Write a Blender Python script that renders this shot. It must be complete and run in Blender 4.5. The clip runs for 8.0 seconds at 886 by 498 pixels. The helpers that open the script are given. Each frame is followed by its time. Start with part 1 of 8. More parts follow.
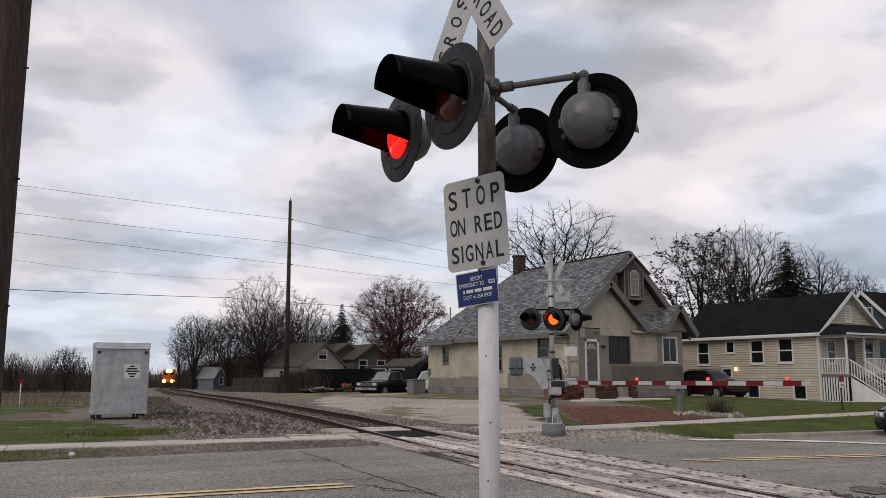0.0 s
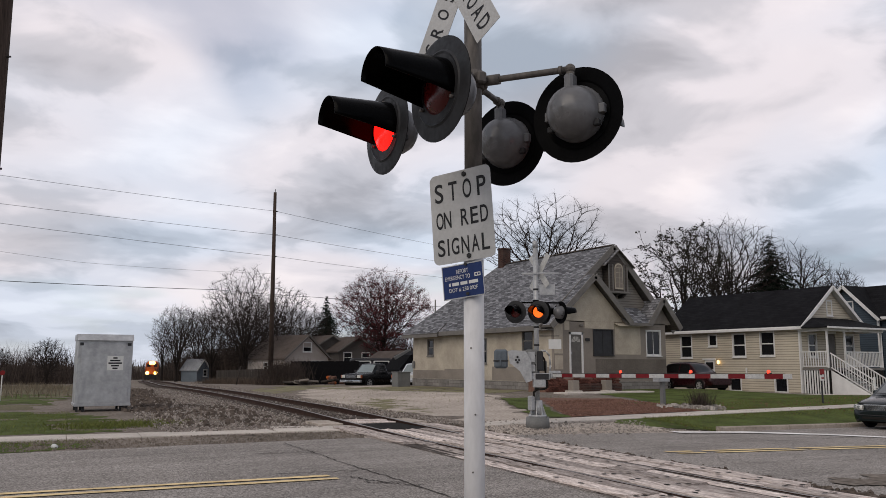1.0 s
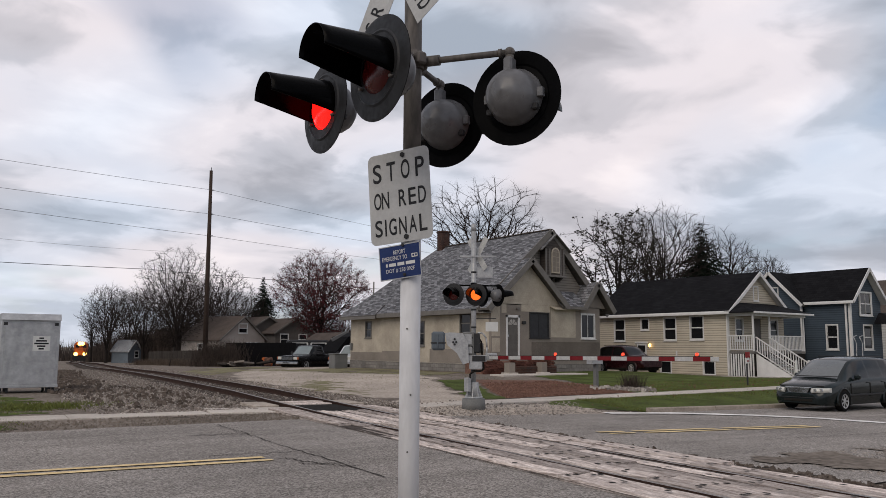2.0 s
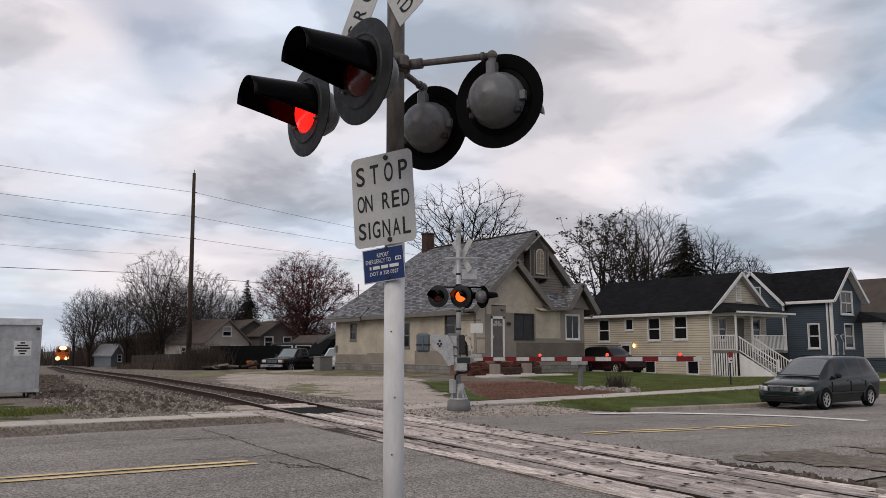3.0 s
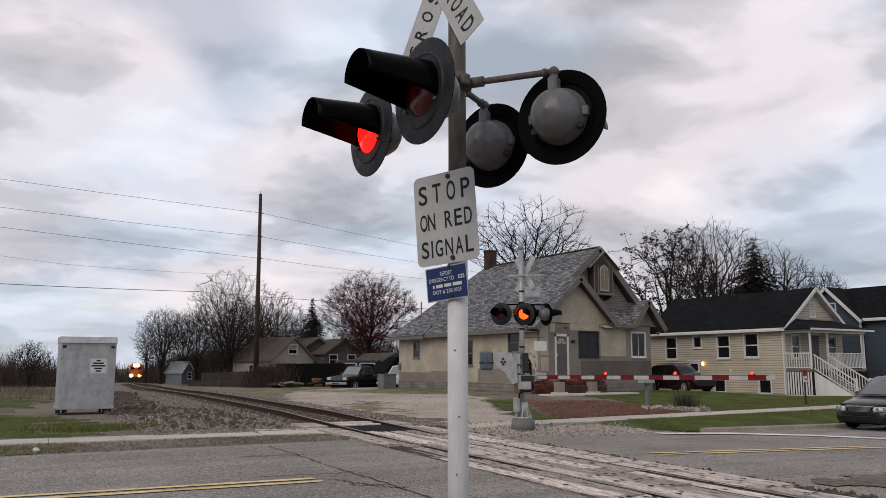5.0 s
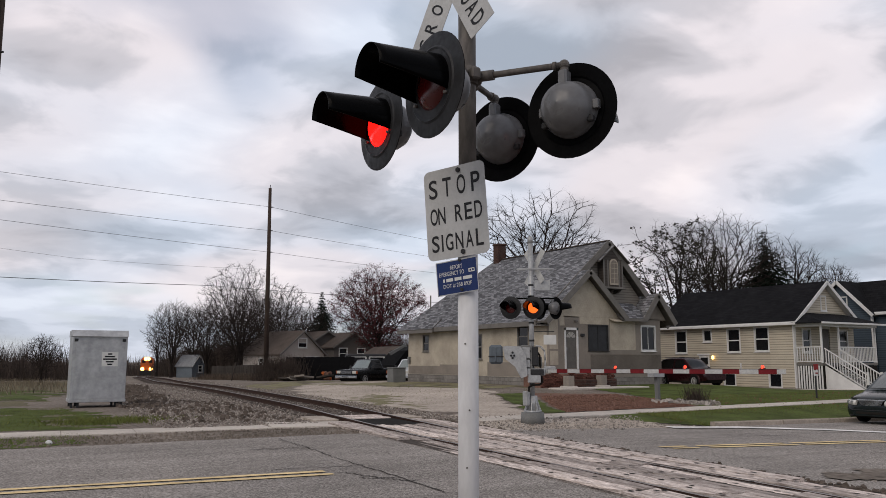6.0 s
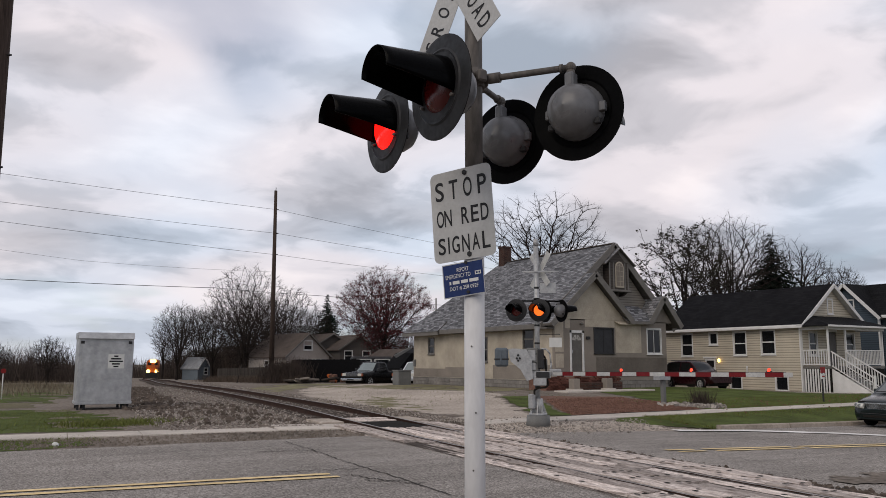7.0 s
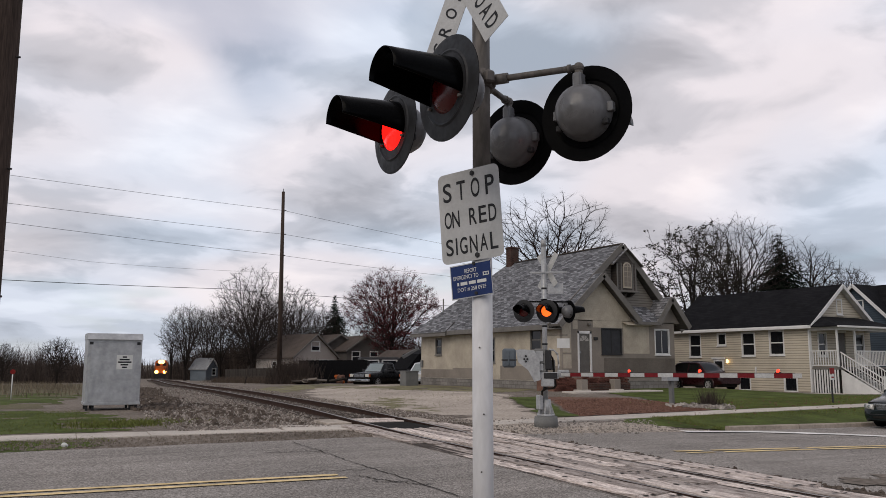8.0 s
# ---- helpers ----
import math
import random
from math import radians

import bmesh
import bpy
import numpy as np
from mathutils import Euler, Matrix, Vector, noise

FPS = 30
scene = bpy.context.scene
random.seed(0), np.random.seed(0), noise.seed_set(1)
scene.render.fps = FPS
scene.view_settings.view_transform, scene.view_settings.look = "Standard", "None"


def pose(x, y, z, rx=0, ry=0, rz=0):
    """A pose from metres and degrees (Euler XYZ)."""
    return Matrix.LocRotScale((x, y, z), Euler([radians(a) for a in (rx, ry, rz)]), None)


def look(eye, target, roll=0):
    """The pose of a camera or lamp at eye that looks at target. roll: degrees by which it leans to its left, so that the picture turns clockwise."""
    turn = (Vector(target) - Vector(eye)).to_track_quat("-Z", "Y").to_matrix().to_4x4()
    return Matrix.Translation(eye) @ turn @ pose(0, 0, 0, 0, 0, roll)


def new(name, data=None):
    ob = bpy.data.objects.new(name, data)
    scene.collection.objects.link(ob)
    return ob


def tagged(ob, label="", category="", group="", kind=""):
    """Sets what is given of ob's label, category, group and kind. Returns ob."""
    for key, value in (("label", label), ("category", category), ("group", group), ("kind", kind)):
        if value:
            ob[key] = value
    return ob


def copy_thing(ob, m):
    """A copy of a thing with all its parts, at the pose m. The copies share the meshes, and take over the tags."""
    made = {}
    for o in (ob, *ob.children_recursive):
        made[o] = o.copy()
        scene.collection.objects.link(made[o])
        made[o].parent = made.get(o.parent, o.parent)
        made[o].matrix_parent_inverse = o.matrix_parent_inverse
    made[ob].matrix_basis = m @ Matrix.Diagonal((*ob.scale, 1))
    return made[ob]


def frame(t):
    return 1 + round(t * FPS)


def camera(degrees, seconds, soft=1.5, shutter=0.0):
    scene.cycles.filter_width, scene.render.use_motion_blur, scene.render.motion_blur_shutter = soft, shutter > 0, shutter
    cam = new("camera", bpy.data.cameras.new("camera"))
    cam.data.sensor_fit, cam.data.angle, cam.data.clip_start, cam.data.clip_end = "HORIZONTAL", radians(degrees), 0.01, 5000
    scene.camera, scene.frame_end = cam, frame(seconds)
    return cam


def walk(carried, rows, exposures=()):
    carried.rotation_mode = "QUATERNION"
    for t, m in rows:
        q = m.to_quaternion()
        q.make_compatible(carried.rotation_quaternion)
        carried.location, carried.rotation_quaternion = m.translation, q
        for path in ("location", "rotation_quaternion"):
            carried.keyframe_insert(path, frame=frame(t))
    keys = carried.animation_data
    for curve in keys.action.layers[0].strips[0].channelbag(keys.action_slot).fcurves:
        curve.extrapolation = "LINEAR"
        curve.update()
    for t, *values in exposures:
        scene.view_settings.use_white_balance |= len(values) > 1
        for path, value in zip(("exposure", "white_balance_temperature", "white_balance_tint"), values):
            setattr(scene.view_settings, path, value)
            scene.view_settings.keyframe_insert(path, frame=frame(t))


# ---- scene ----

# ======== camera and walk ========
cam = camera(57.5, 8.0, soft=0.55)
PATH = [  # seconds, heading, pitch, lean, and the eye
    (0.0, -30.51, 8.66, 0.02, 0.005, 0.012, 1.621), (0.5, -30.93, 8.42, -0.05, -0.005, 0.001, 1.623), (0.7, -31.24, 8.27, -0.06, -0.005, 0.003, 1.622),
    (0.8, -31.36, 8.22, -0.07, -0.005, 0.004, 1.621), (0.9, -31.48, 8.19, -0.08, -0.005, 0.005, 1.621), (1.0, -31.59, 8.14, -0.09, -0.005, 0.006, 1.620),
    (1.1, -31.78, 8.09, -0.12, -0.002, 0.006, 1.618), (1.2, -32.08, 7.99, -0.15, 0.000, 0.006, 1.616), (1.3, -32.58, 7.86, -0.17, 0.003, 0.007, 1.614),
    (1.4, -33.25, 7.69, -0.20, 0.005, 0.007, 1.613), (1.5, -33.90, 7.51, -0.23, 0.007, 0.007, 1.611), (1.6, -34.49, 7.34, -0.25, 0.007, 0.005, 1.610),
    (1.7, -34.96, 7.19, -0.28, 0.007, 0.004, 1.610), (1.8, -35.31, 7.08, -0.30, 0.006, 0.002, 1.610), (1.9, -35.63, 6.99, -0.31, 0.006, 0.000, 1.610),
    (2.0, -35.96, 6.92, -0.33, 0.005, -0.002, 1.610), (2.1, -36.30, 6.82, -0.30, 0.005, -0.003, 1.610), (2.2, -36.62, 6.72, -0.25, 0.004, -0.005, 1.611),
    (3.3, -37.00, 7.39, 0.21, 0.001, -0.020, 1.617), (3.4, -36.77, 7.57, 0.25, 0.000, -0.021, 1.618), (3.5, -36.54, 7.71, 0.28, -0.000, -0.023, 1.618),
    (3.6, -36.31, 7.86, 0.29, -0.000, -0.021, 1.621), (3.7, -36.06, 7.97, 0.28, -0.001, -0.019, 1.624), (3.8, -35.80, 8.07, 0.27, -0.001, -0.017, 1.626),
    (3.9, -35.47, 8.18, 0.26, -0.001, -0.016, 1.629), (4.0, -35.12, 8.30, 0.25, -0.002, -0.014, 1.632), (4.1, -34.80, 8.34, 0.23, -0.001, -0.013, 1.630),
    (4.2, -34.53, 8.36, 0.21, -0.000, -0.011, 1.629), (4.3, -34.29, 8.39, 0.19, 0.000, -0.010, 1.628), (4.4, -34.03, 8.42, 0.17, 0.001, -0.009, 1.627),
    (4.5, -33.72, 8.45, 0.15, 0.002, -0.008, 1.625), (4.6, -33.37, 8.40, 0.12, 0.003, -0.006, 1.624), (4.8, -32.90, 8.34, 0.07, 0.006, -0.003, 1.623),
    (5.0, -32.56, 8.28, 0.02, 0.009, -0.000, 1.621), (5.2, -32.24, 8.10, 0.00, 0.008, 0.000, 1.621), (6.3, -31.83, 7.84, -0.06, -0.001, 0.001, 1.621),
    (6.5, -31.72, 7.96, -0.08, -0.002, 0.002, 1.621), (7.0, -31.54, 8.02, -0.10, -0.004, 0.005, 1.620), (7.5, -31.26, 8.08, -0.12, -0.004, 0.004, 1.620),
    (8.0, -31.02, 8.07, -0.10, -0.003, 0.013, 1.623),
]
walk(cam, [(t, pose(x, y, z, 90 + p, r, h)) for t, h, p, r, x, y, z in PATH])

# ======== world and sun ========
world = bpy.data.worlds.new("overcast_evening")
scene.world = world
world.use_nodes = True
SUN_AZ, SUN_EL = 250.0, 38.0     # degrees clockwise from +Y, above the horizon


def build_world():
    nt = world.node_tree
    nt.nodes.clear()
    N, L = nt.nodes.new, nt.links.new
    out, bg = N("ShaderNodeOutputWorld"), N("ShaderNodeBackground")
    sky = N("ShaderNodeTexSky")
    sky.sky_type, sky.sun_disc = "NISHITA", False
    sky.sun_elevation, sky.sun_rotation = radians(SUN_EL), radians(SUN_AZ)
    tc = N("ShaderNodeTexCoord")
    sep = N("ShaderNodeSeparateXYZ")
    L(tc.outputs["Generated"], sep.inputs[0])

    def m(op, a, b=None, clamp=False):
        n = N("ShaderNodeMath")
        n.operation, n.use_clamp = op, clamp
        for i, v in enumerate((a, b)):
            if v is None:
                continue
            if isinstance(v, (int, float)):
                n.inputs[i].default_value = v
            else:
                L(v, n.inputs[i])
        return n.outputs[0]
    up = m("MAXIMUM", sep.outputs[2], 0.0)
    # cloud deck: directions spread onto a flat layer overhead
    h = m("ADD", up, 0.22)
    com = N("ShaderNodeCombineXYZ")
    L(m("DIVIDE", sep.outputs[0], h), com.inputs[0])
    L(m("DIVIDE", sep.outputs[1], h), com.inputs[1])

    def nz(scale, detail, rough, off):
        mp, n = N("ShaderNodeMapping"), N("ShaderNodeTexNoise")
        mp.inputs["Location"].default_value = off
        L(com.outputs[0], mp.inputs[0])
        L(mp.outputs[0], n.inputs["Vector"])
        n.inputs["Scale"].default_value, n.inputs["Detail"].default_value = scale, detail
        n.inputs["Roughness"].default_value, n.inputs["Distortion"].default_value = rough, 0.35
        return n.outputs["Fac"]

    def ramp(fac, stops):
        r = N("ShaderNodeValToRGB")
        r.color_ramp.interpolation = "EASE"
        while len(r.color_ramp.elements) < len(stops):
            r.color_ramp.elements.new(0.5)
        for e, (p, c) in zip(r.color_ramp.elements, stops):
            e.position, e.color = p, (*c, 1)
        L(fac, r.inputs[0])
        return r.outputs[0]

    def mix(fac, a, b, kind="MIX"):
        n = N("ShaderNodeMix")
        n.data_type, n.blend_type = "RGBA", kind
        if isinstance(fac, (int, float)):
            n.inputs[0].default_value = fac
        else:
            L(fac, n.inputs[0])
        for i, v in ((6, a), (7, b)):
            if isinstance(v, tuple):
                n.inputs[i].default_value = (*v, 1)
            else:
                L(v, n.inputs[i])
        return n.outputs[2]
    big = nz(1.35, 4.0, 0.48, (3.1, 0.7, 0))
    fine = nz(4.2, 5.0, 0.52, (1.0, 5.2, 2))
    body = m("ADD", m("MULTIPLY", big, 0.68), m("MULTIPLY", fine, 0.32))
    # the deck thickens higher up
    body = m("SUBTRACT", body, m("MULTIPLY", m("MAXIMUM", m("SUBTRACT", up, 0.26), 0.0), 0.30))
    # broad breaks and banks of the deck: direction, cosine of the half-angle, thickness
    for d, c, k in SKY_BANKS:
        dot = N("ShaderNodeVectorMath")
        dot.operation = "DOT_PRODUCT"
        L(tc.outputs["Generated"], dot.inputs[0])
        dot.inputs[1].default_value = d
        edge = m("ADD", dot.outputs["Value"], m("MULTIPLY", m("SUBTRACT", fine, 0.5), 0.02))
        rng_node = N("ShaderNodeMapRange")
        rng_node.interpolation_type = "SMOOTHERSTEP"
        L(edge, rng_node.inputs[0])
        rng_node.inputs[1].default_value, rng_node.inputs[2].default_value = c, 1.0
        body = m("ADD", body, m("MULTIPLY", rng_node.outputs[0], k))
    cloud = ramp(body, [(0.36, (0.43, 0.455, 0.495)), (0.46, (0.60, 0.625, 0.67)), (0.54, (0.82, 0.825, 0.865)), (0.66, (0.97, 0.965, 0.985))])
    tint = ramp(nz(0.9, 2.0, 0.4, (7.0, 2.2, 1)), [(0.40, (0.89, 0.955, 1.05)), (0.60, (1.04, 0.96, 0.96))])
    cloud = mix(1.0, cloud, tint, "MULTIPLY")
    skyb = mix(1.0, sky.outputs[0], (0.12, 0.12, 0.12), "MULTIPLY")
    hole = ramp(nz(1.3, 3.0, 0.45, (0.2, 9.3, 4)), [(0.54, (0, 0, 0)), (0.68, (0.7, 0.7, 0.7))])
    col = mix(hole, cloud, mix(0.6, cloud, skyb))
    # paler, slightly bluish band low down
    low = m("POWER", m("SUBTRACT", 1.0, up, True), 14.0, True)
    col = mix(m("MULTIPLY", low, 0.55), col, (0.70, 0.72, 0.80))
    # a cloudy sky grows brighter towards the zenith
    lift = m("ADD", 1.0, m("MULTIPLY", m("POWER", up, 1.6), ZENITH))
    col = mix(1.0, col, lift, "MULTIPLY")
    L(col, bg.inputs[0])
    bg.inputs[1].default_value = SKY
    L(bg.outputs[0], out.inputs[0])


SKY, ZENITH = 0.95, 0.35
SKY_BANKS = [((0.413, 0.829, 0.376), 0.970, 0.035), ((0.253, 0.913, 0.321), 0.955, 0.035), ((0.600, 0.696, 0.394), 0.965, -0.065), ((0.694, 0.625, 0.356), 0.975, -0.05), ((0.758, 0.583, 0.294), 0.985, 0.05),
             ((0.364, 0.920, 0.145), 0.950, 0.015), ((0.774, 0.601, 0.198), 0.980, -0.035), ((0.127, 0.930, 0.346), 0.975, -0.04), ((0.600, 0.753, 0.269), 0.970, 0.05), ((0.159, 0.966, 0.205), 0.965, 0.02), ((0.870, 0.430, 0.240), 0.97, -0.05)]
build_world()
sun = new("sun", bpy.data.lights.new("sun", "SUN"))
sun.data.energy, sun.data.angle, sun.data.color = 1.15, radians(40), (1.0, 0.87, 0.72)
sdir = Vector((math.sin(radians(SUN_AZ)) * math.cos(radians(SUN_EL)), math.cos(radians(SUN_AZ)) * math.cos(radians(SUN_EL)), math.sin(radians(SUN_EL))))
sun.matrix_world = look(sdir * 80, (0, 0, 0))


# ======== materials ========
def tree_of(name):
    ma = bpy.data.materials.new(name)
    ma.use_nodes = True
    nt = ma.node_tree
    return ma, nt, nt.nodes["Principled BSDF"]


def set_mix(nt, fac, a, b, kind="MIX"):
    n = nt.nodes.new("ShaderNodeMix")
    n.data_type, n.blend_type = "RGBA", kind
    for i, v in ((0, fac), (6, a), (7, b)):
        if isinstance(v, (int, float)):
            n.inputs[i].default_value = v
        elif isinstance(v, tuple):
            n.inputs[i].default_value = (*v, 1)
        else:
            nt.links.new(v, n.inputs[i])
    return n.outputs[2]


def noise_of(nt, vec, scale, detail=4.0, rough=0.55, dist=0.0):
    n = nt.nodes.new("ShaderNodeTexNoise")
    n.inputs["Scale"].default_value, n.inputs["Detail"].default_value = scale, detail
    n.inputs["Roughness"].default_value, n.inputs["Distortion"].default_value = rough, dist
    nt.links.new(vec, n.inputs["Vector"])
    return n.outputs["Fac"]


def range_of(nt, v, a, b, c=0.0, d=1.0):
    n = nt.nodes.new("ShaderNodeMapRange")
    for i, x in enumerate((a, b, c, d)):
        n.inputs[i + 1].default_value = x
    nt.links.new(v, n.inputs[0])
    return n.outputs[0]


def coords(nt, stretch=(1, 1, 1), world_space=False):
    mp = nt.nodes.new("ShaderNodeMapping")
    mp.inputs["Scale"].default_value = stretch
    if world_space:
        nt.links.new(nt.nodes.new("ShaderNodeNewGeometry").outputs["Position"], mp.inputs[0])
    else:
        nt.links.new(nt.nodes.new("ShaderNodeTexCoord").outputs["Object"], mp.inputs[0])
    return mp.outputs[0]


def bump_of(nt, bsdf, height, strength, dist=0.01):
    b = nt.nodes.new("ShaderNodeBump")
    b.inputs["Strength"].default_value, b.inputs["Distance"].default_value = strength, dist
    nt.links.new(height, b.inputs["Height"])
    nt.links.new(b.outputs[0], bsdf.inputs["Normal"])


def mat(name, col, col2=None, rough=0.7, metal=0.0, scale=3.0, fine=40.0, bump=0.15, stain=0.25, stretch=(1, 1, 1), ws=False, island=0.0, spec=0.2, objvar=0.0):
    """A surface with two scales of colour change, stains and fine relief."""
    ma, nt, b = tree_of(name)
    v = coords(nt, stretch, ws)
    col2 = col2 or tuple(c * 0.78 for c in col)
    c = set_mix(nt, range_of(nt, noise_of(nt, v, fine, 3.0), 0.3, 0.7), col, col2)
    big = range_of(nt, noise_of(nt, v, scale, 5.0, 0.6), 0.35, 0.75, 1.0 + stain * 0.3, 1.0 - stain)
    c = set_mix(nt, 1.0, c, big, "MULTIPLY")
    if island or objvar:
        src = nt.nodes.new("ShaderNodeNewGeometry").outputs["Random Per Island"] if island else nt.nodes.new("ShaderNodeObjectInfo").outputs["Random"]
        k = island or objvar
        c = set_mix(nt, 1.0, c, range_of(nt, src, 0, 1, 1 - k, 1 + k), "MULTIPLY")
    nt.links.new(c, b.inputs["Base Color"])
    b.inputs["Metallic"].default_value = metal
    b.inputs["Specular IOR Level"].default_value = min(spec, 0.07) if rough >= 0.8 else spec
    nt.links.new(range_of(nt, noise_of(nt, v, fine * 0.5, 2.0), 0.3, 0.7, max(0.05, rough - 0.1), min(1, rough + 0.1)), b.inputs["Roughness"])
    if bump:
        bump_of(nt, b, noise_of(nt, v, fine, 4.0), bump)
    return ma


def bricks_mat(name, cols, mortar, w, h, joint, rough=0.85, bump=0.6, swap=None, offset=0.5, fine=30.0, var=0.3):
    """Courses of pieces at real size; swap chooses which axes run along and up."""
    ma, nt, b = tree_of(name)
    v = coords(nt)
    sep, com = nt.nodes.new("ShaderNodeSeparateXYZ"), nt.nodes.new("ShaderNodeCombineXYZ")
    nt.links.new(v, sep.inputs[0])
    a, u = swap or ("sum", 2)
    if a == "sum":
        add = nt.nodes.new("ShaderNodeMath")
        nt.links.new(sep.outputs[0], add.inputs[0])
        nt.links.new(sep.outputs[1], add.inputs[1])
        nt.links.new(add.outputs[0], com.inputs[0])
    else:
        nt.links.new(sep.outputs[a], com.inputs[0])
    nt.links.new(sep.outputs[u], com.inputs[1])
    t = nt.nodes.new("ShaderNodeTexBrick")
    t.offset = offset
    nt.links.new(com.outputs[0], t.inputs["Vector"])
    t.inputs["Scale"].default_value = 1.0
    for k, x in (("Brick Width", w), ("Row Height", h), ("Mortar Size", joint), ("Mortar Smooth", 0.3), ("Bias", 0.0)):
        t.inputs[k].default_value = x
    t.inputs["Color1"].default_value = (*cols[0], 1)
    t.inputs["Color2"].default_value = (*cols[1], 1)
    t.inputs["Mortar"].default_value = (*mortar, 1)
    big = range_of(nt, noise_of(nt, v, 0.7, 5.0, 0.6), 0.35, 0.7, 1.0 + var * 0.4, 1.0 - var)
    c = set_mix(nt, 1.0, t.outputs["Color"], big, "MULTIPLY")
    c = set_mix(nt, 1.0, c, range_of(nt, noise_of(nt, v, fine, 3.0), 0.3, 0.7, 0.85, 1.12), "MULTIPLY")
    nt.links.new(c, b.inputs["Base Color"])
    b.inputs["Roughness"].default_value = rough
    b.inputs["Specular IOR Level"].default_value = 0.07
    inv = nt.nodes.new("ShaderNodeMath")
    inv.operation = "SUBTRACT"
    inv.inputs[0].default_value = 1.0
    nt.links.new(t.outputs["Fac"], inv.inputs[1])
    bump_of(nt, b, inv.outputs[0], bump, 0.02)
    return ma


def siding_mat(name, col, lap=0.125, dark=0.42):
    """Lapped boards: each course leans out to its lower edge, with the lap's shade painted in as a dark line."""
    ma, nt, b = tree_of(name)
    v = coords(nt)
    sep = nt.nodes.new("ShaderNodeSeparateXYZ")
    nt.links.new(v, sep.inputs[0])
    d = nt.nodes.new("ShaderNodeMath")
    d.operation = "DIVIDE"
    d.inputs[1].default_value = lap
    nt.links.new(sep.outputs[2], d.inputs[0])
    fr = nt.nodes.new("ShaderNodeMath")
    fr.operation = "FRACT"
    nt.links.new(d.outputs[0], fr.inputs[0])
    # lap shadow put into the colour, fading up each board
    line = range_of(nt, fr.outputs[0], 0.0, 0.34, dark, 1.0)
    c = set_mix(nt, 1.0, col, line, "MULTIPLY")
    c = set_mix(nt, 1.0, c, range_of(nt, noise_of(nt, v, 0.6, 5.0), 0.35, 0.7, 1.06, 0.86), "MULTIPLY")
    c = set_mix(nt, 1.0, c, range_of(nt, noise_of(nt, v, 25, 2.0), 0.3, 0.7, 0.95, 1.05), "MULTIPLY")
    nt.links.new(c, b.inputs["Base Color"])
    b.inputs["Roughness"].default_value = 0.6
    b.inputs["Specular IOR Level"].default_value = 0.25
    inv = range_of(nt, fr.outputs[0], 0.0, 1.0, 1.0, 0.0)
    bump_of(nt, b, inv, 0.5, 0.015)
    return ma


def glow(name, col, strength):
    ma, nt, b = tree_of(name)
    b.inputs["Base Color"].default_value = (*[c * 0.5 for c in col], 1)
    b.inputs["Emission Color"].default_value = (*col, 1)
    b.inputs["Emission Strength"].default_value = strength
    b.inputs["Roughness"].default_value = 0.2
    return ma


def gloss(name, col, rough=0.12, metal=0.0, coat=0.0, spec=0.5):
    ma, nt, b = tree_of(name)
    v = coords(nt)
    c = set_mix(nt, range_of(nt, noise_of(nt, v, 6, 4.0), 0.3, 0.7), col, tuple(x * 0.8 for x in col))
    nt.links.new(c, b.inputs["Base Color"])
    nt.links.new(range_of(nt, noise_of(nt, v, 9, 4.0), 0.3, 0.7, rough, rough * 2.0 + 0.02), b.inputs["Roughness"])
    b.inputs["Metallic"].default_value = metal
    b.inputs["Specular IOR Level"].default_value = spec
    b.inputs["Coat Weight"].default_value = coat
    b.inputs["Coat Roughness"].default_value = 0.08
    return ma


def asphalt_mat():
    """Old asphalt: pale and dark aggregate in a worn binder, long stains along the lanes and broad patches."""
    ma, nt, b = tree_of("worn_asphalt")
    v = coords(nt, (1, 1, 1), True)
    vor = nt.nodes.new("ShaderNodeTexVoronoi")
    vor.inputs["Scale"].default_value = 52.0
    nt.links.new(v, vor.inputs["Vector"])
    sep = nt.nodes.new("ShaderNodeSeparateColor")
    nt.links.new(vor.outputs["Color"], sep.inputs[0])
    c = set_mix(nt, range_of(nt, sep.outputs[0], 0.15, 1.0), (0.142, 0.127, 0.117), (0.505, 0.465, 0.427))
    c = set_mix(nt, range_of(nt, noise_of(nt, v, 7.0, 4.0, 0.7), 0.35, 0.65, 0.0, 0.40), c, (0.24, 0.217, 0.198))
    c = set_mix(nt, 1.0, c, range_of(nt, noise_of(nt, v, 0.28, 5.0, 0.6), 0.3, 0.7, 1.12, 0.78), "MULTIPLY")
    lane = coords(nt, (0.12, 1.4, 1.0), True)
    c = set_mix(nt, 1.0, c, range_of(nt, noise_of(nt, lane, 1.0, 4.0, 0.6, 0.4), 0.35, 0.7, 1.06, 0.80), "MULTIPLY")
    nt.links.new(c, b.inputs["Base Color"])
    b.inputs["Roughness"].default_value, b.inputs["Specular IOR Level"].default_value = 0.92, 0.08
    bump_of(nt, b, vor.outputs["Distance"], 0.5, 0.012)
    return ma


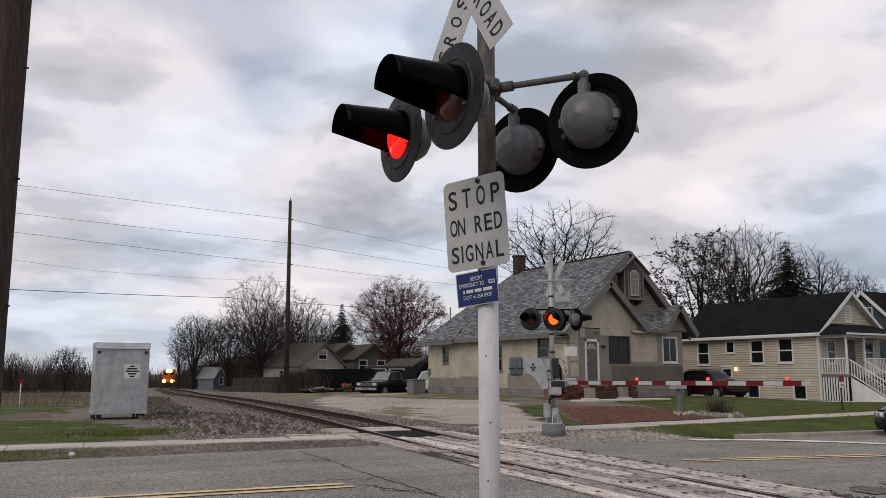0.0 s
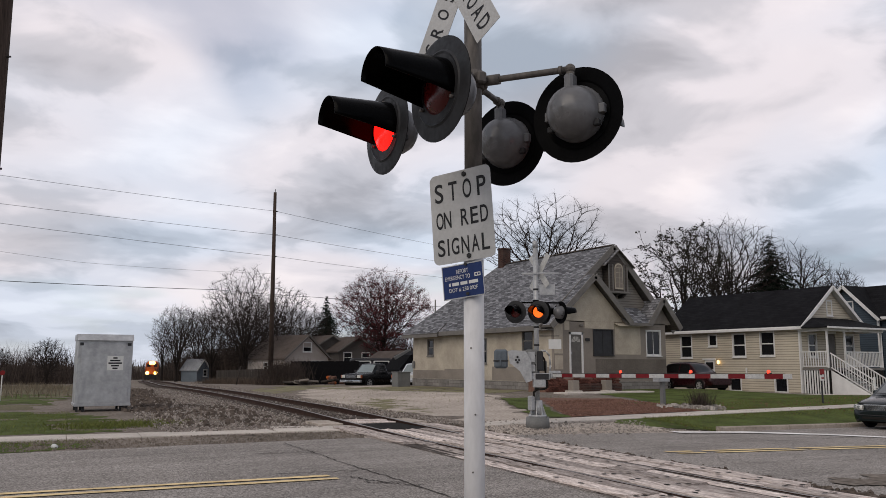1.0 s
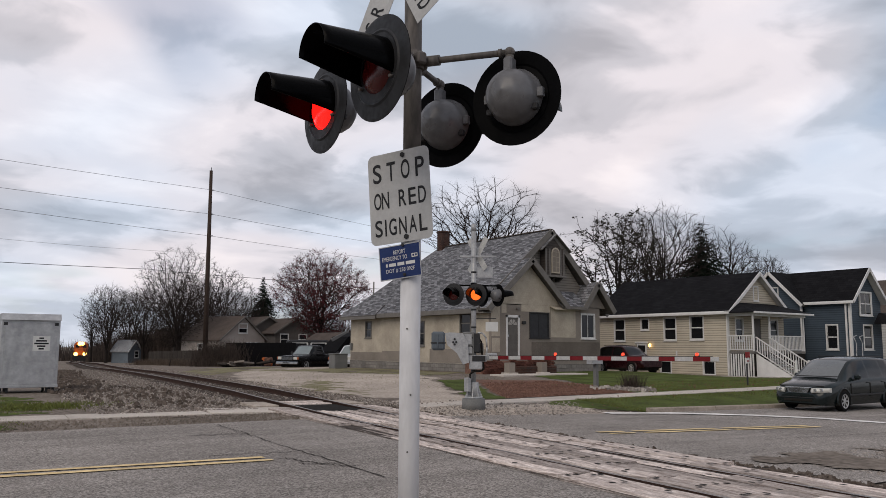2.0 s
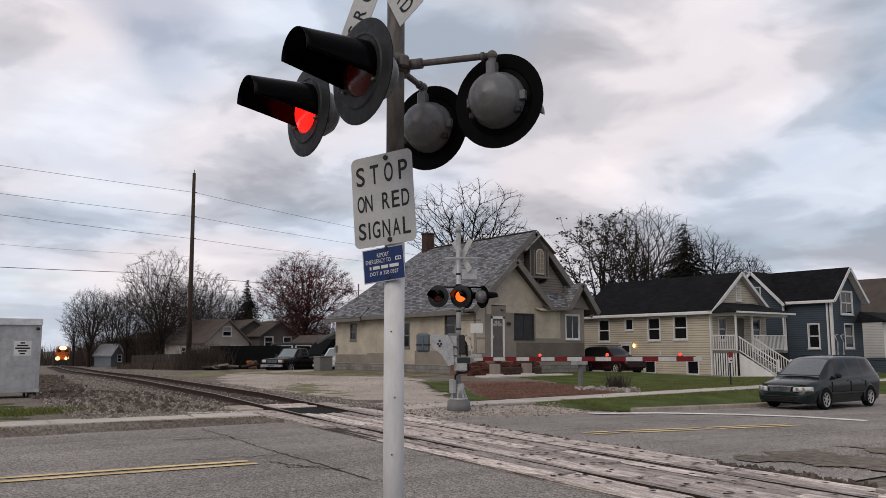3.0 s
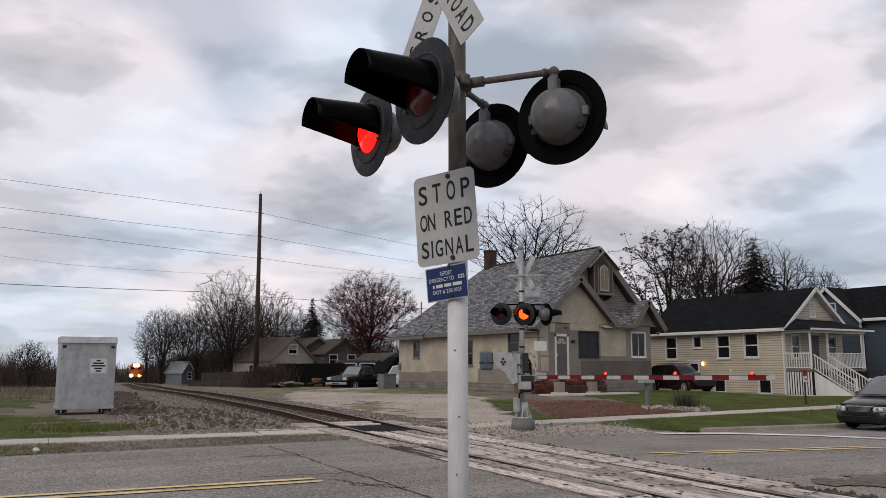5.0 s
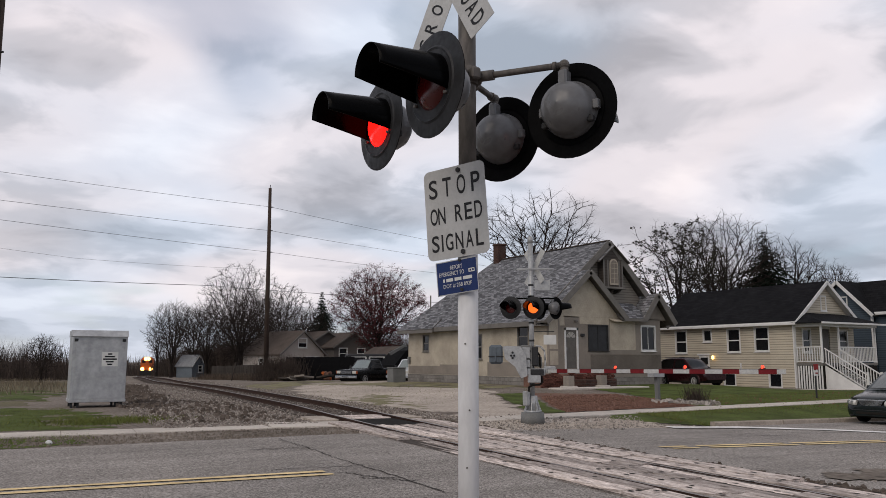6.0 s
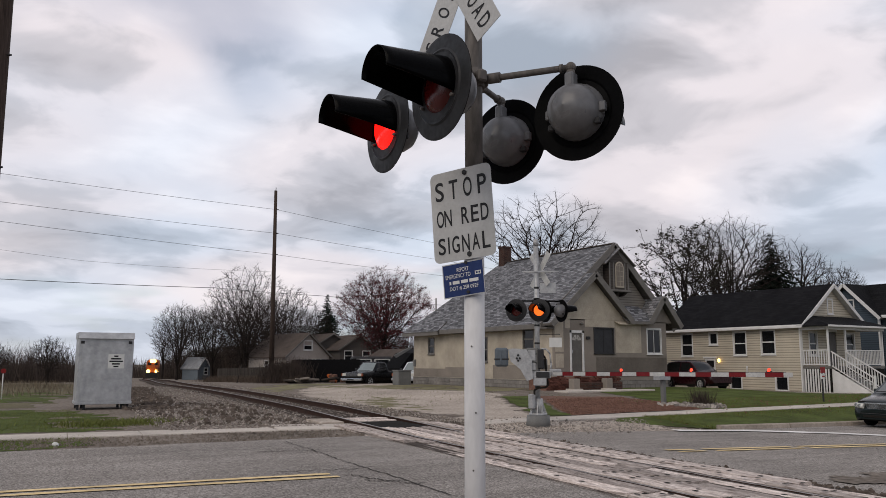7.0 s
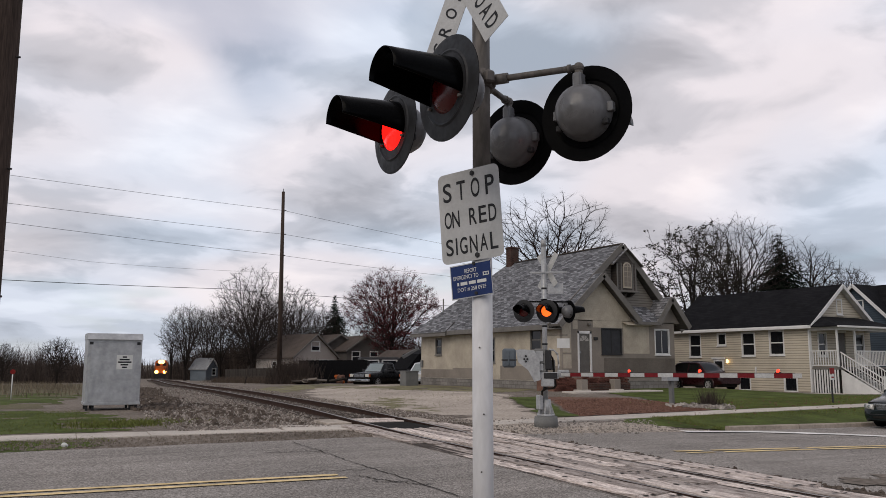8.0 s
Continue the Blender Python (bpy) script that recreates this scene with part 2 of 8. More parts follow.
MAT = {}
MAT["asphalt"] = asphalt_mat()
MAT["dirt"] = mat("packed_dirt", (0.26, 0.222, 0.188), (0.115, 0.096, 0.08), 0.95, scale=0.4, fine=9, bump=0.5, stain=0.35, ws=True)
MAT["gravel"] = mat("ballast_ground", (0.29, 0.245, 0.21), (0.075, 0.060, 0.049), 0.95, scale=0.6, fine=10, bump=0.8, stain=0.6, ws=True)
MAT["drive"] = mat("gravel_drive", (0.53, 0.462, 0.398), (0.29, 0.247, 0.208), 0.95, scale=0.35, fine=10, bump=0.4, stain=0.3, ws=True)
MAT["concrete"] = mat("old_concrete", (0.58, 0.525, 0.47), (0.43, 0.388, 0.345), 0.9, scale=0.6, fine=18, bump=0.2, stain=0.3, ws=True)
MAT["grass"] = mat("lawn_grass", (0.088, 0.128, 0.027), (0.070, 0.072, 0.028), 0.95, scale=0.8, fine=11, bump=0.9, stain=0.6, ws=True)
MAT["kerb"] = mat("stained_kerb_concrete", (0.40, 0.345, 0.292), (0.27, 0.228, 0.19), 0.9, scale=0.8, fine=14, bump=0.3, stain=0.4, ws=True)
MAT["thingrass"] = mat("thin_olive_grass", (0.155, 0.158, 0.066), (0.25, 0.21, 0.155), 0.95, scale=0.9, fine=9, bump=0.6, stain=0.35, ws=True)
MAT["drygrass"] = mat("dry_weeds", (0.17, 0.14, 0.10), (0.10, 0.10, 0.05), 0.95, scale=0.3, fine=10, bump=0.6, stain=0.4, ws=True)
MAT["mulch"] = mat("red_mulch", (0.215, 0.122, 0.092), (0.130, 0.074, 0.058), 0.95, scale=1.2, fine=8, bump=0.6, stain=0.3, ws=True)
MAT["stonebrown"] = mat("brown_ballast_stone", (0.250, 0.212, 0.184), (0.150, 0.125, 0.108), 0.9, fine=30, bump=0.2, island=0.5)
MAT["stone"] = mat("ballast_stone", (0.37, 0.333, 0.300), (0.22, 0.192, 0.170), 0.9, fine=30, bump=0.2, island=0.45)
MAT["palestone"] = mat("pale_field_stone", (0.36, 0.33, 0.30), (0.24, 0.21, 0.19), 0.9, fine=20, bump=0.2, island=0.45)
MAT["yellow"] = mat("faded_yellow_paint", (0.84, 0.64, 0.33), (0.62, 0.48, 0.28), 0.8, scale=1.2, fine=20, bump=0.2, stain=0.4, ws=True)
MAT["whiteline"] = mat("faded_white_paint", (0.84, 0.82, 0.79), (0.66, 0.63, 0.60), 0.8, scale=1.2, fine=20, bump=0.2, stain=0.35, ws=True)
MAT["plank"] = mat("weathered_timber", (0.80, 0.715, 0.66), (0.27, 0.21, 0.185), 0.9, scale=1.6, fine=9, bump=1.0, stain=0.5, stretch=(9, 0.6, 9), objvar=0.38)
MAT["tie"] = mat("creosote_tie", (0.055, 0.045, 0.04), (0.10, 0.085, 0.075), 0.9, scale=2, fine=10, bump=0.5)
MAT["railrust"] = mat("rusty_rail", (0.062, 0.036, 0.028), (0.034, 0.022, 0.018), 0.8, 0.0, scale=3, fine=25, bump=0.2)
MAT["railtop"] = mat("worn_rail_head", (0.30, 0.27, 0.25), (0.20, 0.17, 0.15), 0.4, 0.8, scale=3, fine=25, bump=0.1)
MAT["hole"] = mat("dark_recess", (0.02, 0.018, 0.016), None, 0.9, bump=0.0)
MAT["crack"] = mat("asphalt_crack", (0.075, 0.066, 0.060), (0.04, 0.036, 0.033), 0.95, bump=0.0)
MAT["alu"] = mat("galvanised_metal", (0.42, 0.425, 0.43), (0.33, 0.335, 0.34), 0.5, 0.35, scale=4, fine=18, bump=0.05, stain=0.25)
MAT["mastgrey"] = mat("weathered_mast_paint", (0.15, 0.135, 0.125), (0.085, 0.078, 0.072), 0.6, 0.1, scale=5, fine=30, bump=0.1, stain=0.4, stretch=(1, 1, 0.3))
MAT["mastwhite"] = mat("pale_mast_paint", (0.62, 0.615, 0.62), (0.55, 0.545, 0.55), 0.5, scale=5, fine=25, bump=0.05, stain=0.2, stretch=(1, 1, 0.3))
MAT["black"] = mat("black_painted_metal", (0.0015, 0.0015, 0.0017), (0.002, 0.002, 0.0023), 0.22, scale=4, fine=30, bump=0.01, stain=0.3, spec=0.035)
MAT["disc"] = mat("faded_black_disc", (0.0022, 0.0022, 0.0026), (0.0035, 0.0035, 0.004), 0.5, scale=4, fine=30, bump=0.03, stain=0.3, spec=0.04)
# paler copy of the disc black: sky light on the front painted in
MAT["discfront"] = mat("skylit_disc_front", (0.022, 0.022, 0.024), (0.016, 0.016, 0.017), 0.5, scale=4, fine=30, bump=0.02, stain=0.3)
MAT["housing"] = mat("grey_lamp_housing", (0.155, 0.155, 0.16), (0.125, 0.125, 0.13), 0.35, 0.2, scale=6, fine=20, bump=0.01, stain=0.15)
MAT["signwhite"] = mat("white_sign_sheet", (0.62, 0.62, 0.60), (0.58, 0.58, 0.565), 0.45, scale=3, fine=60, bump=0.02, stain=0.15)
MAT["signface"] = mat("dull_white_sign_sheet", (0.47, 0.47, 0.465), (0.42, 0.42, 0.415), 0.5, scale=2.5, fine=50, bump=0.05, stain=0.25)
MAT["signink"] = mat("black_sign_ink", (0.02, 0.02, 0.022), None, 0.5, bump=0.0)
MAT["blue"] = mat("blue_sign_sheet", (0.013, 0.028, 0.105), (0.016, 0.034, 0.12), 0.4, scale=4, fine=50, bump=0.02, stain=0.2)
MAT["lensoff"] = gloss("dark_red_lens", (0.09, 0.006, 0.006), 0.15)
MAT["lenson"] = glow("lit_red_lens", (1.0, 0.006, 0.004), 3.0)
MAT["lensorange"] = glow("lit_orange_red_lens", (1.0, 0.13, 0.015), 1.6)
MAT["armlamp"] = glow("lit_gate_lamp", (1.0, 0.06, 0.02), 1.3)
MAT["armred"] = mat("red_reflective_stripe", (0.17, 0.010, 0.014), (0.13, 0.008, 0.011), 0.45, scale=5, bump=0.02)
MAT["armwhite"] = mat("white_reflective_stripe", (0.50, 0.50, 0.49), None, 0.45, scale=5, bump=0.02)
MAT["cabinet"] = mat("aluminium_cabinet", (0.46, 0.465, 0.47), (0.36, 0.365, 0.378), 0.45, 0.45, scale=2.6, fine=4.5, bump=0.8, stain=0.3)
MAT["polewood"] = mat("weathered_pole_wood", (0.080, 0.058, 0.048), (0.038, 0.029, 0.025), 0.9, scale=2, fine=12, bump=0.6, stretch=(6, 6, 0.5))
MAT["wire"] = mat("dark_wire", (0.03, 0.03, 0.032), None, 0.6, bump=0.0)
MAT["stucco"] = mat("beige_stucco", (0.455, 0.402, 0.326), (0.38, 0.334, 0.27), 0.9, scale=0.9, fine=14, bump=0.35, stain=0.34)
MAT["stuccogrey"] = mat("grey_stucco_patch", (0.262, 0.230, 0.197), (0.205, 0.179, 0.154), 0.9, scale=0.8, fine=30, bump=0.3, stain=0.25)
MAT["stuccodark"] = mat("dark_stucco_band", (0.165, 0.142, 0.122), (0.120, 0.104, 0.090), 0.9, scale=0.8, fine=14, bump=0.35, stain=0.3)
MAT["block"] = bricks_mat("foundation_block", ((0.19, 0.175, 0.16), (0.24, 0.225, 0.205)), (0.12, 0.11, 0.10), 0.4, 0.2, 0.012)
SH = ((0.080, 0.081, 0.087), (0.275, 0.277, 0.294))
MAT["shingle"] = bricks_mat("grey_shingles", SH, (0.05, 0.05, 0.055), 0.33, 0.115, 0.012, swap=(1, 0), bump=0.7, var=0.12, fine=16)
MAT["shinglex"] = bricks_mat("grey_gable_shingles", SH, (0.05, 0.05, 0.055), 0.33, 0.115, 0.012, swap=(0, 2), bump=0.7, var=0.12, fine=16)
MAT["shinglepale"] = mat("pale_felt_roof", (0.27, 0.28, 0.29), (0.19, 0.19, 0.20), 0.9, scale=1.5, fine=9, bump=0.3)
MAT["darkroof"] = bricks_mat("black_shingles", ((0.008, 0.008, 0.0095), (0.014, 0.014, 0.0155)), (0.004, 0.004, 0.005), 0.33, 0.16, 0.01, swap=(1, 0), bump=0.4)
MAT["brownroof"] = mat("brown_felt_roof", (0.105, 0.085, 0.074), (0.068, 0.056, 0.050), 0.9, scale=0.8, fine=12, bump=0.3)
MAT["brick"] = bricks_mat("red_brick", ((0.050, 0.027, 0.023), (0.088, 0.047, 0.037)), (0.085, 0.072, 0.066), 0.22, 0.075, 0.01)
MAT["brickpiece"] = mat("old_red_brick", (0.150, 0.062, 0.046), (0.085, 0.042, 0.034), 0.9, scale=3, fine=25, bump=0.5, stain=0.4, objvar=0.4)
MAT["fascia"] = mat("grey_trim_paint", (0.17, 0.158, 0.145), None, 0.6, scale=2, fine=25, bump=0.1)
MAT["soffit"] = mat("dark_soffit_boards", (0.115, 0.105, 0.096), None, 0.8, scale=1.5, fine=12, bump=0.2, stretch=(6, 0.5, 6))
MAT["baywood"] = siding_mat("brown_bay_shingles", (0.058, 0.048, 0.041), 0.16)
MAT["trimwhite"] = mat("white_trim_paint", (0.66, 0.65, 0.635), (0.60, 0.59, 0.575), 0.5, scale=2, fine=25, bump=0.05, stain=0.15)
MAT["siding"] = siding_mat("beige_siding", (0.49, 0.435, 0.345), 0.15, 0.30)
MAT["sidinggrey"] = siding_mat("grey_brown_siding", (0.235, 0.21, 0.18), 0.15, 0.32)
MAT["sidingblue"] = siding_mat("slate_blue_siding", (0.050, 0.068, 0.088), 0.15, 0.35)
MAT["sidingpale"] = siding_mat("pale_siding", (0.50, 0.49, 0.47))
MAT["glass"] = gloss("window_glass", (0.010, 0.011, 0.013), 0.05, 0.0, 0.0, 0.35)
MAT["screen"] = mat("dark_window_screen", (0.035, 0.036, 0.04), None, 0.5, bump=0.02)
MAT["curtain"] = mat("pale_blind", (0.42, 0.40, 0.37), None, 0.8, bump=0.05)
MAT["doorgrey"] = mat("grey_door_paint", (0.13, 0.12, 0.11), None, 0.5, bump=0.05)
MAT["fencewood"] = mat("weathered_fence_board", (0.060, 0.052, 0.046), (0.038, 0.033, 0.029), 0.9, scale=2, fine=12, bump=0.4, stretch=(5, 5, 0.6), objvar=0.25)
MAT["fenceblack"] = mat("black_fence_screen", (0.007, 0.007, 0.008), None, 0.8, bump=0.1)
MAT["bark"] = mat("grey_bark", (0.030, 0.024, 0.021), (0.017, 0.014, 0.013), 0.95, scale=2, fine=14, bump=0.5)
MAT["twig"] = mat("bare_twigs", (0.036, 0.028, 0.025), (0.022, 0.018, 0.016), 0.95, bump=0.0)
MAT["redbud"] = mat("reddish_buds", (0.120, 0.026, 0.030), (0.060, 0.017, 0.020), 0.9, bump=0.0, island=0.3)
MAT["budleaf"] = mat("small_dark_leaves", (0.026, 0.024, 0.017), None, 0.9, bump=0.0, island=0.3)
MAT["spruce"] = mat("spruce_needles", (0.012, 0.019, 0.012), (0.007, 0.011, 0.008), 0.9, bump=0.0, island=0.3)
MAT["brush"] = mat("dry_brush_stems", (0.12, 0.092, 0.070), (0.06, 0.046, 0.038), 0.95, bump=0.0, island=0.3)
MAT["thicket"] = mat("brown_thicket_stems", (0.075, 0.058, 0.049), (0.045, 0.036, 0.032), 0.95, bump=0.0, island=0.3)
MAT["straw"] = mat("dry_straw_stems", (0.21, 0.17, 0.125), (0.13, 0.11, 0.075), 0.95, bump=0.0, island=0.3)
MAT["mud"] = mat("dark_track_mud", (0.150, 0.122, 0.102), (0.085, 0.068, 0.057), 0.95, scale=1.5, fine=9, bump=0.8, stain=0.4, ws=True)
MAT["blade"] = mat("grass_blades", (0.115, 0.160, 0.036), (0.14, 0.125, 0.05), 0.9, bump=0.0, island=0.3)
MAT["shed"] = siding_mat("blue_grey_boards", (0.14, 0.165, 0.19), 0.15)
MAT["greyhouse"] = siding_mat("taupe_siding", (0.10, 0.088, 0.08), 0.12)
MAT["taupe"] = siding_mat("light_taupe_siding", (0.40, 0.355, 0.32), 0.12, 0.75)
MAT["vanpaint"] = gloss("dark_grey_green_paint", (0.008, 0.0125, 0.013), 0.12, 0.0, 0.12, 0.26)
MAT["blackpaint"] = gloss("black_car_paint", (0.003, 0.003, 0.0034), 0.15, 0.0, 0.05, 0.2)
MAT["redpaint"] = gloss("dark_red_car_paint", (0.020, 0.003, 0.005), 0.2, 0.0, 0.1, 0.25)
MAT["whitepaint"] = gloss("white_car_paint", (0.55, 0.56, 0.58), 0.2, 0.0, 0.6)
MAT["carglass"] = gloss("tinted_car_glass", (0.006, 0.007, 0.008), 0.02, 0.0, 0.0, 0.28)
# grey base carries the sky's reflection and the lit cabin behind
MAT["screenglass"] = gloss("sky_toned_windscreen_glass", (0.085, 0.095, 0.095), 0.02, 0.0, 0.8, 0.9)
MAT["paleglass"] = gloss("pale_windscreen_glass", (0.20, 0.23, 0.23), 0.05, 0.0, 0.0, 0.6)
MAT["amberlens"] = gloss("amber_lens", (0.30, 0.07, 0.015), 0.2)
MAT["tyre"] = mat("tyre_rubber", (0.010, 0.010, 0.011), None, 0.85, bump=0.1)
MAT["rim"] = mat("silver_wheel_rim", (0.50, 0.50, 0.50), (0.38, 0.38, 0.38), 0.35, 0.6, bump=0.02)
MAT["chrome"] = gloss("chrome_trim", (0.55, 0.56, 0.57), 0.12, 0.9)
MAT["headlamp"] = gloss("clear_headlamp", (0.55, 0.54, 0.50), 0.1)
MAT["plastic"] = mat("dark_grey_plastic", (0.035, 0.035, 0.037), None, 0.6, bump=0.1)
MAT["trainorange"] = mat("orange_locomotive_paint", (0.42, 0.10, 0.02), None, 0.5, bump=0.0)
MAT["trainblack"] = mat("black_locomotive_paint", (0.03, 0.028, 0.028), None, 0.5, bump=0.0)
MAT["headlight"] = glow("train_headlight", (1.0, 0.55, 0.13), 7.0)
MAT["porchlamp"] = glow("warm_wall_lamp", (1.0, 0.62, 0.2), 4.0)
MAT["boxgrey"] = mat("grey_box_paint", (0.17, 0.17, 0.165), None, 0.6, scale=2, bump=0.05)
MAT["weightblue"] = mat("blue_grey_weight_paint", (0.115, 0.135, 0.155), None, 0.55, scale=3, bump=0.1)
MAT["signred"] = mat("red_sign_sheet", (0.26, 0.02, 0.02), None, 0.5, bump=0.0)


# ======== mesh helpers ========
def part(name, bm, material, parent=None, label=""):
    me = bpy.data.meshes.new(name)
    bm.normal_update()
    bm.to_mesh(me)
    bm.free()
    me.materials.append(MAT[material])
    ob = new(name, me)
    if parent is not None:
        ob.parent = parent
    if label:
        ob["label"] = label
    return ob


def part_data(name, verts, faces, material, parent=None, label=""):
    me = bpy.data.meshes.new(name)
    me.from_pydata(verts, [], faces)
    me.update()
    me.materials.append(MAT[material])
    ob = new(name, me)
    if parent is not None:
        ob.parent = parent
    if label:
        ob["label"] = label
    return ob


def empty(name, m, label, category, group="", kind=""):
    e = new(name)
    e.empty_display_size = 0.2
    e.matrix_world = m
    return tagged(e, label, category, group, kind)


def box(bm, x0, y0, z0, x1, y1, z1, bevel=0.0, m=None):
    r = bmesh.ops.create_cube(bm, size=1.0)
    bmesh.ops.transform(bm, matrix=Matrix.LocRotScale(((x0 + x1) / 2, (y0 + y1) / 2, (z0 + z1) / 2), None, (x1 - x0, y1 - y0, z1 - z0)), verts=r["verts"])
    vs = r["verts"]
    if bevel:
        es = list({e for v in vs for e in v.link_edges})
        rr = bmesh.ops.bevel(bm, geom=es, offset=bevel, segments=1, affect="EDGES", profile=0.5)
        vs = list({v for f in rr["faces"] for v in f.verts} | {v for v in vs if v.is_valid})
    if m is not None:
        bmesh.ops.transform(bm, matrix=m, verts=vs)
    return bm


def B(x0, y0, z0, x1, y1, z1, bevel=0.0, m=None):
    return box(bmesh.new(), x0, y0, z0, x1, y1, z1, bevel, m)


def rod(bm, p, q, r0, r1=None, seg=12, caps=True):
    p, q = Vector(p), Vector(q)
    r1 = r0 if r1 is None else r1
    d = q - p
    m = Matrix.Translation((p + q) / 2) @ d.to_track_quat("Z", "Y").to_matrix().to_4x4()
    r = bmesh.ops.create_cone(bm, cap_ends=caps, segments=seg, radius1=r0, radius2=r1, depth=d.length, matrix=m)
    for f in {f for v in r["verts"] for f in v.link_faces}:
        f.smooth = len(f.verts) == 4
    return bm


def R(p, q, r0, r1=None, seg=12):
    return rod(bmesh.new(), p, q, r0, r1, seg)


def prism(bm, poly, axis, a, b):
    """A polygon (two coordinates) drawn out along axis from a to b."""
    def put(u, v, w):
        return {"x": (w, u, v), "y": (u, w, v), "z": (u, v, w)}[axis]
    lo = [bm.verts.new(put(u, v, a)) for u, v in poly]
    hi = [bm.verts.new(put(u, v, b)) for u, v in poly]
    n = len(poly)
    fs = [bm.faces.new(lo), bm.faces.new(hi)]
    for i in range(n):
        fs.append(bm.faces.new((lo[i], lo[(i + 1) % n], hi[(i + 1) % n], hi[i])))
    bmesh.ops.recalc_face_normals(bm, faces=fs)
    return bm


def P(poly, axis, a, b):
    return prism(bmesh.new(), poly, axis, a, b)


def lathe(bm, prof, seg=24, m=None, a0=0.0, a1=360.0):
    """Radius and height pairs turned about z."""
    full = abs(a1 - a0) >= 359.9
    n = seg if full else seg + 1
    rings = []
    for r, z in prof:
        rings.append([bm.verts.new((r * math.cos(radians(a0 + (a1 - a0) * i / seg)), r * math.sin(radians(a0 + (a1 - a0) * i / seg)), z)) for i in range(n)])
    fs = []
    for k in range(len(rings) - 1):
        for i in range(seg):
            j = (i + 1) % n
            q = [rings[k][i], rings[k][j], rings[k + 1][j], rings[k + 1][i]]
            f = bm.faces.new(q)
            f.smooth = True
            fs.append(f)
    vs = [v for r in rings for v in r]
    if m is not None:
        bmesh.ops.transform(bm, matrix=m, verts=vs)
    bmesh.ops.remove_doubles(bm, verts=vs, dist=1e-5)
    return bm


def wall_bm(length, height, thick, holes, top=None):
    """A wall from (0,0,0) along x, outer face at y=0, inner at y=thick; holes: x0, z0, x1, z1 that go right through."""
    bm = bmesh.new()
    xs = sorted({0, length, *[h[0] for h in holes], *[h[2] for h in holes]})
    zs = sorted({0, height, *[h[1] for h in holes], *[h[3] for h in holes]})

    def solid(i, k):
        if not (0 <= i < len(xs) - 1 and 0 <= k < len(zs) - 1):
            return False
        cx, cz = (xs[i] + xs[i + 1]) / 2, (zs[k] + zs[k + 1]) / 2
        return not any(h[0] < cx < h[2] and h[1] < cz < h[3] for h in holes)
    cache = {}

    def vert(x, y, z):
        key = (round(x, 4), round(y, 4), round(z, 4))
        if key not in cache:
            cache[key] = bm.verts.new((x, y, z))
        return cache[key]

    def quad(*pts):
        bm.faces.new([vert(*p) for p in pts])
    for i in range(len(xs) - 1):
        for k in range(len(zs) - 1):
            if not solid(i, k):
                continue
            a, b, c, d = xs[i], xs[i + 1], zs[k], zs[k + 1]
            quad((a, 0, c), (b, 0, c), (b, 0, d), (a, 0, d))
            quad((b, thick, c), (a, thick, c), (a, thick, d), (b, thick, d))
            if not solid(i - 1, k):
                quad((a, thick, c), (a, 0, c), (a, 0, d), (a, thick, d))
            if not solid(i + 1, k):
                quad((b, 0, c), (b, thick, c), (b, thick, d), (b, 0, d))
            if not solid(i, k - 1):
                quad((a, thick, c), (b, thick, c), (b, 0, c), (a, 0, c))
            if not solid(i, k + 1):
                quad((a, 0, d), (b, 0, d), (b, thick, d), (a, thick, d))
    return bm


def text_mesh(s, width, height, material, parent, m, name="lettering", bold=0.0, depth=0.0015):
    """One word in the built-in font, fitted to a width and height in metres."""
    cu = bpy.data.curves.new("letters", "FONT")
    cu.body, cu.size, cu.align_x, cu.align_y = s, 1.0, "CENTER", "CENTER"
    cu.offset, cu.resolution_u = bold, 8
    tmp = new("letters_tmp", cu)
    bpy.context.view_layer.update()
    me = bpy.data.meshes.new_from_object(tmp.evaluated_get(bpy.context.evaluated_depsgraph_get()))
    bpy.data.objects.remove(tmp)
    me.materials.clear()
    me.materials.append(MAT[material])
    xs, ys = [v.co.x for v in me.vertices], [v.co.y for v in me.vertices]
    me.transform(Matrix.Translation((-(min(xs) + max(xs)) / 2, -(min(ys) + max(ys)) / 2, 0)))
    me.transform(Matrix.Diagonal((width / (max(xs) - min(xs)), height / (max(ys) - min(ys)), 1, 1)))
    me.transform(m)
    ob = new(name, me)
    ob.parent = parent
    return ob


STAND = Matrix.Rotation(radians(90), 4, "X")     # lays flat letters upright, read from -Y
rng = random.Random(7)


# ======== ground ========
TA = radians(7.2)                                   # the track leans this much from +Y to +X
TU, TP = Vector((math.sin(TA), math.cos(TA))), Vector((math.cos(TA), -math.sin(TA)))
TRACK_P = 7.54


def track(u, p):
    """A place u metres along the track and p metres off the start line, across it."""
    bend = 0.00037 * max(0.0, u - 45.0) ** 2
    w = TU * u + TP * (p + bend)
    return w.x, w.y


def gz(x, y):
    s = (y - 48.0) / 5.0
    fall = 5.0 * (s if s > 20 else math.log1p(math.exp(s)))
    fall = min(fall, 420.0)
    rise = min(1.0, max(0.0, (y - 21.0) / 11.0)) * min(1.0, max(0.0, (x - 15.5) / 5.0)) * min(1.0, max(0.0, (42.0 - x) / 5.0))
    dip = 0.0185 * (min(max(x, 8.0), 26.0) - 8.0)
    side = min(1.0, max(0.0, (18.6 - y) / 3.2))
    return -0.0158 * fall + 0.25 * rise * rise * (3 - 2 * rise) - dip * side * side * (3 - 2 * side)


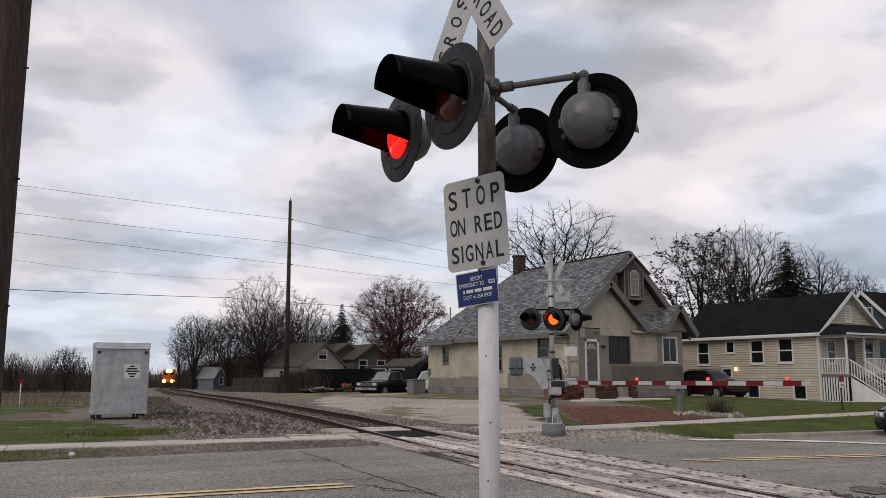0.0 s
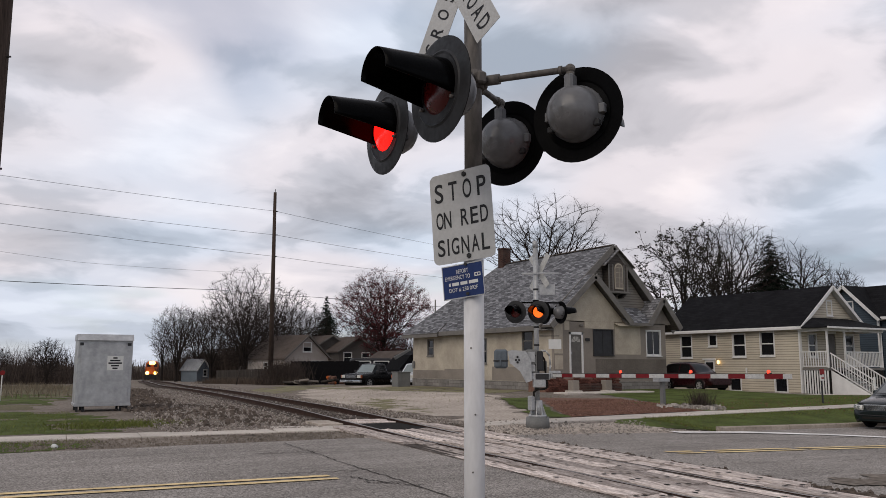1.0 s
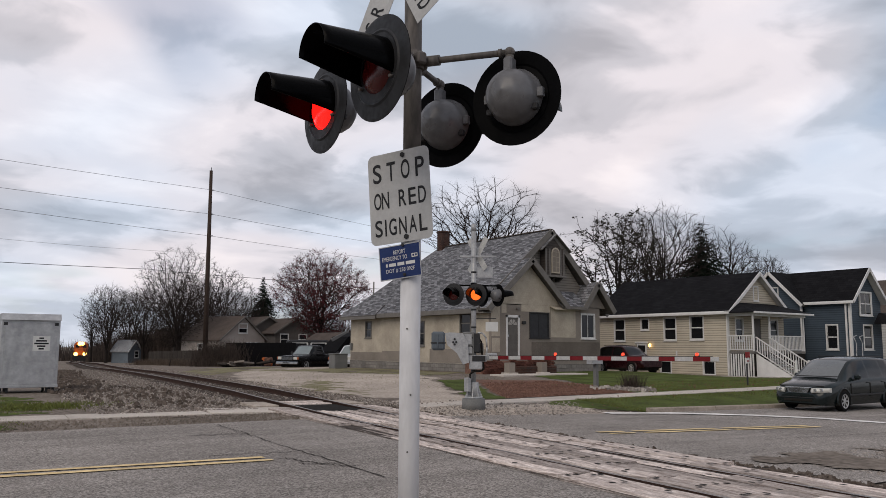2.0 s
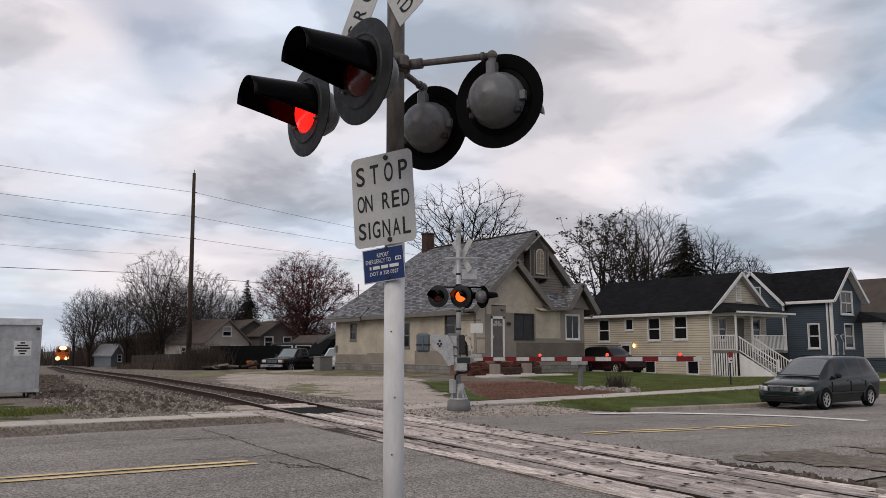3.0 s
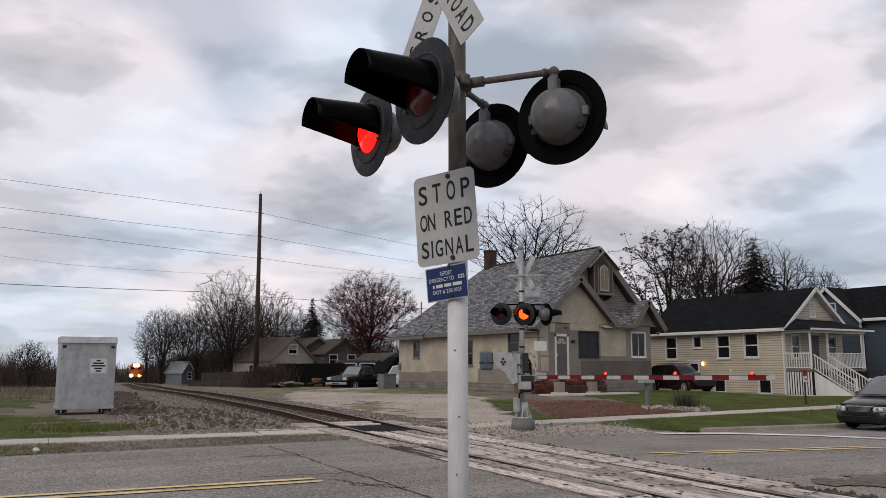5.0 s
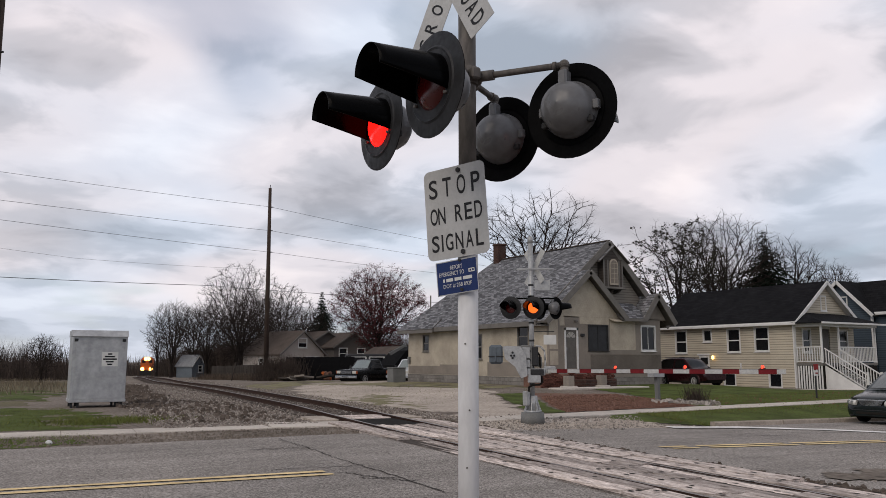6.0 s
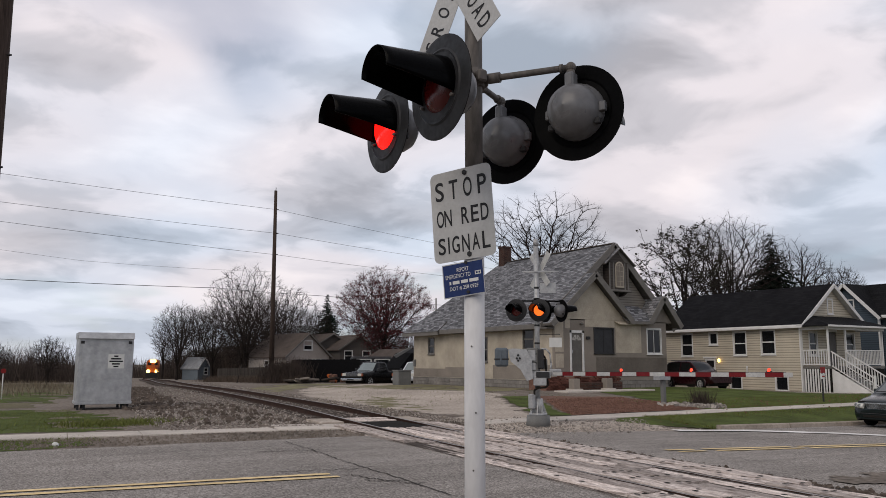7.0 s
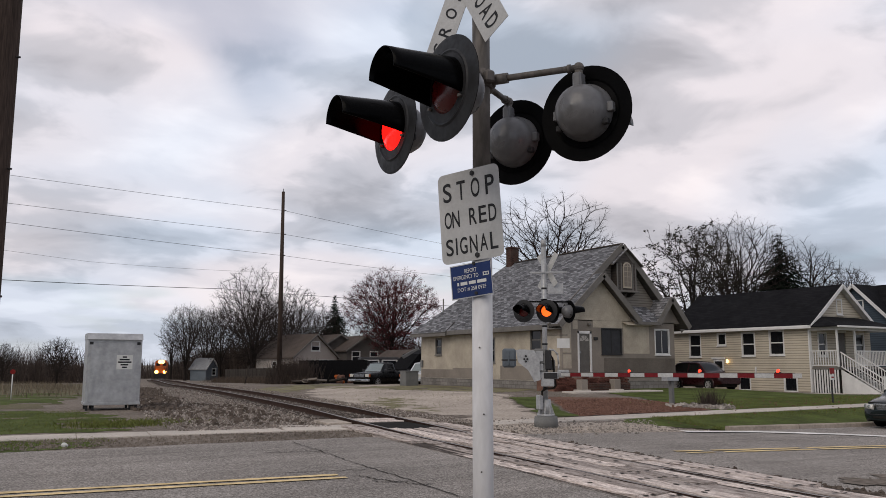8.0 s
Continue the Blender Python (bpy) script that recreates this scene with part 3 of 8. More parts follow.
def steps(a, b, fine0, fine1, d, growth=1.35):
    out, x, w = [], fine0, d
    while x < fine1:
        out.append(x)
        x += d
    x = fine1
    while x < b:
        out.append(x)
        x += w
        w *= growth
    out.append(b)
    x, w = fine0 - d, d * growth
    while x > a:
        out.insert(0, x)
        x -= w
        w *= growth
    out.insert(0, a)
    return out


def sheet():
    xs, ys = steps(-900, 1200, -25, 75, 1.0), steps(-300, 3000, -6, 110, 1.0)
    vs = [(x, y, gz(x, y) - 0.02 + 0.004 * noise.noise((x * 0.7, y * 0.7, 0))) for y in ys for x in xs]
    n = len(xs)
    fs = [(j * n + i, j * n + i + 1, (j + 1) * n + i + 1, (j + 1) * n + i) for j in range(len(ys) - 1) for i in range(n - 1)]
    return tagged(part_data("ground", vs, fs, "dirt"), "brown packed dirt ground with dry weeds", "ground", kind="structure")


def inside(x, y, poly):
    c, j = False, len(poly) - 1
    for i in range(len(poly)):
        (xi, yi), (xj, yj) = poly[i], poly[j]
        if (yi > y) != (yj > y) and x < (xj - xi) * (y - yi) / (yj - yi) + xi:
            c = not c
        j = i
    return c


def patch(name, poly, material, off, label, category, cell=0.25, ragged=0.3, kind="structure", freq=0.9, hole=0.0):
    """A thin ragged-edged cover of the ground inside a polygon."""
    x0, x1 = min(p[0] for p in poly), max(p[0] for p in poly)
    y0, y1 = min(p[1] for p in poly), max(p[1] for p in poly)
    idx, vs, fs = {}, [], []

    def vid(i, j):
        if (i, j) not in idx:
            x, y = x0 + i * cell, y0 + j * cell
            x += 0.3 * cell * noise.noise((x * 3.1, y * 3.1, 5))
            y += 0.3 * cell * noise.noise((x * 2.9, y * 2.9, 9))
            idx[(i, j)] = len(vs)
            vs.append((x, y, gz(x, y) + (off(x, y) if callable(off) else off)))
        return idx[(i, j)]
    for i in range(int((x1 - x0) / cell) + 1):
        for j in range(int((y1 - y0) / cell) + 1):
            cx, cy = x0 + (i + 0.5) * cell, y0 + (j + 0.5) * cell
            dx = ragged * noise.noise((cx * freq, cy * freq, 1)) * 2
            dy = ragged * noise.noise((cx * freq, cy * freq, 7)) * 2
            if not inside(cx + dx, cy + dy, poly):
                continue
            if hole and noise.noise((cx * freq * 0.6, cy * freq * 0.6, 3)) > hole:
                continue
            fs.append((vid(i, j), vid(i + 1, j), vid(i + 1, j + 1), vid(i, j + 1)))
    return tagged(part_data(name, vs, fs, material), label, category, kind=kind)


sheet()


def road_far_edge(x):
    if x < 9.0:
        return 17.1 - 0.06 * x
    if x < 18.2:
        return 16.55 - (x - 9.0) * 0.141
    return 15.25


def build_road():
    xs = steps(-300, 500, -14, 70, 0.35)
    vs, fs = [], []
    for x in xs:
        rag = 0.12 * noise.noise((x * 0.8, 0, 2)) + 0.05 * noise.noise((x * 3.1, 0, 4)) if x < 18.2 else 0.0
        yf = road_far_edge(x) + rag
        for k in range(33):
            y = 5.2 + (yf - 5.2) * k / 32
            crown = 0.012 * math.sin(math.pi * k / 32)
            vs.append((x, y, gz(x, y) + 0.004 + crown))
    for i in range(len(xs) - 1):
        for k in range(32):
            a = i * 33 + k
            fs.append((a, a + 33, a + 34, a + 1))
    return tagged(part_data("road", vs, fs, "asphalt"), "worn grey asphalt street with cracks", "road", kind="structure")


build_road()


def ribbon(name, pts, width, material, off, label, category, kind="structure", wob=0.0):
    """A flat strip along a line of places."""
    vs, fs = [], []
    for i, (x, y) in enumerate(pts):
        a, b = pts[max(0, i - 1)], pts[min(len(pts) - 1, i + 1)]
        d = Vector((b[0] - a[0], b[1] - a[1])).normalized()
        n = Vector((-d.y, d.x)) * width * 0.5 * (1 + wob * noise.noise((x * 2.3, y * 2.3, 3)))
        vs += [(x + n.x, y + n.y, gz(x + n.x, y + n.y) + off), (x - n.x, y - n.y, gz(x - n.x, y - n.y) + off)]
    for i in range(len(pts) - 1):
        a = i * 2
        fs.append((a, a + 1, a + 3, a + 2))
    return tagged(part_data(name, vs, fs, material), label, category, kind=kind)


def line_pts(a, b, n):
    return [(a[0] + (b[0] - a[0]) * i / n, a[1] + (b[1] - a[1]) * i / n) for i in range(n + 1)]


for dy in (0.0, -0.32):
    ribbon("road_marking", line_pts((-30, 15.70 + dy), (4.9, 11.13 + dy), 90), 0.15, "yellow", 0.028, "faded yellow centre line on the asphalt", "road marking", wob=0.3)
    for x0, x1 in ((12.1, 12.75), (13.0, 15.3), (15.5, 18.2)):
        ribbon("road_marking", line_pts((x0, 11.42 - (x0 - 12.2) * 0.14 + dy), (x1, 11.42 - (x1 - 12.2) * 0.14 + dy), 40), 0.15, "yellow", 0.028, "faded yellow centre line on the asphalt", "road marking", wob=0.5)
edge = line_pts((16.6, 15.35), (18.6, 14.65), 12) + line_pts((18.7, 14.57), (20.2, 13.2), 12) + line_pts((20.24, 13.12), (21.0, 11.85), 12) + line_pts((21.02, 11.78), (21.2, 10.2), 12)
ribbon("road_marking", edge, 0.52, "whiteline", 0.028, "worn white edge line on the asphalt", "road marking", wob=0.4)


def wander(a, b, n, amp, seed):
    r = random.Random(seed)
    out, off = [], 0.0
    for i, (x, y) in enumerate(line_pts(a, b, n)):
        off = off * 0.85 + r.uniform(-amp, amp)
        out.append((x + off * 0.6, y + off))
    return out


for k, (a, b, w) in enumerate([((6.1, 16.2), (5.75, 12.8), 0.035), ((5.75, 12.8), (5.45, 8.2), 0.04), ((4.3, 11.7), (5.8, 11.5), 0.035), ((4.6, 15.2), (6.0, 14.6), 0.03), ((5.0, 14.6), (6.1, 14.2), 0.05),
                              ((5.0, 10.9), (5.5, 9.9), 0.05), ((5.05, 10.3), (5.6, 9.6), 0.04), ((2.0, 15.6), (5.2, 15.0), 0.02), ((7.1, 10.2), (9.0, 9.2), 0.022), ((-1, 13.4), (3.8, 12.9), 0.018),
                              ((13.2, 12.6), (30, 12.2), 0.03), ((14, 9.0), (26, 8.3), 0.03), ((16.5, 11.4), (17.5, 6.5), 0.025), ((12.2, 14.3), (14.6, 9.5), 0.022), ((14.5, 13.6), (17.5, 12.2), 0.03), ((18.0, 13.0), (27.0, 10.4), 0.03)]):
    ribbon("road_crack", wander(a, b, 40, 0.05, k), w * 0.6, "crack", 0.024, "dark crack in the asphalt", "road crack", wob=1.2)

# ---- ground covers ----
patch("grass_verge", [(-14, 33.5), (1.2, 32.6), (3.0, 31.2), (4.5, 27.2), (3.5, 20.9), (0.9, 21.8), (-14, 24)], "grass", -0.013, "green grass verge behind the pavement", "grass", cell=0.11, ragged=0.5, hole=0.30, freq=1.4)
patch("grass_edge", [(-14, 21.4), (0.8, 19.9), (3.0, 18.3), (2.2, 17.2), (-14, 18.4)], "grass", -0.013, "thin green grass along the road edge", "grass", cell=0.08, ragged=0.3, hole=0.3, freq=1.6)
patch("weed_field", [(-60, 34), (2.5, 33), (9.0, 60), (14, 110), (-60, 110)], "drygrass", -0.014, "dry brown weed field beside the track", "weeds", cell=1.0, ragged=1.0)
patch("green_field", [(-40, 36.5), (0.0, 36), (4, 38), (6.0, 52), (-40, 56)], "grass", -0.010, "green grass strip in the weed field", "grass", cell=0.4, ragged=1.2, hole=0.2)
patch("gravel_bed", [track(19.6, 2.6), track(24, 2.1), track(36, 2.4), track(70, 4.6), track(70, 9.6), track(40, 10.6), track(22.5, 10.8), track(20, 9.5)], "gravel", -0.012, "grey ballast gravel along the track", "gravel", cell=0.4, ragged=0.5)
patch("track_bed", [track(21.2, TRACK_P - 1.45), track(45, TRACK_P - 1.45), track(80, TRACK_P - 1.45), track(110, TRACK_P - 1.45), track(110, TRACK_P + 1.45), track(80, TRACK_P + 1.45), track(45, TRACK_P + 1.45), track(21.2, TRACK_P + 1.45)], "mud", -0.006, "dark oily bed under the ties", "track bed", cell=0.2, ragged=0.2)
patch("mud_strip", [(5.9, 29.6), (6.9, 29.2), (9.6, 40.0), (11.9, 52.3), (13.4, 66.0), (12.4, 66.0), (9.4, 52.3), (7.2, 40.0)], "mud", 0.004, "dark muddy strip beside the ballast", "mud", cell=0.14, ragged=0.5, hole=0.25)
patch("gravel_drive", [(12.6, 19.2), (14.0, 21.5), (12.7, 27.3), (13.6, 33), (18.4, 46.5), (27, 51.5), (27.4, 49.5), (20.3, 39.5), (23.0, 33.5), (20.5, 28.6), (15.6, 19.4)], "drive", -0.011, "pale gravel driveway beside the house", "driveway", ragged=0.4)
patch("grass_strip", [(19.0, 45.5), (20.6, 38.2), (23.6, 33.2), (26.4, 33.4), (27.2, 36), (27.2, 48.0)], "thingrass", -0.007, "thin grass along the house wall", "grass", cell=0.12, ragged=0.6, hole=0.22, freq=1.5)
patch("grass_strip", [(13.0, 27.0), (14.0, 24.0), (17.2, 31.6), (17.4, 34.5)], "thingrass", -0.007, "thin grass beside the gravel drive", "grass", cell=0.09, ragged=0.6, hole=0.2, freq=1.7)
patch("grass_strip", [(15.0, 44.0), (20.0, 46.6), (25.0, 52.5), (23.0, 55.0), (17.0, 52.0)], "thingrass", -0.006, "thin grass at the edge of the yard", "grass", cell=0.14, ragged=0.7, hole=0.2, freq=1.2)
patch("grass_strip", [(16.0, 20.0), (20.6, 28.6), (22.4, 28.9), (16.9, 20.0)], "grass", -0.006, "thin grass beside the mulch bed", "grass", cell=0.12, ragged=0.15)
patch("mulch_bed", [(17.0, 20.0), (21.2, 26.6), (22.2, 28.7), (25.6, 27.0), (25.2, 23.5), (23.4, 20.2)], "mulch", -0.003, "reddish brown mulch bed before the house", "mulch bed", cell=0.14, ragged=0.12)
patch("lawn", [(23.4, 20.0), (25.4, 24.0), (28.6, 33.9), (37, 33.9), (40.5, 29.5), (43.5, 26.6), (60, 25.4), (90, 25.4), (90, 20.0)], "grass", -0.006, "green front lawn", "lawn", cell=0.4, ragged=0.1)
patch("lawn_strip", [(18.6, 15.45), (16.5, 17.6), (18.0, 18.5), (90, 20.0), (90, 15.45)], "grass", lambda x, y: 0.002 + 0.07 * min(1, max(0, (x - 18.2) / 1.5)) * min(1, max(0, (18.0 - y) / 1.8)), "green lawn strip between kerb and pavement", "lawn", cell=0.16, ragged=0.12)
patch("front_walk", [(37.4, 34.0), (40.8, 29.8), (43.2, 27.2), (55, 26.1), (55, 25.2), (42.6, 26.1), (39.6, 28.8), (36.4, 33.6)], "concrete", 0.006, "pale concrete walk before the beige house", "path", ragged=0.0)
patch("broken_asphalt", [(12.0, 7.8), (14.5, 6.95), (17.5, 6.3), (17.5, 5.3), (11.4, 5.3), (10.7, 6.4)], "dirt", 0.026, "rough broken asphalt beside the crossing", "road", cell=0.09, ragged=0.5, hole=0.12, freq=1.3)
patch("dirt_apron", [(9.4, 16.7), (12.8, 15.9), (18.2, 15.2), (17.2, 16.4), (18.8, 17.5), (10.2, 18.6)], "drive", 0.0, "grey gravel apron beside the crossing", "gravel", ragged=0.25)


# ---- pavements and kerb ----
def slabs(name, a, b, width, n, thick, label):
    root = empty(name, pose(0, 0, 0), label, "pavement", kind="structure")
    a, b = Vector(a), Vector(b)
    d = (b - a).normalized()
    nrm = Vector((-d.y, d.x))
    length = (b - a).length / n
    bm = box(bmesh.new(), 0.006, 0, -0.05, length - 0.006, width, thick, 0.008)
    me = bpy.data.meshes.new("slab")
    bm.to_mesh(me)
    bm.free()
    me.materials.append(MAT["concrete"])
    ang = math.degrees(math.atan2(d.y, d.x))
    r = random.Random(len(name) + n)
    for i in range(n):
        p = a + d * length * i
        o = new("slab", me)
        o.parent = root
        o.matrix_local = pose(p.x, p.y, gz(p.x, p.y) + r.uniform(-0.006, 0.006), r.uniform(-0.25, 0.25), r.uniform(-0.25, 0.25), ang)
    return root


slabs("pavement", (-22, 22.2), (7.0, 18.98), 1.15, 19, 0.016, "pale concrete pavement with worn slabs")
slabs("pavement", (12.6, 18.1), (63, 19.75), 1.25, 33, 0.022, "pale concrete pavement along the lawn")
slabs("crossing_approach", (7.0, 19.0), (9.2, 18.5), 1.5, 2, 0.02, "worn asphalt and concrete path at the track")


def build_kerb():
    root = empty("kerb", pose(0, 0, 0), "grey concrete kerb along the lawn", "kerb", kind="structure")
    bm = P([(15.22, -0.08), (15.25, 0.105), (15.28, 0.13), (15.42, 0.13), (15.42, -0.08)], "x", 0.0, 2.96)
    me = bpy.data.meshes.new("kerb_stone")
    bm.to_mesh(me)
    bm.free()
    me.materials.append(MAT["kerb"])
    for i in range(24):
        o = new("kerb_stone", me)
        o.parent = root
        xk = 18.3 + 3.0 * i
        o.matrix_local = pose(xk, 0, gz(xk, 15.3), 0, math.degrees(math.atan2(gz(xk, 15.3) - gz(xk + 3.0, 15.3), 3.0)), 0)


build_kerb()


# ---- track ----
def rail_bm(p, u0, u1):
    bm = bmesh.new()
    prof = [(-0.07, 0.0), (0.07, 0.0), (0.07, 0.012), (0.012, 0.03), (0.012, 0.125), (0.036, 0.135), (0.036, 0.165), (-0.036, 0.165), (-0.036, 0.135), (-0.012, 0.125), (-0.012, 0.03), (-0.07, 0.012)]
    us = [u0 + (u1 - u0) * i / 70 for i in range(71)]
    rings = []
    for u in us:
        ring = []
        for a, z in prof:
            x, y = track(u, p + a)
            ring.append(bm.verts.new((x, y, gz(x, y) - 0.10 + 0.115 * min(1, max(0, (u - 20) / 4)) + z)))
        rings.append(ring)
    top = []
    for a, b in zip(rings, rings[1:]):
        for k in range(len(prof)):
            f = bm.faces.new((a[k], a[(k + 1) % len(prof)], b[(k + 1) % len(prof)], b[k]))
            if k == 6:
                top.append(f)
    for f in top:
        f.material_index = 1
    bmesh.ops.recalc_face_normals(bm, faces=bm.faces[:])
    return bm


def build_track():
    root = empty("railway_track", pose(0, 0, 0), "rusty single railway track on dark timber ties", "railway track", kind="structure")
    for p in (TRACK_P - 0.745, TRACK_P + 0.745):
        ob = part("rail", rail_bm(p, -30.0, 330.0), "railrust", root)
        ob.data.materials.append(MAT["railtop"])
    bm = box(bmesh.new(), -1.28, -0.11, -0.16, 1.28, 0.11, 0.0, 0.015)
    me = bpy.data.meshes.new("tie")
    bm.to_mesh(me)
    bm.free()
    me.materials.append(MAT["tie"])
    r = random.Random(3)
    u = 21.2
    while u < 150:
        x, y = track(u, TRACK_P)
        x2, y2 = track(u + 1, TRACK_P)
        o = new("tie", me)
        o.parent = root
        o.matrix_local = pose(x, y, gz(x, y) + 0.012 + r.uniform(-0.01, 0.012), 0, 0, math.degrees(math.atan2(y2 - y, x2 - x)) - 90 + r.uniform(-1.5, 1.5))
        u += 0.53


build_track()


def build_planks():
    root = empty("timber_crossing", pose(0, 0, 0), "weathered pale timber planks between the rails", "level crossing", kind="structure")
    lanes = [(-1.42, -1.16), (-1.12, -0.87), (-0.60, -0.32), (-0.28, -0.01), (0.03, 0.31), (0.35, 0.60), (0.87, 1.11), (1.15, 1.42)]
    r = random.Random(12)
    shapes = {}
    for (a, b) in lanes:
        u = 4.0 + r.uniform(-1.2, 0)
        stop = 18.95 if abs(a) < 0.7 and abs(b) < 0.7 else 20.3
        while u < stop - 0.3:
            length = r.choice((2.4, 2.4, 2.9, 1.9))
            end = min(u + length, stop)
            key = (round(b - a, 2), round(end - u, 1))
            if key not in shapes:
                w, l = key
                n = max(4, int(l / 0.3))
                bm = bmesh.new()
                rows = []
                for i in range(n + 1):
                    y = l * i / n
                    row = []
                    for fx, z in ((0, -0.12), (0, -0.008), (0.1, 0.0), (0.35, -0.004), (0.65, 0.002), (0.9, 0.0), (1, -0.01), (1, -0.12)):
                        jit = 0.012 * noise.noise((fx * 5 + w * 31, y * 2.1, l))
                        row.append(bm.verts.new((w * fx + (jit if fx in (0, 1) else 0), y, z + (0.012 * noise.noise((fx * 7, y * 1.7, w * 50 + l)) if z > -0.1 else 0))))
                    rows.append(row)
                for p, q in zip(rows, rows[1:]):
                    for k in range(7):
                        bm.faces.new((p[k], p[k + 1], q[k + 1], q[k]))
                bm.faces.new(rows[0][::-1])
                bm.faces.new(rows[-1])
                bmesh.ops.recalc_face_normals(bm, faces=bm.faces[:])
                me = bpy.data.meshes.new("plank")
                bm.to_mesh(me)
                bm.free()
                me.materials.append(MAT["plank"])
                shapes[key] = me
            x, y = track(u, TRACK_P + a)
            o = new("plank", shapes[key])
            o.parent = root
            o.matrix_local = pose(x, y, 0.060 + r.uniform(-0.022, 0.018), r.uniform(-0.35, 0.35), r.uniform(-2.2, 2.2), -math.degrees(TA) + r.uniform(-0.35, 0.35))
            u = end + 0.015
    # flat dark sheet in the tie colour that shows in the gaps and flangeways
    vs, fs = [], []
    for i in range(18):
        u = 3.6 + (20.2 - 3.6) * i / 17
        for p in (-1.44, 1.44):
            vs.append((*track(u, TRACK_P + p), 0.030))
        if i:
            fs.append((2 * i - 2, 2 * i - 1, 2 * i + 1, 2 * i))
    part_data("timber_bed", vs, fs, "tie", root, "dark bed between the planks")
    # bolt heads and holes
    vs, fs = [], []
    for (a, b) in lanes:
        u = 4.3
        while u < 18.8:
            for s in (0.28, 0.72):
                if r.random() < 0.25:
                    continue
                x, y = track(u + r.uniform(-0.08, 0.08), TRACK_P + a + (b - a) * s)
                k, n = len(vs), 7
                for i in range(n):
                    an = 2 * math.pi * i / n
                    vs.append((x + 0.036 * math.cos(an), y + 0.05 * math.sin(an), 0.0775))
                fs.append(tuple(range(k, k + n)))
            u += 0.62
    part_data("bolt_holes", vs, fs, "hole", root, "dark bolt holes")["kind"] = "stuff"


build_planks()


def walkway():
    root = empty("track_walkway", pose(0, 0, 0), "short grey boards for walkers between the rails", "walkway", kind="structure")
    r = random.Random(9)
    for k in range(6):
        u = 21.15 + k * 0.235
        (x0, y0), (x1, y1) = track(u, TRACK_P - 0.62), track(u, TRACK_P + 0.62)
        m = pose(x0, y0, 0.05 + r.uniform(-0.01, 0.015), 0, 0, -math.degrees(TA) + r.uniform(-1, 1))
        ob = part("board", B(0, 0, -0.1, 1.24, 0.22, 0.02, 0.01), "plank", root)
        ob.matrix_basis = m
    for p0 in (TRACK_P - 1.55, TRACK_P + 0.88):
        x0, y0 = track(21.1, p0)
        ob = part("board", B(0, 0, -0.1, 0.66, 1.45, 0.03, 0.01), "drive", root)
        ob.matrix_basis = pose(x0, y0, 0.03, 0, 0, -math.degrees(TA))
    # flat near-black sheet in place of the trench and its shade
    vs = [(*track(u, TRACK_P + p), 0.042) for u, p in ((18.97, -0.66), (18.97, 0.66), (21.12, 0.66), (21.12, -0.66))]
    part_data("shaded_gap_sheet", vs, [(0, 1, 2, 3)], "hole", root, "flat dark sheet for the shaded gap between boards")


walkway()


def stones(name, label, n, where, size, seed, material="stone"):
    """Loose angular stones strewn over a stretch of ground."""
    r = random.Random(seed)
    vs, fs = [], []
    for _ in range(n):
        x, y = where(r)
        s = r.uniform(*size)
        k = len(vs)
        z0 = gz(x, y)
        an = r.uniform(0, 6.28)
        for i in range(5):
            t = an + i * 1.2566 + r.uniform(-0.3, 0.3)
            rr = s * r.uniform(0.7, 1.2)
            vs.append((x + rr * math.cos(t), y + rr * math.sin(t), z0 - 0.01))
        for i in range(5):
            t = an + 0.4 + i * 1.2566 + r.uniform(-0.3, 0.3)
            rr = s * r.uniform(0.4, 0.8)
            vs.append((x + rr * math.cos(t), y + rr * math.sin(t), z0 + s * r.uniform(0.5, 1.1)))
        for i in range(5):
            j = (i + 1) % 5
            fs.append((k + i, k + j, k + 5 + j, k + 5 + i))
        fs.append((k + 5, k + 6, k + 7, k + 8, k + 9))
    ob = part_data(name, vs, fs, material)
    return tagged(ob, label, "gravel", kind="stuff")


def on_ballast(r):
    while True:
        u = 20.6 + 55 * r.random() ** 1.6
        p = 1.9 + 8.4 * r.random()
        if p < 2.2 - (u - 20) * 0.05 and u < 24:
            continue
        if abs(p - TRACK_P) < 1.6 and (u < 23.2 or r.random() < 0.45) or abs(abs(p - TRACK_P) - 0.745) < 0.1:
            continue
        return track(u, p)


stones("ballast_stones", "loose grey ballast stones beside the track", 13000, on_ballast, (0.014, 0.042), 5)
stones("ballast_stones", "brown dirty ballast stones beside the track", 15000, on_ballast, (0.012, 0.038), 55, "stonebrown")
stones("mud_clods", "dark clods and broken wood beside the ballast", 700, lambda r: (lambda y: (6.3 + (y - 29.4) * 0.175 + r.gauss(0, 0.45), y))(29.4 + 33 * r.random() ** 1.5), (0.03, 0.13), 16, "mud")
stones("ballast_debris", "dark sticks and debris on the ballast", 260, lambda r: track(r.uniform(21.5, 34), r.uniform(2.4, 5.6)), (0.04, 0.11), 17, "mud")
stones("roadside_stones", "loose gravel beside the crossing", 300, lambda r: track(r.uniform(17.0, 21.5), r.uniform(9.2, 13.0)), (0.015, 0.05), 6)
def in_poly(poly):
    x0, x1 = min(p[0] for p in poly), max(p[0] for p in poly)
    y0, y1 = min(p[1] for p in poly), max(p[1] for p in poly)

    def pick(r):
        while True:
            x, y = r.uniform(x0, x1), y0 + (y1 - y0) * r.random() ** 1.3
            if inside(x, y, poly):
                return x, y
    return pick


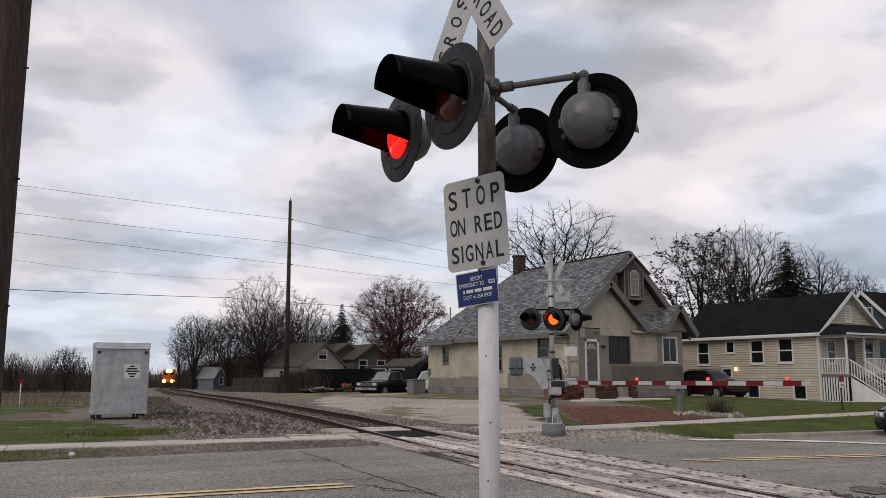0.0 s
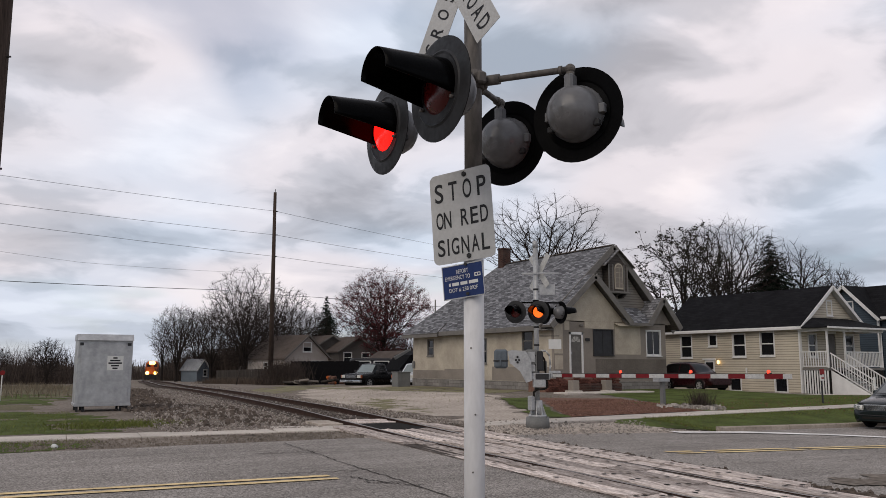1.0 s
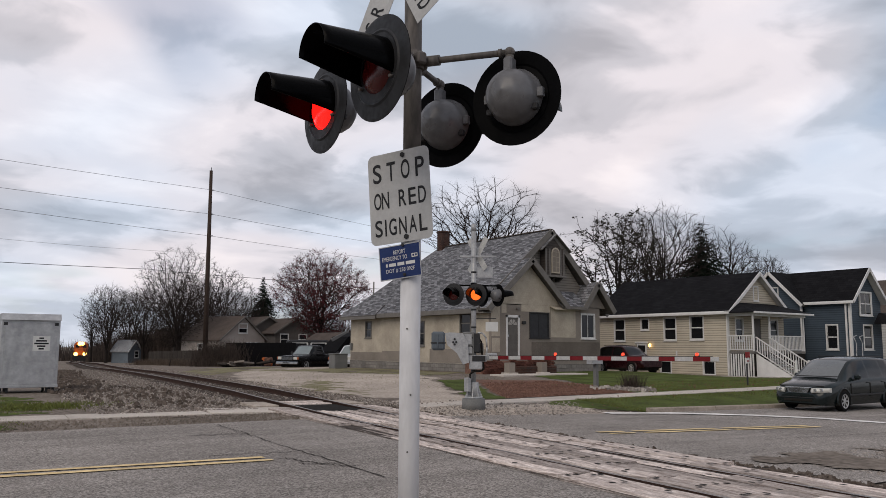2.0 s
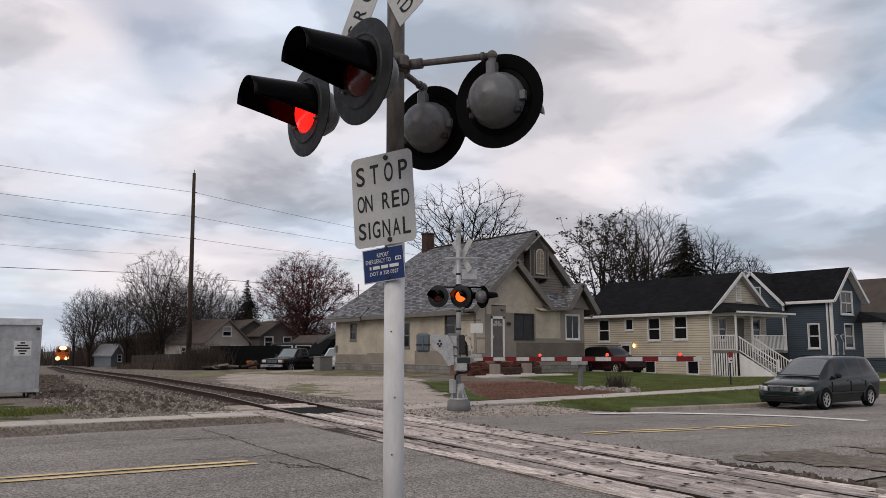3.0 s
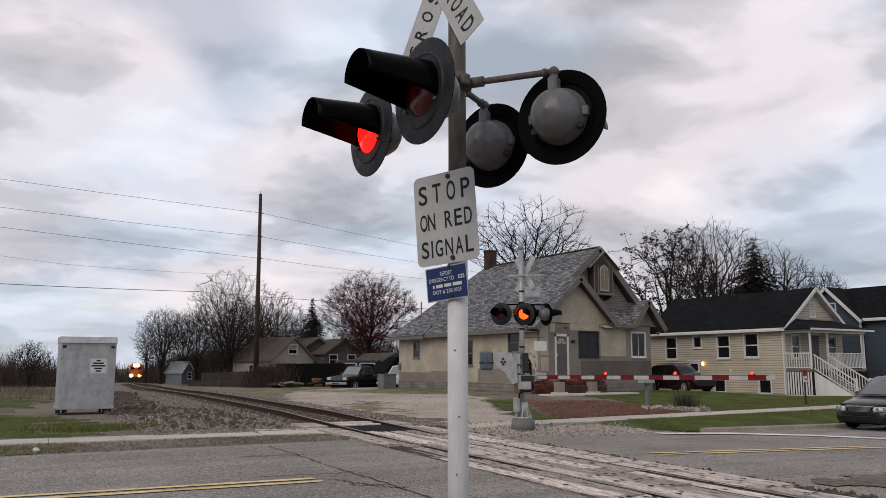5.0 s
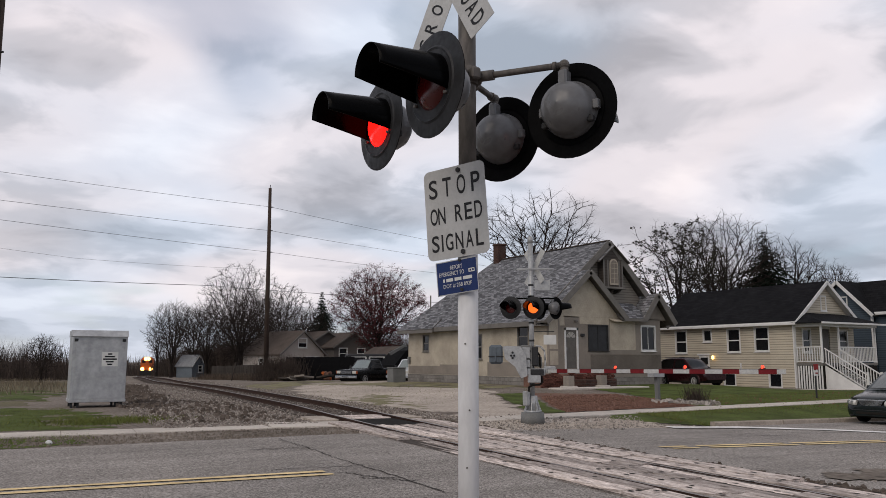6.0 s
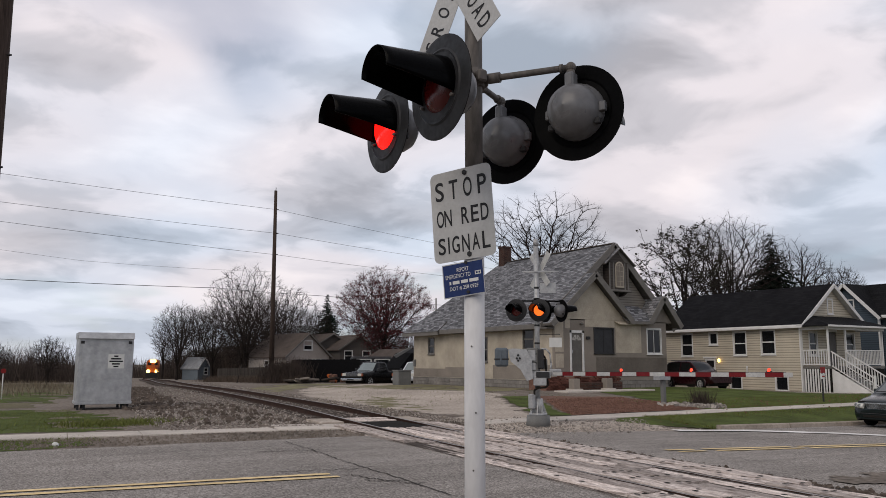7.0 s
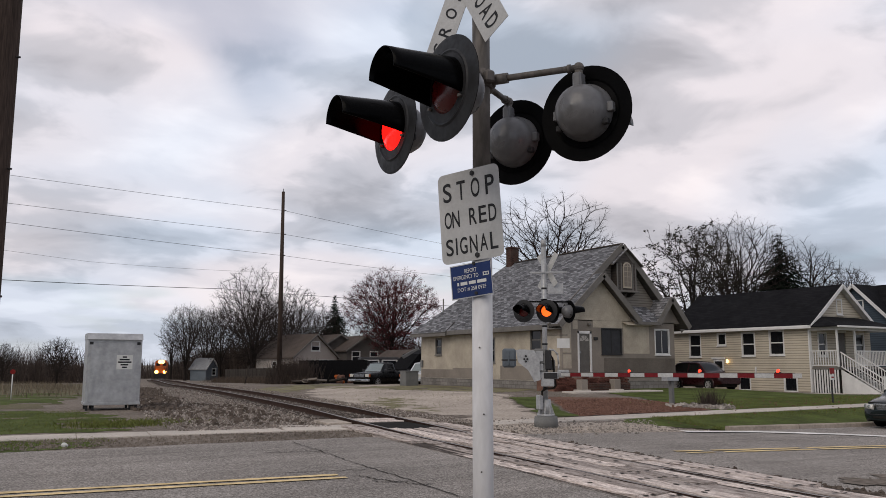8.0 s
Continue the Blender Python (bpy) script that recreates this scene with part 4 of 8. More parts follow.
stones("mulch_chips", "reddish bark chips on the bed", 3500, in_poly([(17.1, 20.1), (21.2, 26.5), (25.4, 26.6), (25.1, 23.5), (23.3, 20.3)]), (0.02, 0.06), 61, "mulch")
stones("shoulder_gravel", "loose dirt and gravel along the road edge", 2600, in_poly([(-6, 17.7), (-6, 19.9), (6.8, 18.8), (9.0, 18.3), (9.0, 16.7)]), (0.008, 0.026), 63, "dirt")
stones("apron_gravel", "loose gravel beside the gate signal", 1300, in_poly([(9.6, 16.6), (12.8, 16.0), (18.0, 15.4), (17.0, 16.6), (18.0, 17.8), (10.2, 18.4)]), (0.01, 0.035), 64)
stones("broken_asphalt_stones", "loose stones on the broken asphalt", 1400, lambda r: (r.uniform(11.2, 16), r.uniform(5.4, 7.4)), (0.006, 0.028), 66)
stones("crossing_rubble", "broken asphalt and splinters along the planks", 900, lambda r: track(r.uniform(6.0, 19.5), TRACK_P + 1.62 + abs(r.gauss(0, 0.16))), (0.015, 0.07), 67, "mud")
stones("lawn_leaves", "dry leaves scattered on the lawn", 700, in_poly([(17.5, 17.3), (19.0, 15.6), (40, 15.6), (40, 24.5), (26, 24.5), (23.6, 20.4)]), (0.012, 0.04), 65, "mulch")
stones("rock_border", "pale rocks heaped on the lawn", 170, lambda r: (24.35 + r.gauss(0, 0.42), 21.55 + r.gauss(0, 0.55)), (0.05, 0.15), 8, "palestone")


# ======== crossing signals ========
def az_pose(x, y, z, az):
    """Local +Y turned to the compass direction az (degrees clockwise from world +Y)."""
    return pose(x, y, z, 0, 0, -az)


TURN_Y = Matrix.Rotation(radians(-90), 4, "X")     # a lathe's z becomes +Y


def signal_lamp(parent, x, y, z, az, lit, lens_mat):
    """One flashing lamp: local +Y is the way it faces. Its own parts hang under its background disc."""
    inv = parent.matrix_world.inverted()
    m = inv @ az_pose(x, y, z, az)
    bm = bmesh.new()
    lathe(bm, [(0.135, 0.012), (0.20, 0.014), (0.212, 0.019), (0.224, 0.012), (0.29, 0.004), (0.305, 0.0), (0.305, -0.004), (0.224, 0.006), (0.212, 0.012), (0.135, 0.004), (0.135, 0.012)], 40, TURN_Y)
    bmesh.ops.recalc_face_normals(bm, faces=bm.faces[:])
    for f in bm.faces:
        f.smooth = False
        # front faces take the copy with sky light in its colour
        f.material_index = 1 if f.normal.y > 0.05 else 0
    disc = part("background_disc", bm, "disc", parent, "round black signal background")
    disc.data.materials.append(MAT["discfront"])
    disc.matrix_basis = m
    # hood: open below, slightly narrowing outwards
    bm = bmesh.new()
    n, rows = 30, []
    for k in range(9):
        f = k / 8
        y0 = 0.01 + 0.42 * f
        rr = 0.176 - 0.036 * f
        cut = -24 + 20 * f
        ring = []
        for i in range(n + 1):
            t = radians(cut + (180 - 2 * cut) * i / n)
            reach = 1.0 - 0.0 * f
            ring.append((rr * math.cos(t), y0 * reach, rr * math.sin(t) + 0.012 * f))
        rows.append(ring)
    outer = [[bm.verts.new(p) for p in r] for r in rows]
    inner = [[bm.verts.new((p[0] * 0.975, p[1], p[2] * 0.975)) for p in r] for r in rows]
    for k in range(8):
        for i in range(n):
            f = bm.faces.new((outer[k][i], outer[k][i + 1], outer[k + 1][i + 1], outer[k + 1][i]))
            g = bm.faces.new((inner[k][i + 1], inner[k][i], inner[k + 1][i], inner[k + 1][i + 1]))
            f.smooth = g.smooth = True
        for i in (0, n):
            bm.faces.new((outer[k][i], outer[k + 1][i], inner[k + 1][i], inner[k][i]))
    for i in range(n):
        bm.faces.new((outer[8][i], outer[8][i + 1], inner[8][i + 1], inner[8][i]))
    bmesh.ops.recalc_face_normals(bm, faces=bm.faces[:])
    part("hood", bm, "black", disc, "long black lamp hood")
    part("lens", lathe(bmesh.new(), [(0.0001, 0.060), (0.06, 0.055), (0.11, 0.040), (0.150, 0.012), (0.152, -0.01)], 28, TURN_Y), lens_mat if lit else "lensoff", disc, "glowing red signal lens" if lit else "dark red signal lens")
    bm = lathe(bmesh.new(), [(0.180, 0.010), (0.180, -0.03), (0.168, -0.045), (0.166, -0.08), (0.150, -0.13), (0.118, -0.175), (0.070, -0.205), (0.0001, -0.218)], 28, TURN_Y)
    box(bm, -0.03, -0.13, 0.11, 0.03, -0.05, 0.235, 0.012)
    box(bm, -0.198, -0.06, -0.03, -0.165, -0.02, 0.03, 0.004)
    box(bm, 0.165, -0.06, -0.03, 0.205, -0.02, 0.03, 0.004)
    part("housing", bm, "housing", disc, "grey domed lamp housing")
    for t in (90, 210, 330):
        c = Vector((0.178 * math.cos(radians(t)), 0, 0.178 * math.sin(radians(t))))
        part("screw", R(c + Vector((0, 0.012, 0)), c + Vector((0, 0.034, 0)), 0.010, None, 8), "mastgrey", disc)
        part("latch", box(bmesh.new(), c.x - 0.02, -0.075, c.z - 0.02, c.x + 0.02, -0.035, c.z + 0.02, 0.006), "plastic", disc)
    return disc


def crossbuck(parent, m, letters, lean=60, w=0.229, half=0.61, face="signface"):
    """Two crossed blades in the local plane y=0, read from -Y."""
    for k, words in enumerate(((("CROS", -0.34, 0.44), ("SING", 0.34, 0.44)), (("RAIL", -0.36, 0.34), ("ROAD", 0.33, 0.36)))):
        mm = m @ Matrix.Translation((0, -0.006 * k, 0)) @ Matrix.Rotation(radians(-lean if k == 0 else lean), 4, "Y")
        blade = part("crossbuck_blade", box(bmesh.new(), -half, -0.002, -w / 2, half if k == 0 else half - 0.055, 0.002, w / 2, 0.0008, mm), face, parent, "white crossbuck blade" if letters else "pale metal crossbuck blade")
        if letters:
            for word, x, wd in words:
                ht = 0.115
                widths = [ht * (0.16 if c == "I" else 0.58) for c in word]
                gap = (wd - sum(widths)) / (len(word) - 1)
                at = x - wd / 2
                for c, cw in zip(word, widths):
                    text_mesh(c, cw, ht, "signink", blade, mm @ Matrix.Translation((at + cw / 2, -0.0035, 0)) @ STAND, name="letter", bold=0.014)
                    at += cw + gap
    return parent


def near_signal():
    root = empty("crossing_signal", pose(2.80, 4.20, 0), "grey railway crossing signal mast with red flashing lamps and signs", "crossing signal")
    inv = root.matrix_world.inverted()
    part("lower_mast", R((0, 0, -0.02), (0, 0, 2.36), 0.0635, 0.0635, 32), "mastwhite", root, "pale painted lower mast")
    for z, a in ((0.62, 215), (0.98, 222), (1.32, 208), (1.72, 230)):
        d = Vector((math.sin(radians(a)), math.cos(radians(a)), 0))
        part("bolt_head", R(d * 0.060 + Vector((0, 0, z)), d * 0.069 + Vector((0, 0, z)), 0.0055, None, 8), "mastgrey", root)
    part("upper_mast", R((0, 0, 2.34), (0, 0, 4.55), 0.0570, 0.0570, 32), "mastgrey", root, "weathered dark grey upper mast")
    part("collar", R((0, 0, 2.78), (0, 0, 2.80), 0.0615, 0.0615, 32), "mastgrey", root)
    bm = lathe(bmesh.new(), [(0.0001, 4.60), (0.04, 4.59), (0.062, 4.55), (0.062, 4.53)], 20)
    part("mast_cap", bm, "mastgrey", root)
    bm = B(-0.2, -0.2, -0.12, 0.2, 0.2, 0.02, 0.02)
    part("mast_base", bm, "alu", root)
    # lamps
    for x, y, az, lit in ((2.29, 3.78, 268, False), (2.40, 4.64, 271, True), (3.27, 3.73, 66, True), (3.29, 4.50, 67, False)):
        signal_lamp(root, x, y, 3.17, az, lit, "lenson")
    # arms from the mast clamp to the top of each lamp
    for x, y, az in ((2.29, 3.78, 268), (2.40, 4.64, 271), (3.27, 3.73, 66), (3.29, 4.50, 67)):
        m = inv @ az_pose(x, y, 3.17, az)
        knee = m @ Vector((0, -0.09, 0.27))
        top = m @ Vector((0, -0.09, 0.18))
        start = Vector((0.06 if x > 2.8 else -0.06, 0.05 if y > 4.2 else -0.05, 0.0)) + Vector((0, 0, knee.z))
        bm = R(start, knee, 0.021, None, 14)
        rod(bm, knee, top, 0.026, None, 14)
        bmesh.ops.create_uvsphere(bm, u_segments=14, v_segments=8, radius=0.034, matrix=Matrix.Translation(knee))
        d = (knee - start).normalized()
        rod(bm, start - d * 0.02, start + d * 0.10, 0.034, None, 14)
        rod(bm, knee - d * 0.07, knee - d * 0.05, 0.03, None, 8)
        part("lamp_arm", bm, "mastgrey", root, "weathered steel lamp arm")
    bm = bmesh.new()
    rod(bm, (0, 0, 3.385), (0, 0, 3.50), 0.072, None, 24)
    box(bm, -0.10, -0.035, 3.40, 0.10, 0.035, 3.48, 0.012)
    box(bm, -0.035, -0.115, 3.40, 0.035, 0.115, 3.48, 0.012)
    for sx in (-1, 1):
        rod(bm, (sx * 0.085, -0.05, 3.44), (sx * 0.085, 0.05, 3.44), 0.012, None, 8)
    part("arm_clamp", bm, "mastgrey", root)
    # signs turned towards oncoming traffic
    face = inv @ az_pose(2.80, 4.20, 0, 246 - 180)
    w, h, zc = 0.4572, 0.585, 2.548
    sm = face @ Matrix.Translation((-0.038, -0.080, zc)) @ Matrix.Rotation(radians(-4.2), 4, "Y")
    bm = bmesh.new()
    pts, rr = [], 0.04
    for cx, cz, a0 in ((w / 2 - rr, h / 2 - rr, 0), (-w / 2 + rr, h / 2 - rr, 90), (-w / 2 + rr, -h / 2 + rr, 180), (w / 2 - rr, -h / 2 + rr, 270)):
        pts += [(cx + rr * math.cos(radians(a0 + t)), cz + rr * math.sin(radians(a0 + t))) for t in (0, 22, 45, 68, 90)]
    prism(bm, pts, "y", -0.0015, 0.0015)
    bmesh.ops.transform(bm, matrix=sm, verts=bm.verts)
    sign = part("stop_sign_plate", bm, "signface", root, "white rectangular stop on red signal sign")
    for word, dz, dx, wd, ht in (("STOP", 0.168, 0, 0.385, 0.125), ("ON", -0.012, -0.135, 0.115, 0.108), ("RED", -0.012, 0.095, 0.20, 0.108), ("SIGNAL", -0.188, 0, 0.385, 0.108)):
        widths = [ht * 0.52 * (0.22 if c == "I" else 1.0) for c in word]
        gap = (wd - sum(widths)) / max(1, len(word) - 1)
        x = dx - wd / 2
        for c, cw in zip(word, widths):
            text_mesh(c, cw, ht, "signink", sign, sm @ Matrix.Translation((x + cw / 2, -0.003, dz)) @ STAND, name="letter", bold=0.012)
            x += cw + gap
    for dz in (0.262, -0.262):
        bm = bmesh.new()
        c = sm @ Vector((0.038, 0, dz))
        d = (sm.to_3x3() @ Vector((0, -1, 0)))
        rod(bm, c - d * 0.06, c + d * 0.012, 0.009, None, 10)
        rod(bm, c + d * 0.002, c + d * 0.010, 0.017, None, 6)
        part("sign_bolt", bm, "plastic", sign)
    bm = P([(-0.152, -0.107), (0.152, -0.107), (0.152, 0.107), (-0.152, 0.107)], "y", -0.0015, 0.0015)
    bmm = face @ Matrix.Translation((-0.028, -0.080, 2.135)) @ Matrix.Rotation(radians(-5.5), 4, "Y")
    bmesh.ops.transform(bm, matrix=bmm, verts=bm.verts)
    blue = part("notice_plate", bm, "blue", root, "small dark blue emergency notice plate")
    text_mesh("REPORT", 0.088, 0.026, "signwhite", blue, bmm @ Matrix.Translation((0.0, -0.003, 0.062)) @ STAND)
    text_mesh("EMERGENCY TO", 0.185, 0.026, "signwhite", blue, bmm @ Matrix.Translation((-0.038, -0.003, 0.026)) @ STAND)
    text_mesh("DOT # 258 092F", 0.21, 0.026, "signwhite", blue, bmm @ Matrix.Translation((0.0, -0.003, -0.052)) @ STAND)
    x = -0.105
    for wd in (0.012, 0.05, 0.05, 0.066):
        part("blank_bar", box(bmesh.new(), x, -0.003, -0.024, x + wd, -0.001, -0.004, 0, bmm), "signwhite", blue)
        x += wd + 0.012
    bm = bmesh.new()
    for q in ((0.092, 0.016, 0.128, 0.021), (0.092, 0.034, 0.108, 0.039), (0.088, 0.016, 0.094, 0.039), (0.108, 0.016, 0.113, 0.039), (0.126, 0.016, 0.131, 0.039), (0.108, 0.034, 0.131, 0.039)):
        box(bm, q[0], -0.003, q[1], q[2], -0.001, q[3], 0, bmm)
    part("emblem", bm, "signwhite", blue)
    bm = bmesh.new()
    for a in ((-0.152, -0.107, 0.152, -0.101), (-0.152, 0.101, 0.152, 0.107), (-0.152, -0.107, -0.147, 0.107), (0.147, -0.107, 0.152, 0.107)):
        box(bm, a[0], -0.003, a[1], a[2], -0.001, a[3], 0, bmm)
    part("plate_border", bm, "alu", blue)
    for dz in (0.1, -0.085):
        bm = bmesh.new()
        c = bmm @ Vector((0.03, 0, dz))
        d = (bmm.to_3x3() @ Vector((0, -1, 0)))
        rod(bm, c - d * 0.06, c + d * 0.012, 0.010, None, 8)
        part("plate_bolt", bm, "plastic", blue)
    crossbuck(root, inv @ az_pose(2.80, 4.20, 0, 258 - 180) @ Matrix.Translation((-0.06, -0.075, 4.18)), True)
    return root


near_signal()


def far_signal():
    X, Y = 13.62, 17.35
    root = empty("gate_signal", pose(X, Y, 0), "silver crossing gate mast with flashing lamps and lowered arm", "crossing gate")
    inv = root.matrix_world.inverted()
    part("foundation", R((0, 0, -0.1), (0, 0, 0.245), 0.33, 0.30, 28), "boxgrey", root, "round concrete footing")
    bm = R((0, 0, 0.24), (0, 0, 0.30), 0.24, 0.24, 20)
    for k in range(8):
        t = k * math.pi / 4
        prism_pts = [(0.10, 0.30), (0.23, 0.30), (0.12, 0.62)]
        q = bmesh.new()
        prism(q, prism_pts, "y", -0.012, 0.012)
        bmesh.ops.transform(q, matrix=Matrix.Rotation(t, 4, "Z"), verts=q.verts)
        tmp = bpy.data.meshes.new("tmp")
        q.to_mesh(tmp)
        q.free()
        bm.from_mesh(tmp)
        bpy.data.meshes.remove(tmp)
    rod(bm, (0, 0, 0.30), (0, 0, 0.68), 0.15, 0.13, 20)
    box(bm, -0.30, -0.12, 0.42, -0.16, 0.05, 0.80, 0.02)
    part("base_casting", bm, "alu", root, "ribbed silver base casting")
    part("mast", R((0, 0, 0.6), (0, 0, 4.87), 0.068, 0.068, 20), "alu", root, "silver mast")
    part("mast_cap", R((0, 0, 4.80), (0, 0, 4.98), 0.08, 0.07, 16), "alu", root)
    # lamps in two pairs
    for cx, cy, az, lit in ((-0.567, 0.16, 240, False), (-0.067, -0.19, 240, True), (0.30, 0.0, 95, False), (0.578, -0.34, 95, True)):
        signal_lamp(root, X + cx, Y + cy, 3.02, az, lit, "lensorange")
    bm = R((-0.50, 0.20, 3.28), (0.50, -0.33, 3.28), 0.022, None, 10)
    rod(bm, (0.0, -0.14, 3.28), (0.24, 0.0, 3.28), 0.022, None, 10)
    rod(bm, (0, 0, 3.2), (0, 0, 3.36), 0.085, None, 16)
    part("lamp_arm", bm, "black", root)
    cbm = inv @ az_pose(X, Y, 0, 82) @ Matrix.Translation((0.0, 0.16, 4.14))
    crossbuck(root, cbm, False, 54, 0.18, 0.56, "armwhite")
    m2 = inv @ az_pose(X, Y, 0, 36)
    bm = box(bmesh.new(), -0.38, -0.09, 4.06, 0.62, -0.07, 4.10, 0.004, m2)
    box(bm, -0.36, 0.08, 4.06, 0.40, 0.1, 4.10, 0.004, m2)
    part("sign_bracket", bm, "alu", root)
    part("number_plate_blank", box(bmesh.new(), 0.10, -0.02, 3.50, 0.52, -0.012, 3.78, 0.002, m2), "alu", root, "plain silver plate")
    part("small_sign", box(bmesh.new(), 0.33, 0.12, 2.04, 0.67, 0.13, 2.30, 0.002, m2), "signwhite", root, "small white plate back")
    bm = box(bmesh.new(), 0.0, 0.10, 2.38, 0.62, 0.12, 2.40, 0.002, m2)
    part("small_bracket", bm, "plastic", root)
    # gate mechanism: machine box with its counterweight arm swung back
    part("gate_machine", box(bmesh.new(), -0.30, -0.28, 1.38, 0.02, -0.02, 2.02, 0.03, m2), "boxgrey", root, "grey gate machine housing")
    bm = box(bmesh.new(), -0.30, -0.30, 1.22, 0.34, 0.06, 1.40, 0.02, m2)
    box(bm, -0.12, -0.31, 1.02, 0.22, 0.0, 1.26, 0.02, m2)
    part("gear_case", bm, "alu", root, "silver gear case")
    bm = P([(-0.78, 1.98), (-0.66, 2.0), (-0.30, 1.98), (-0.16, 1.70), (-0.14, 1.20), (-0.30, 1.15), (-0.46, 1.45), (-0.72, 1.66)], "y", -0.36, -0.33)
    bmesh.ops.transform(bm, matrix=m2, verts=bm.verts)
    part("support_arm", bm, "alu", root, "silver counterweight arm")
    bm = box(bmesh.new(), -1.14, -0.42, 1.52, -0.78, -0.22, 2.02, 0.05, m2)
    box(bm, -1.00, -0.44, 1.58, -0.95, -0.41, 1.96, 0.01, m2)
    part("counterweight", bm, "weightblue", root, "blue grey counterweight")
    bm = bmesh.new()
    loop = [Vector((0.10, -0.10, 1.9)), Vector((0.20, -0.14, 1.75)), Vector((0.22, -0.2, 1.4)), Vector((0.26, -0.25, 1.05)), Vector((0.20, -0.25, 0.98)), Vector((0.0, -0.25, 0.97)), Vector((-0.1, -0.2, 0.9)), Vector((-0.09, -0.16, 0.6))]
    for p, q in zip(loop, loop[1:]):
        rod(bm, m2 @ p, m2 @ q, 0.028, None, 8)
    part("conduit", bm, "hole", root, "black cable conduit")
    part("motor_case", box(bmesh.new(), -0.02, -0.30, 1.46, 0.16, -0.10, 1.98, 0.03, m2), "plastic", root, "dark grey motor case")
    bm = bmesh.new()
    hoop = [Vector((0.10, -0.12, 2.0)), Vector((0.24, -0.13, 1.98)), Vector((0.33, -0.14, 1.86)), Vector((0.35, -0.15, 1.62)), Vector((0.34, -0.16, 1.42))]
    for p, q in zip(hoop, hoop[1:]):
        rod(bm, m2 @ p, m2 @ q, 0.024, None, 8)
    part("guard_hoop", bm, "alu", root, "silver guard hoop")
    bm = box(bmesh.new(), -1.16, -0.435, 1.70, -0.76, -0.425, 1.735, 0.003, m2)
    part("weight_strap", bm, "plastic", root)
    for dx, z in ((-0.06, 1.86), (-0.06, 1.62), (-0.52, 1.82), (-0.48, 1.74), (-0.56, 1.74), (-0.52, 1.68)):
        part("bolt_head", R(m2 @ Vector((dx, -0.38 if dx < -0.2 else -0.30, z)), m2 @ Vector((dx, -0.27, z)), 0.03, None, 10), "plastic", root)
    for k, (x0, z0, x1, z1) in enumerate(((-0.26, 1.44, -0.06, 1.62), (-0.26, 1.68, -0.06, 1.96))):
        part("cover_plate", box(bmesh.new(), x0, -0.305, z0, x1, -0.281, z1, 0.006, m2), "alu", root)
    part("terminal_box", box(bmesh.new(), -0.05, -0.33, 1.235, 0.30, -0.302, 1.385, 0.006, m2), "plastic", root)
    part("junction_box", box(bmesh.new(), 0.08, -0.16, 1.45, 0.26, 0.0, 1.72, 0.02, m2), "boxgrey", root)
    part("hinge_plate", box(bmesh.new(), 0.30, -0.22, 1.30, 0.62, -0.16, 1.46, 0.02, m2), "alu", root)
    part("shear_pin", R(m2 @ Vector((0.40, -0.26, 1.40)), m2 @ Vector((0.40, -0.12, 1.40)), 0.03, None, 10), "alu", root)
    for z in (0.95, 2.12, 2.6, 3.62):
        part("pipe_band", R((0, 0, z), (0, 0, z + 0.05), 0.076, None, 16), "plastic", root)
    # lowered arm across the far lane
    a, b = Vector((13.80, 16.9, 1.335)), Vector((14.043, 9.95, 1.398))
    d = b - a
    mm = inv @ Matrix.Translation(a) @ d.to_track_quat("X", "Z").to_matrix().to_4x4()
    arm = part("gate_arm", box(bmesh.new(), -0.35, -0.012, -0.045, d.length, 0.012, 0.045, 0.004, mm), "armwhite", root, "lowered red and white striped gate arm")
    for k in range(8):
        x = 0.36 + k * 0.857
        if x + 0.41 < d.length:
            part("red_stripe", box(bmesh.new(), x, -0.0145, -0.046, x + 0.41, 0.0145, 0.046, 0, mm), "armred", arm, "red reflective stripe")
    bm = box(bmesh.new(), -0.35, -0.006, 0.046, d.length * 0.98, 0.006, 0.058, 0, mm)
    part("arm_cable", bm, "plastic", arm)
    for x in (2.44, 4.53, 6.45):
        lamp = part("arm_lamp", lathe(bmesh.new(), [(0.034, 0.06), (0.034, 0.11), (0.022, 0.128), (0.0001, 0.132)], 14, mm @ Matrix.Translation((x, 0, 0))), "armlamp", arm, "small glowing red gate lamp")
        part("lamp_bracket", box(bmesh.new(), x - 0.06, -0.02, 0.045, x + 0.06, 0.02, 0.075, 0.004, mm), "plastic", lamp)
    bm = box(bmesh.new(), -0.5, -0.05, -0.06, 0.0, 0.05, 0.06, 0.01, mm)
    part("arm_bracket", bm, "alu", root)
    return root


far_signal()


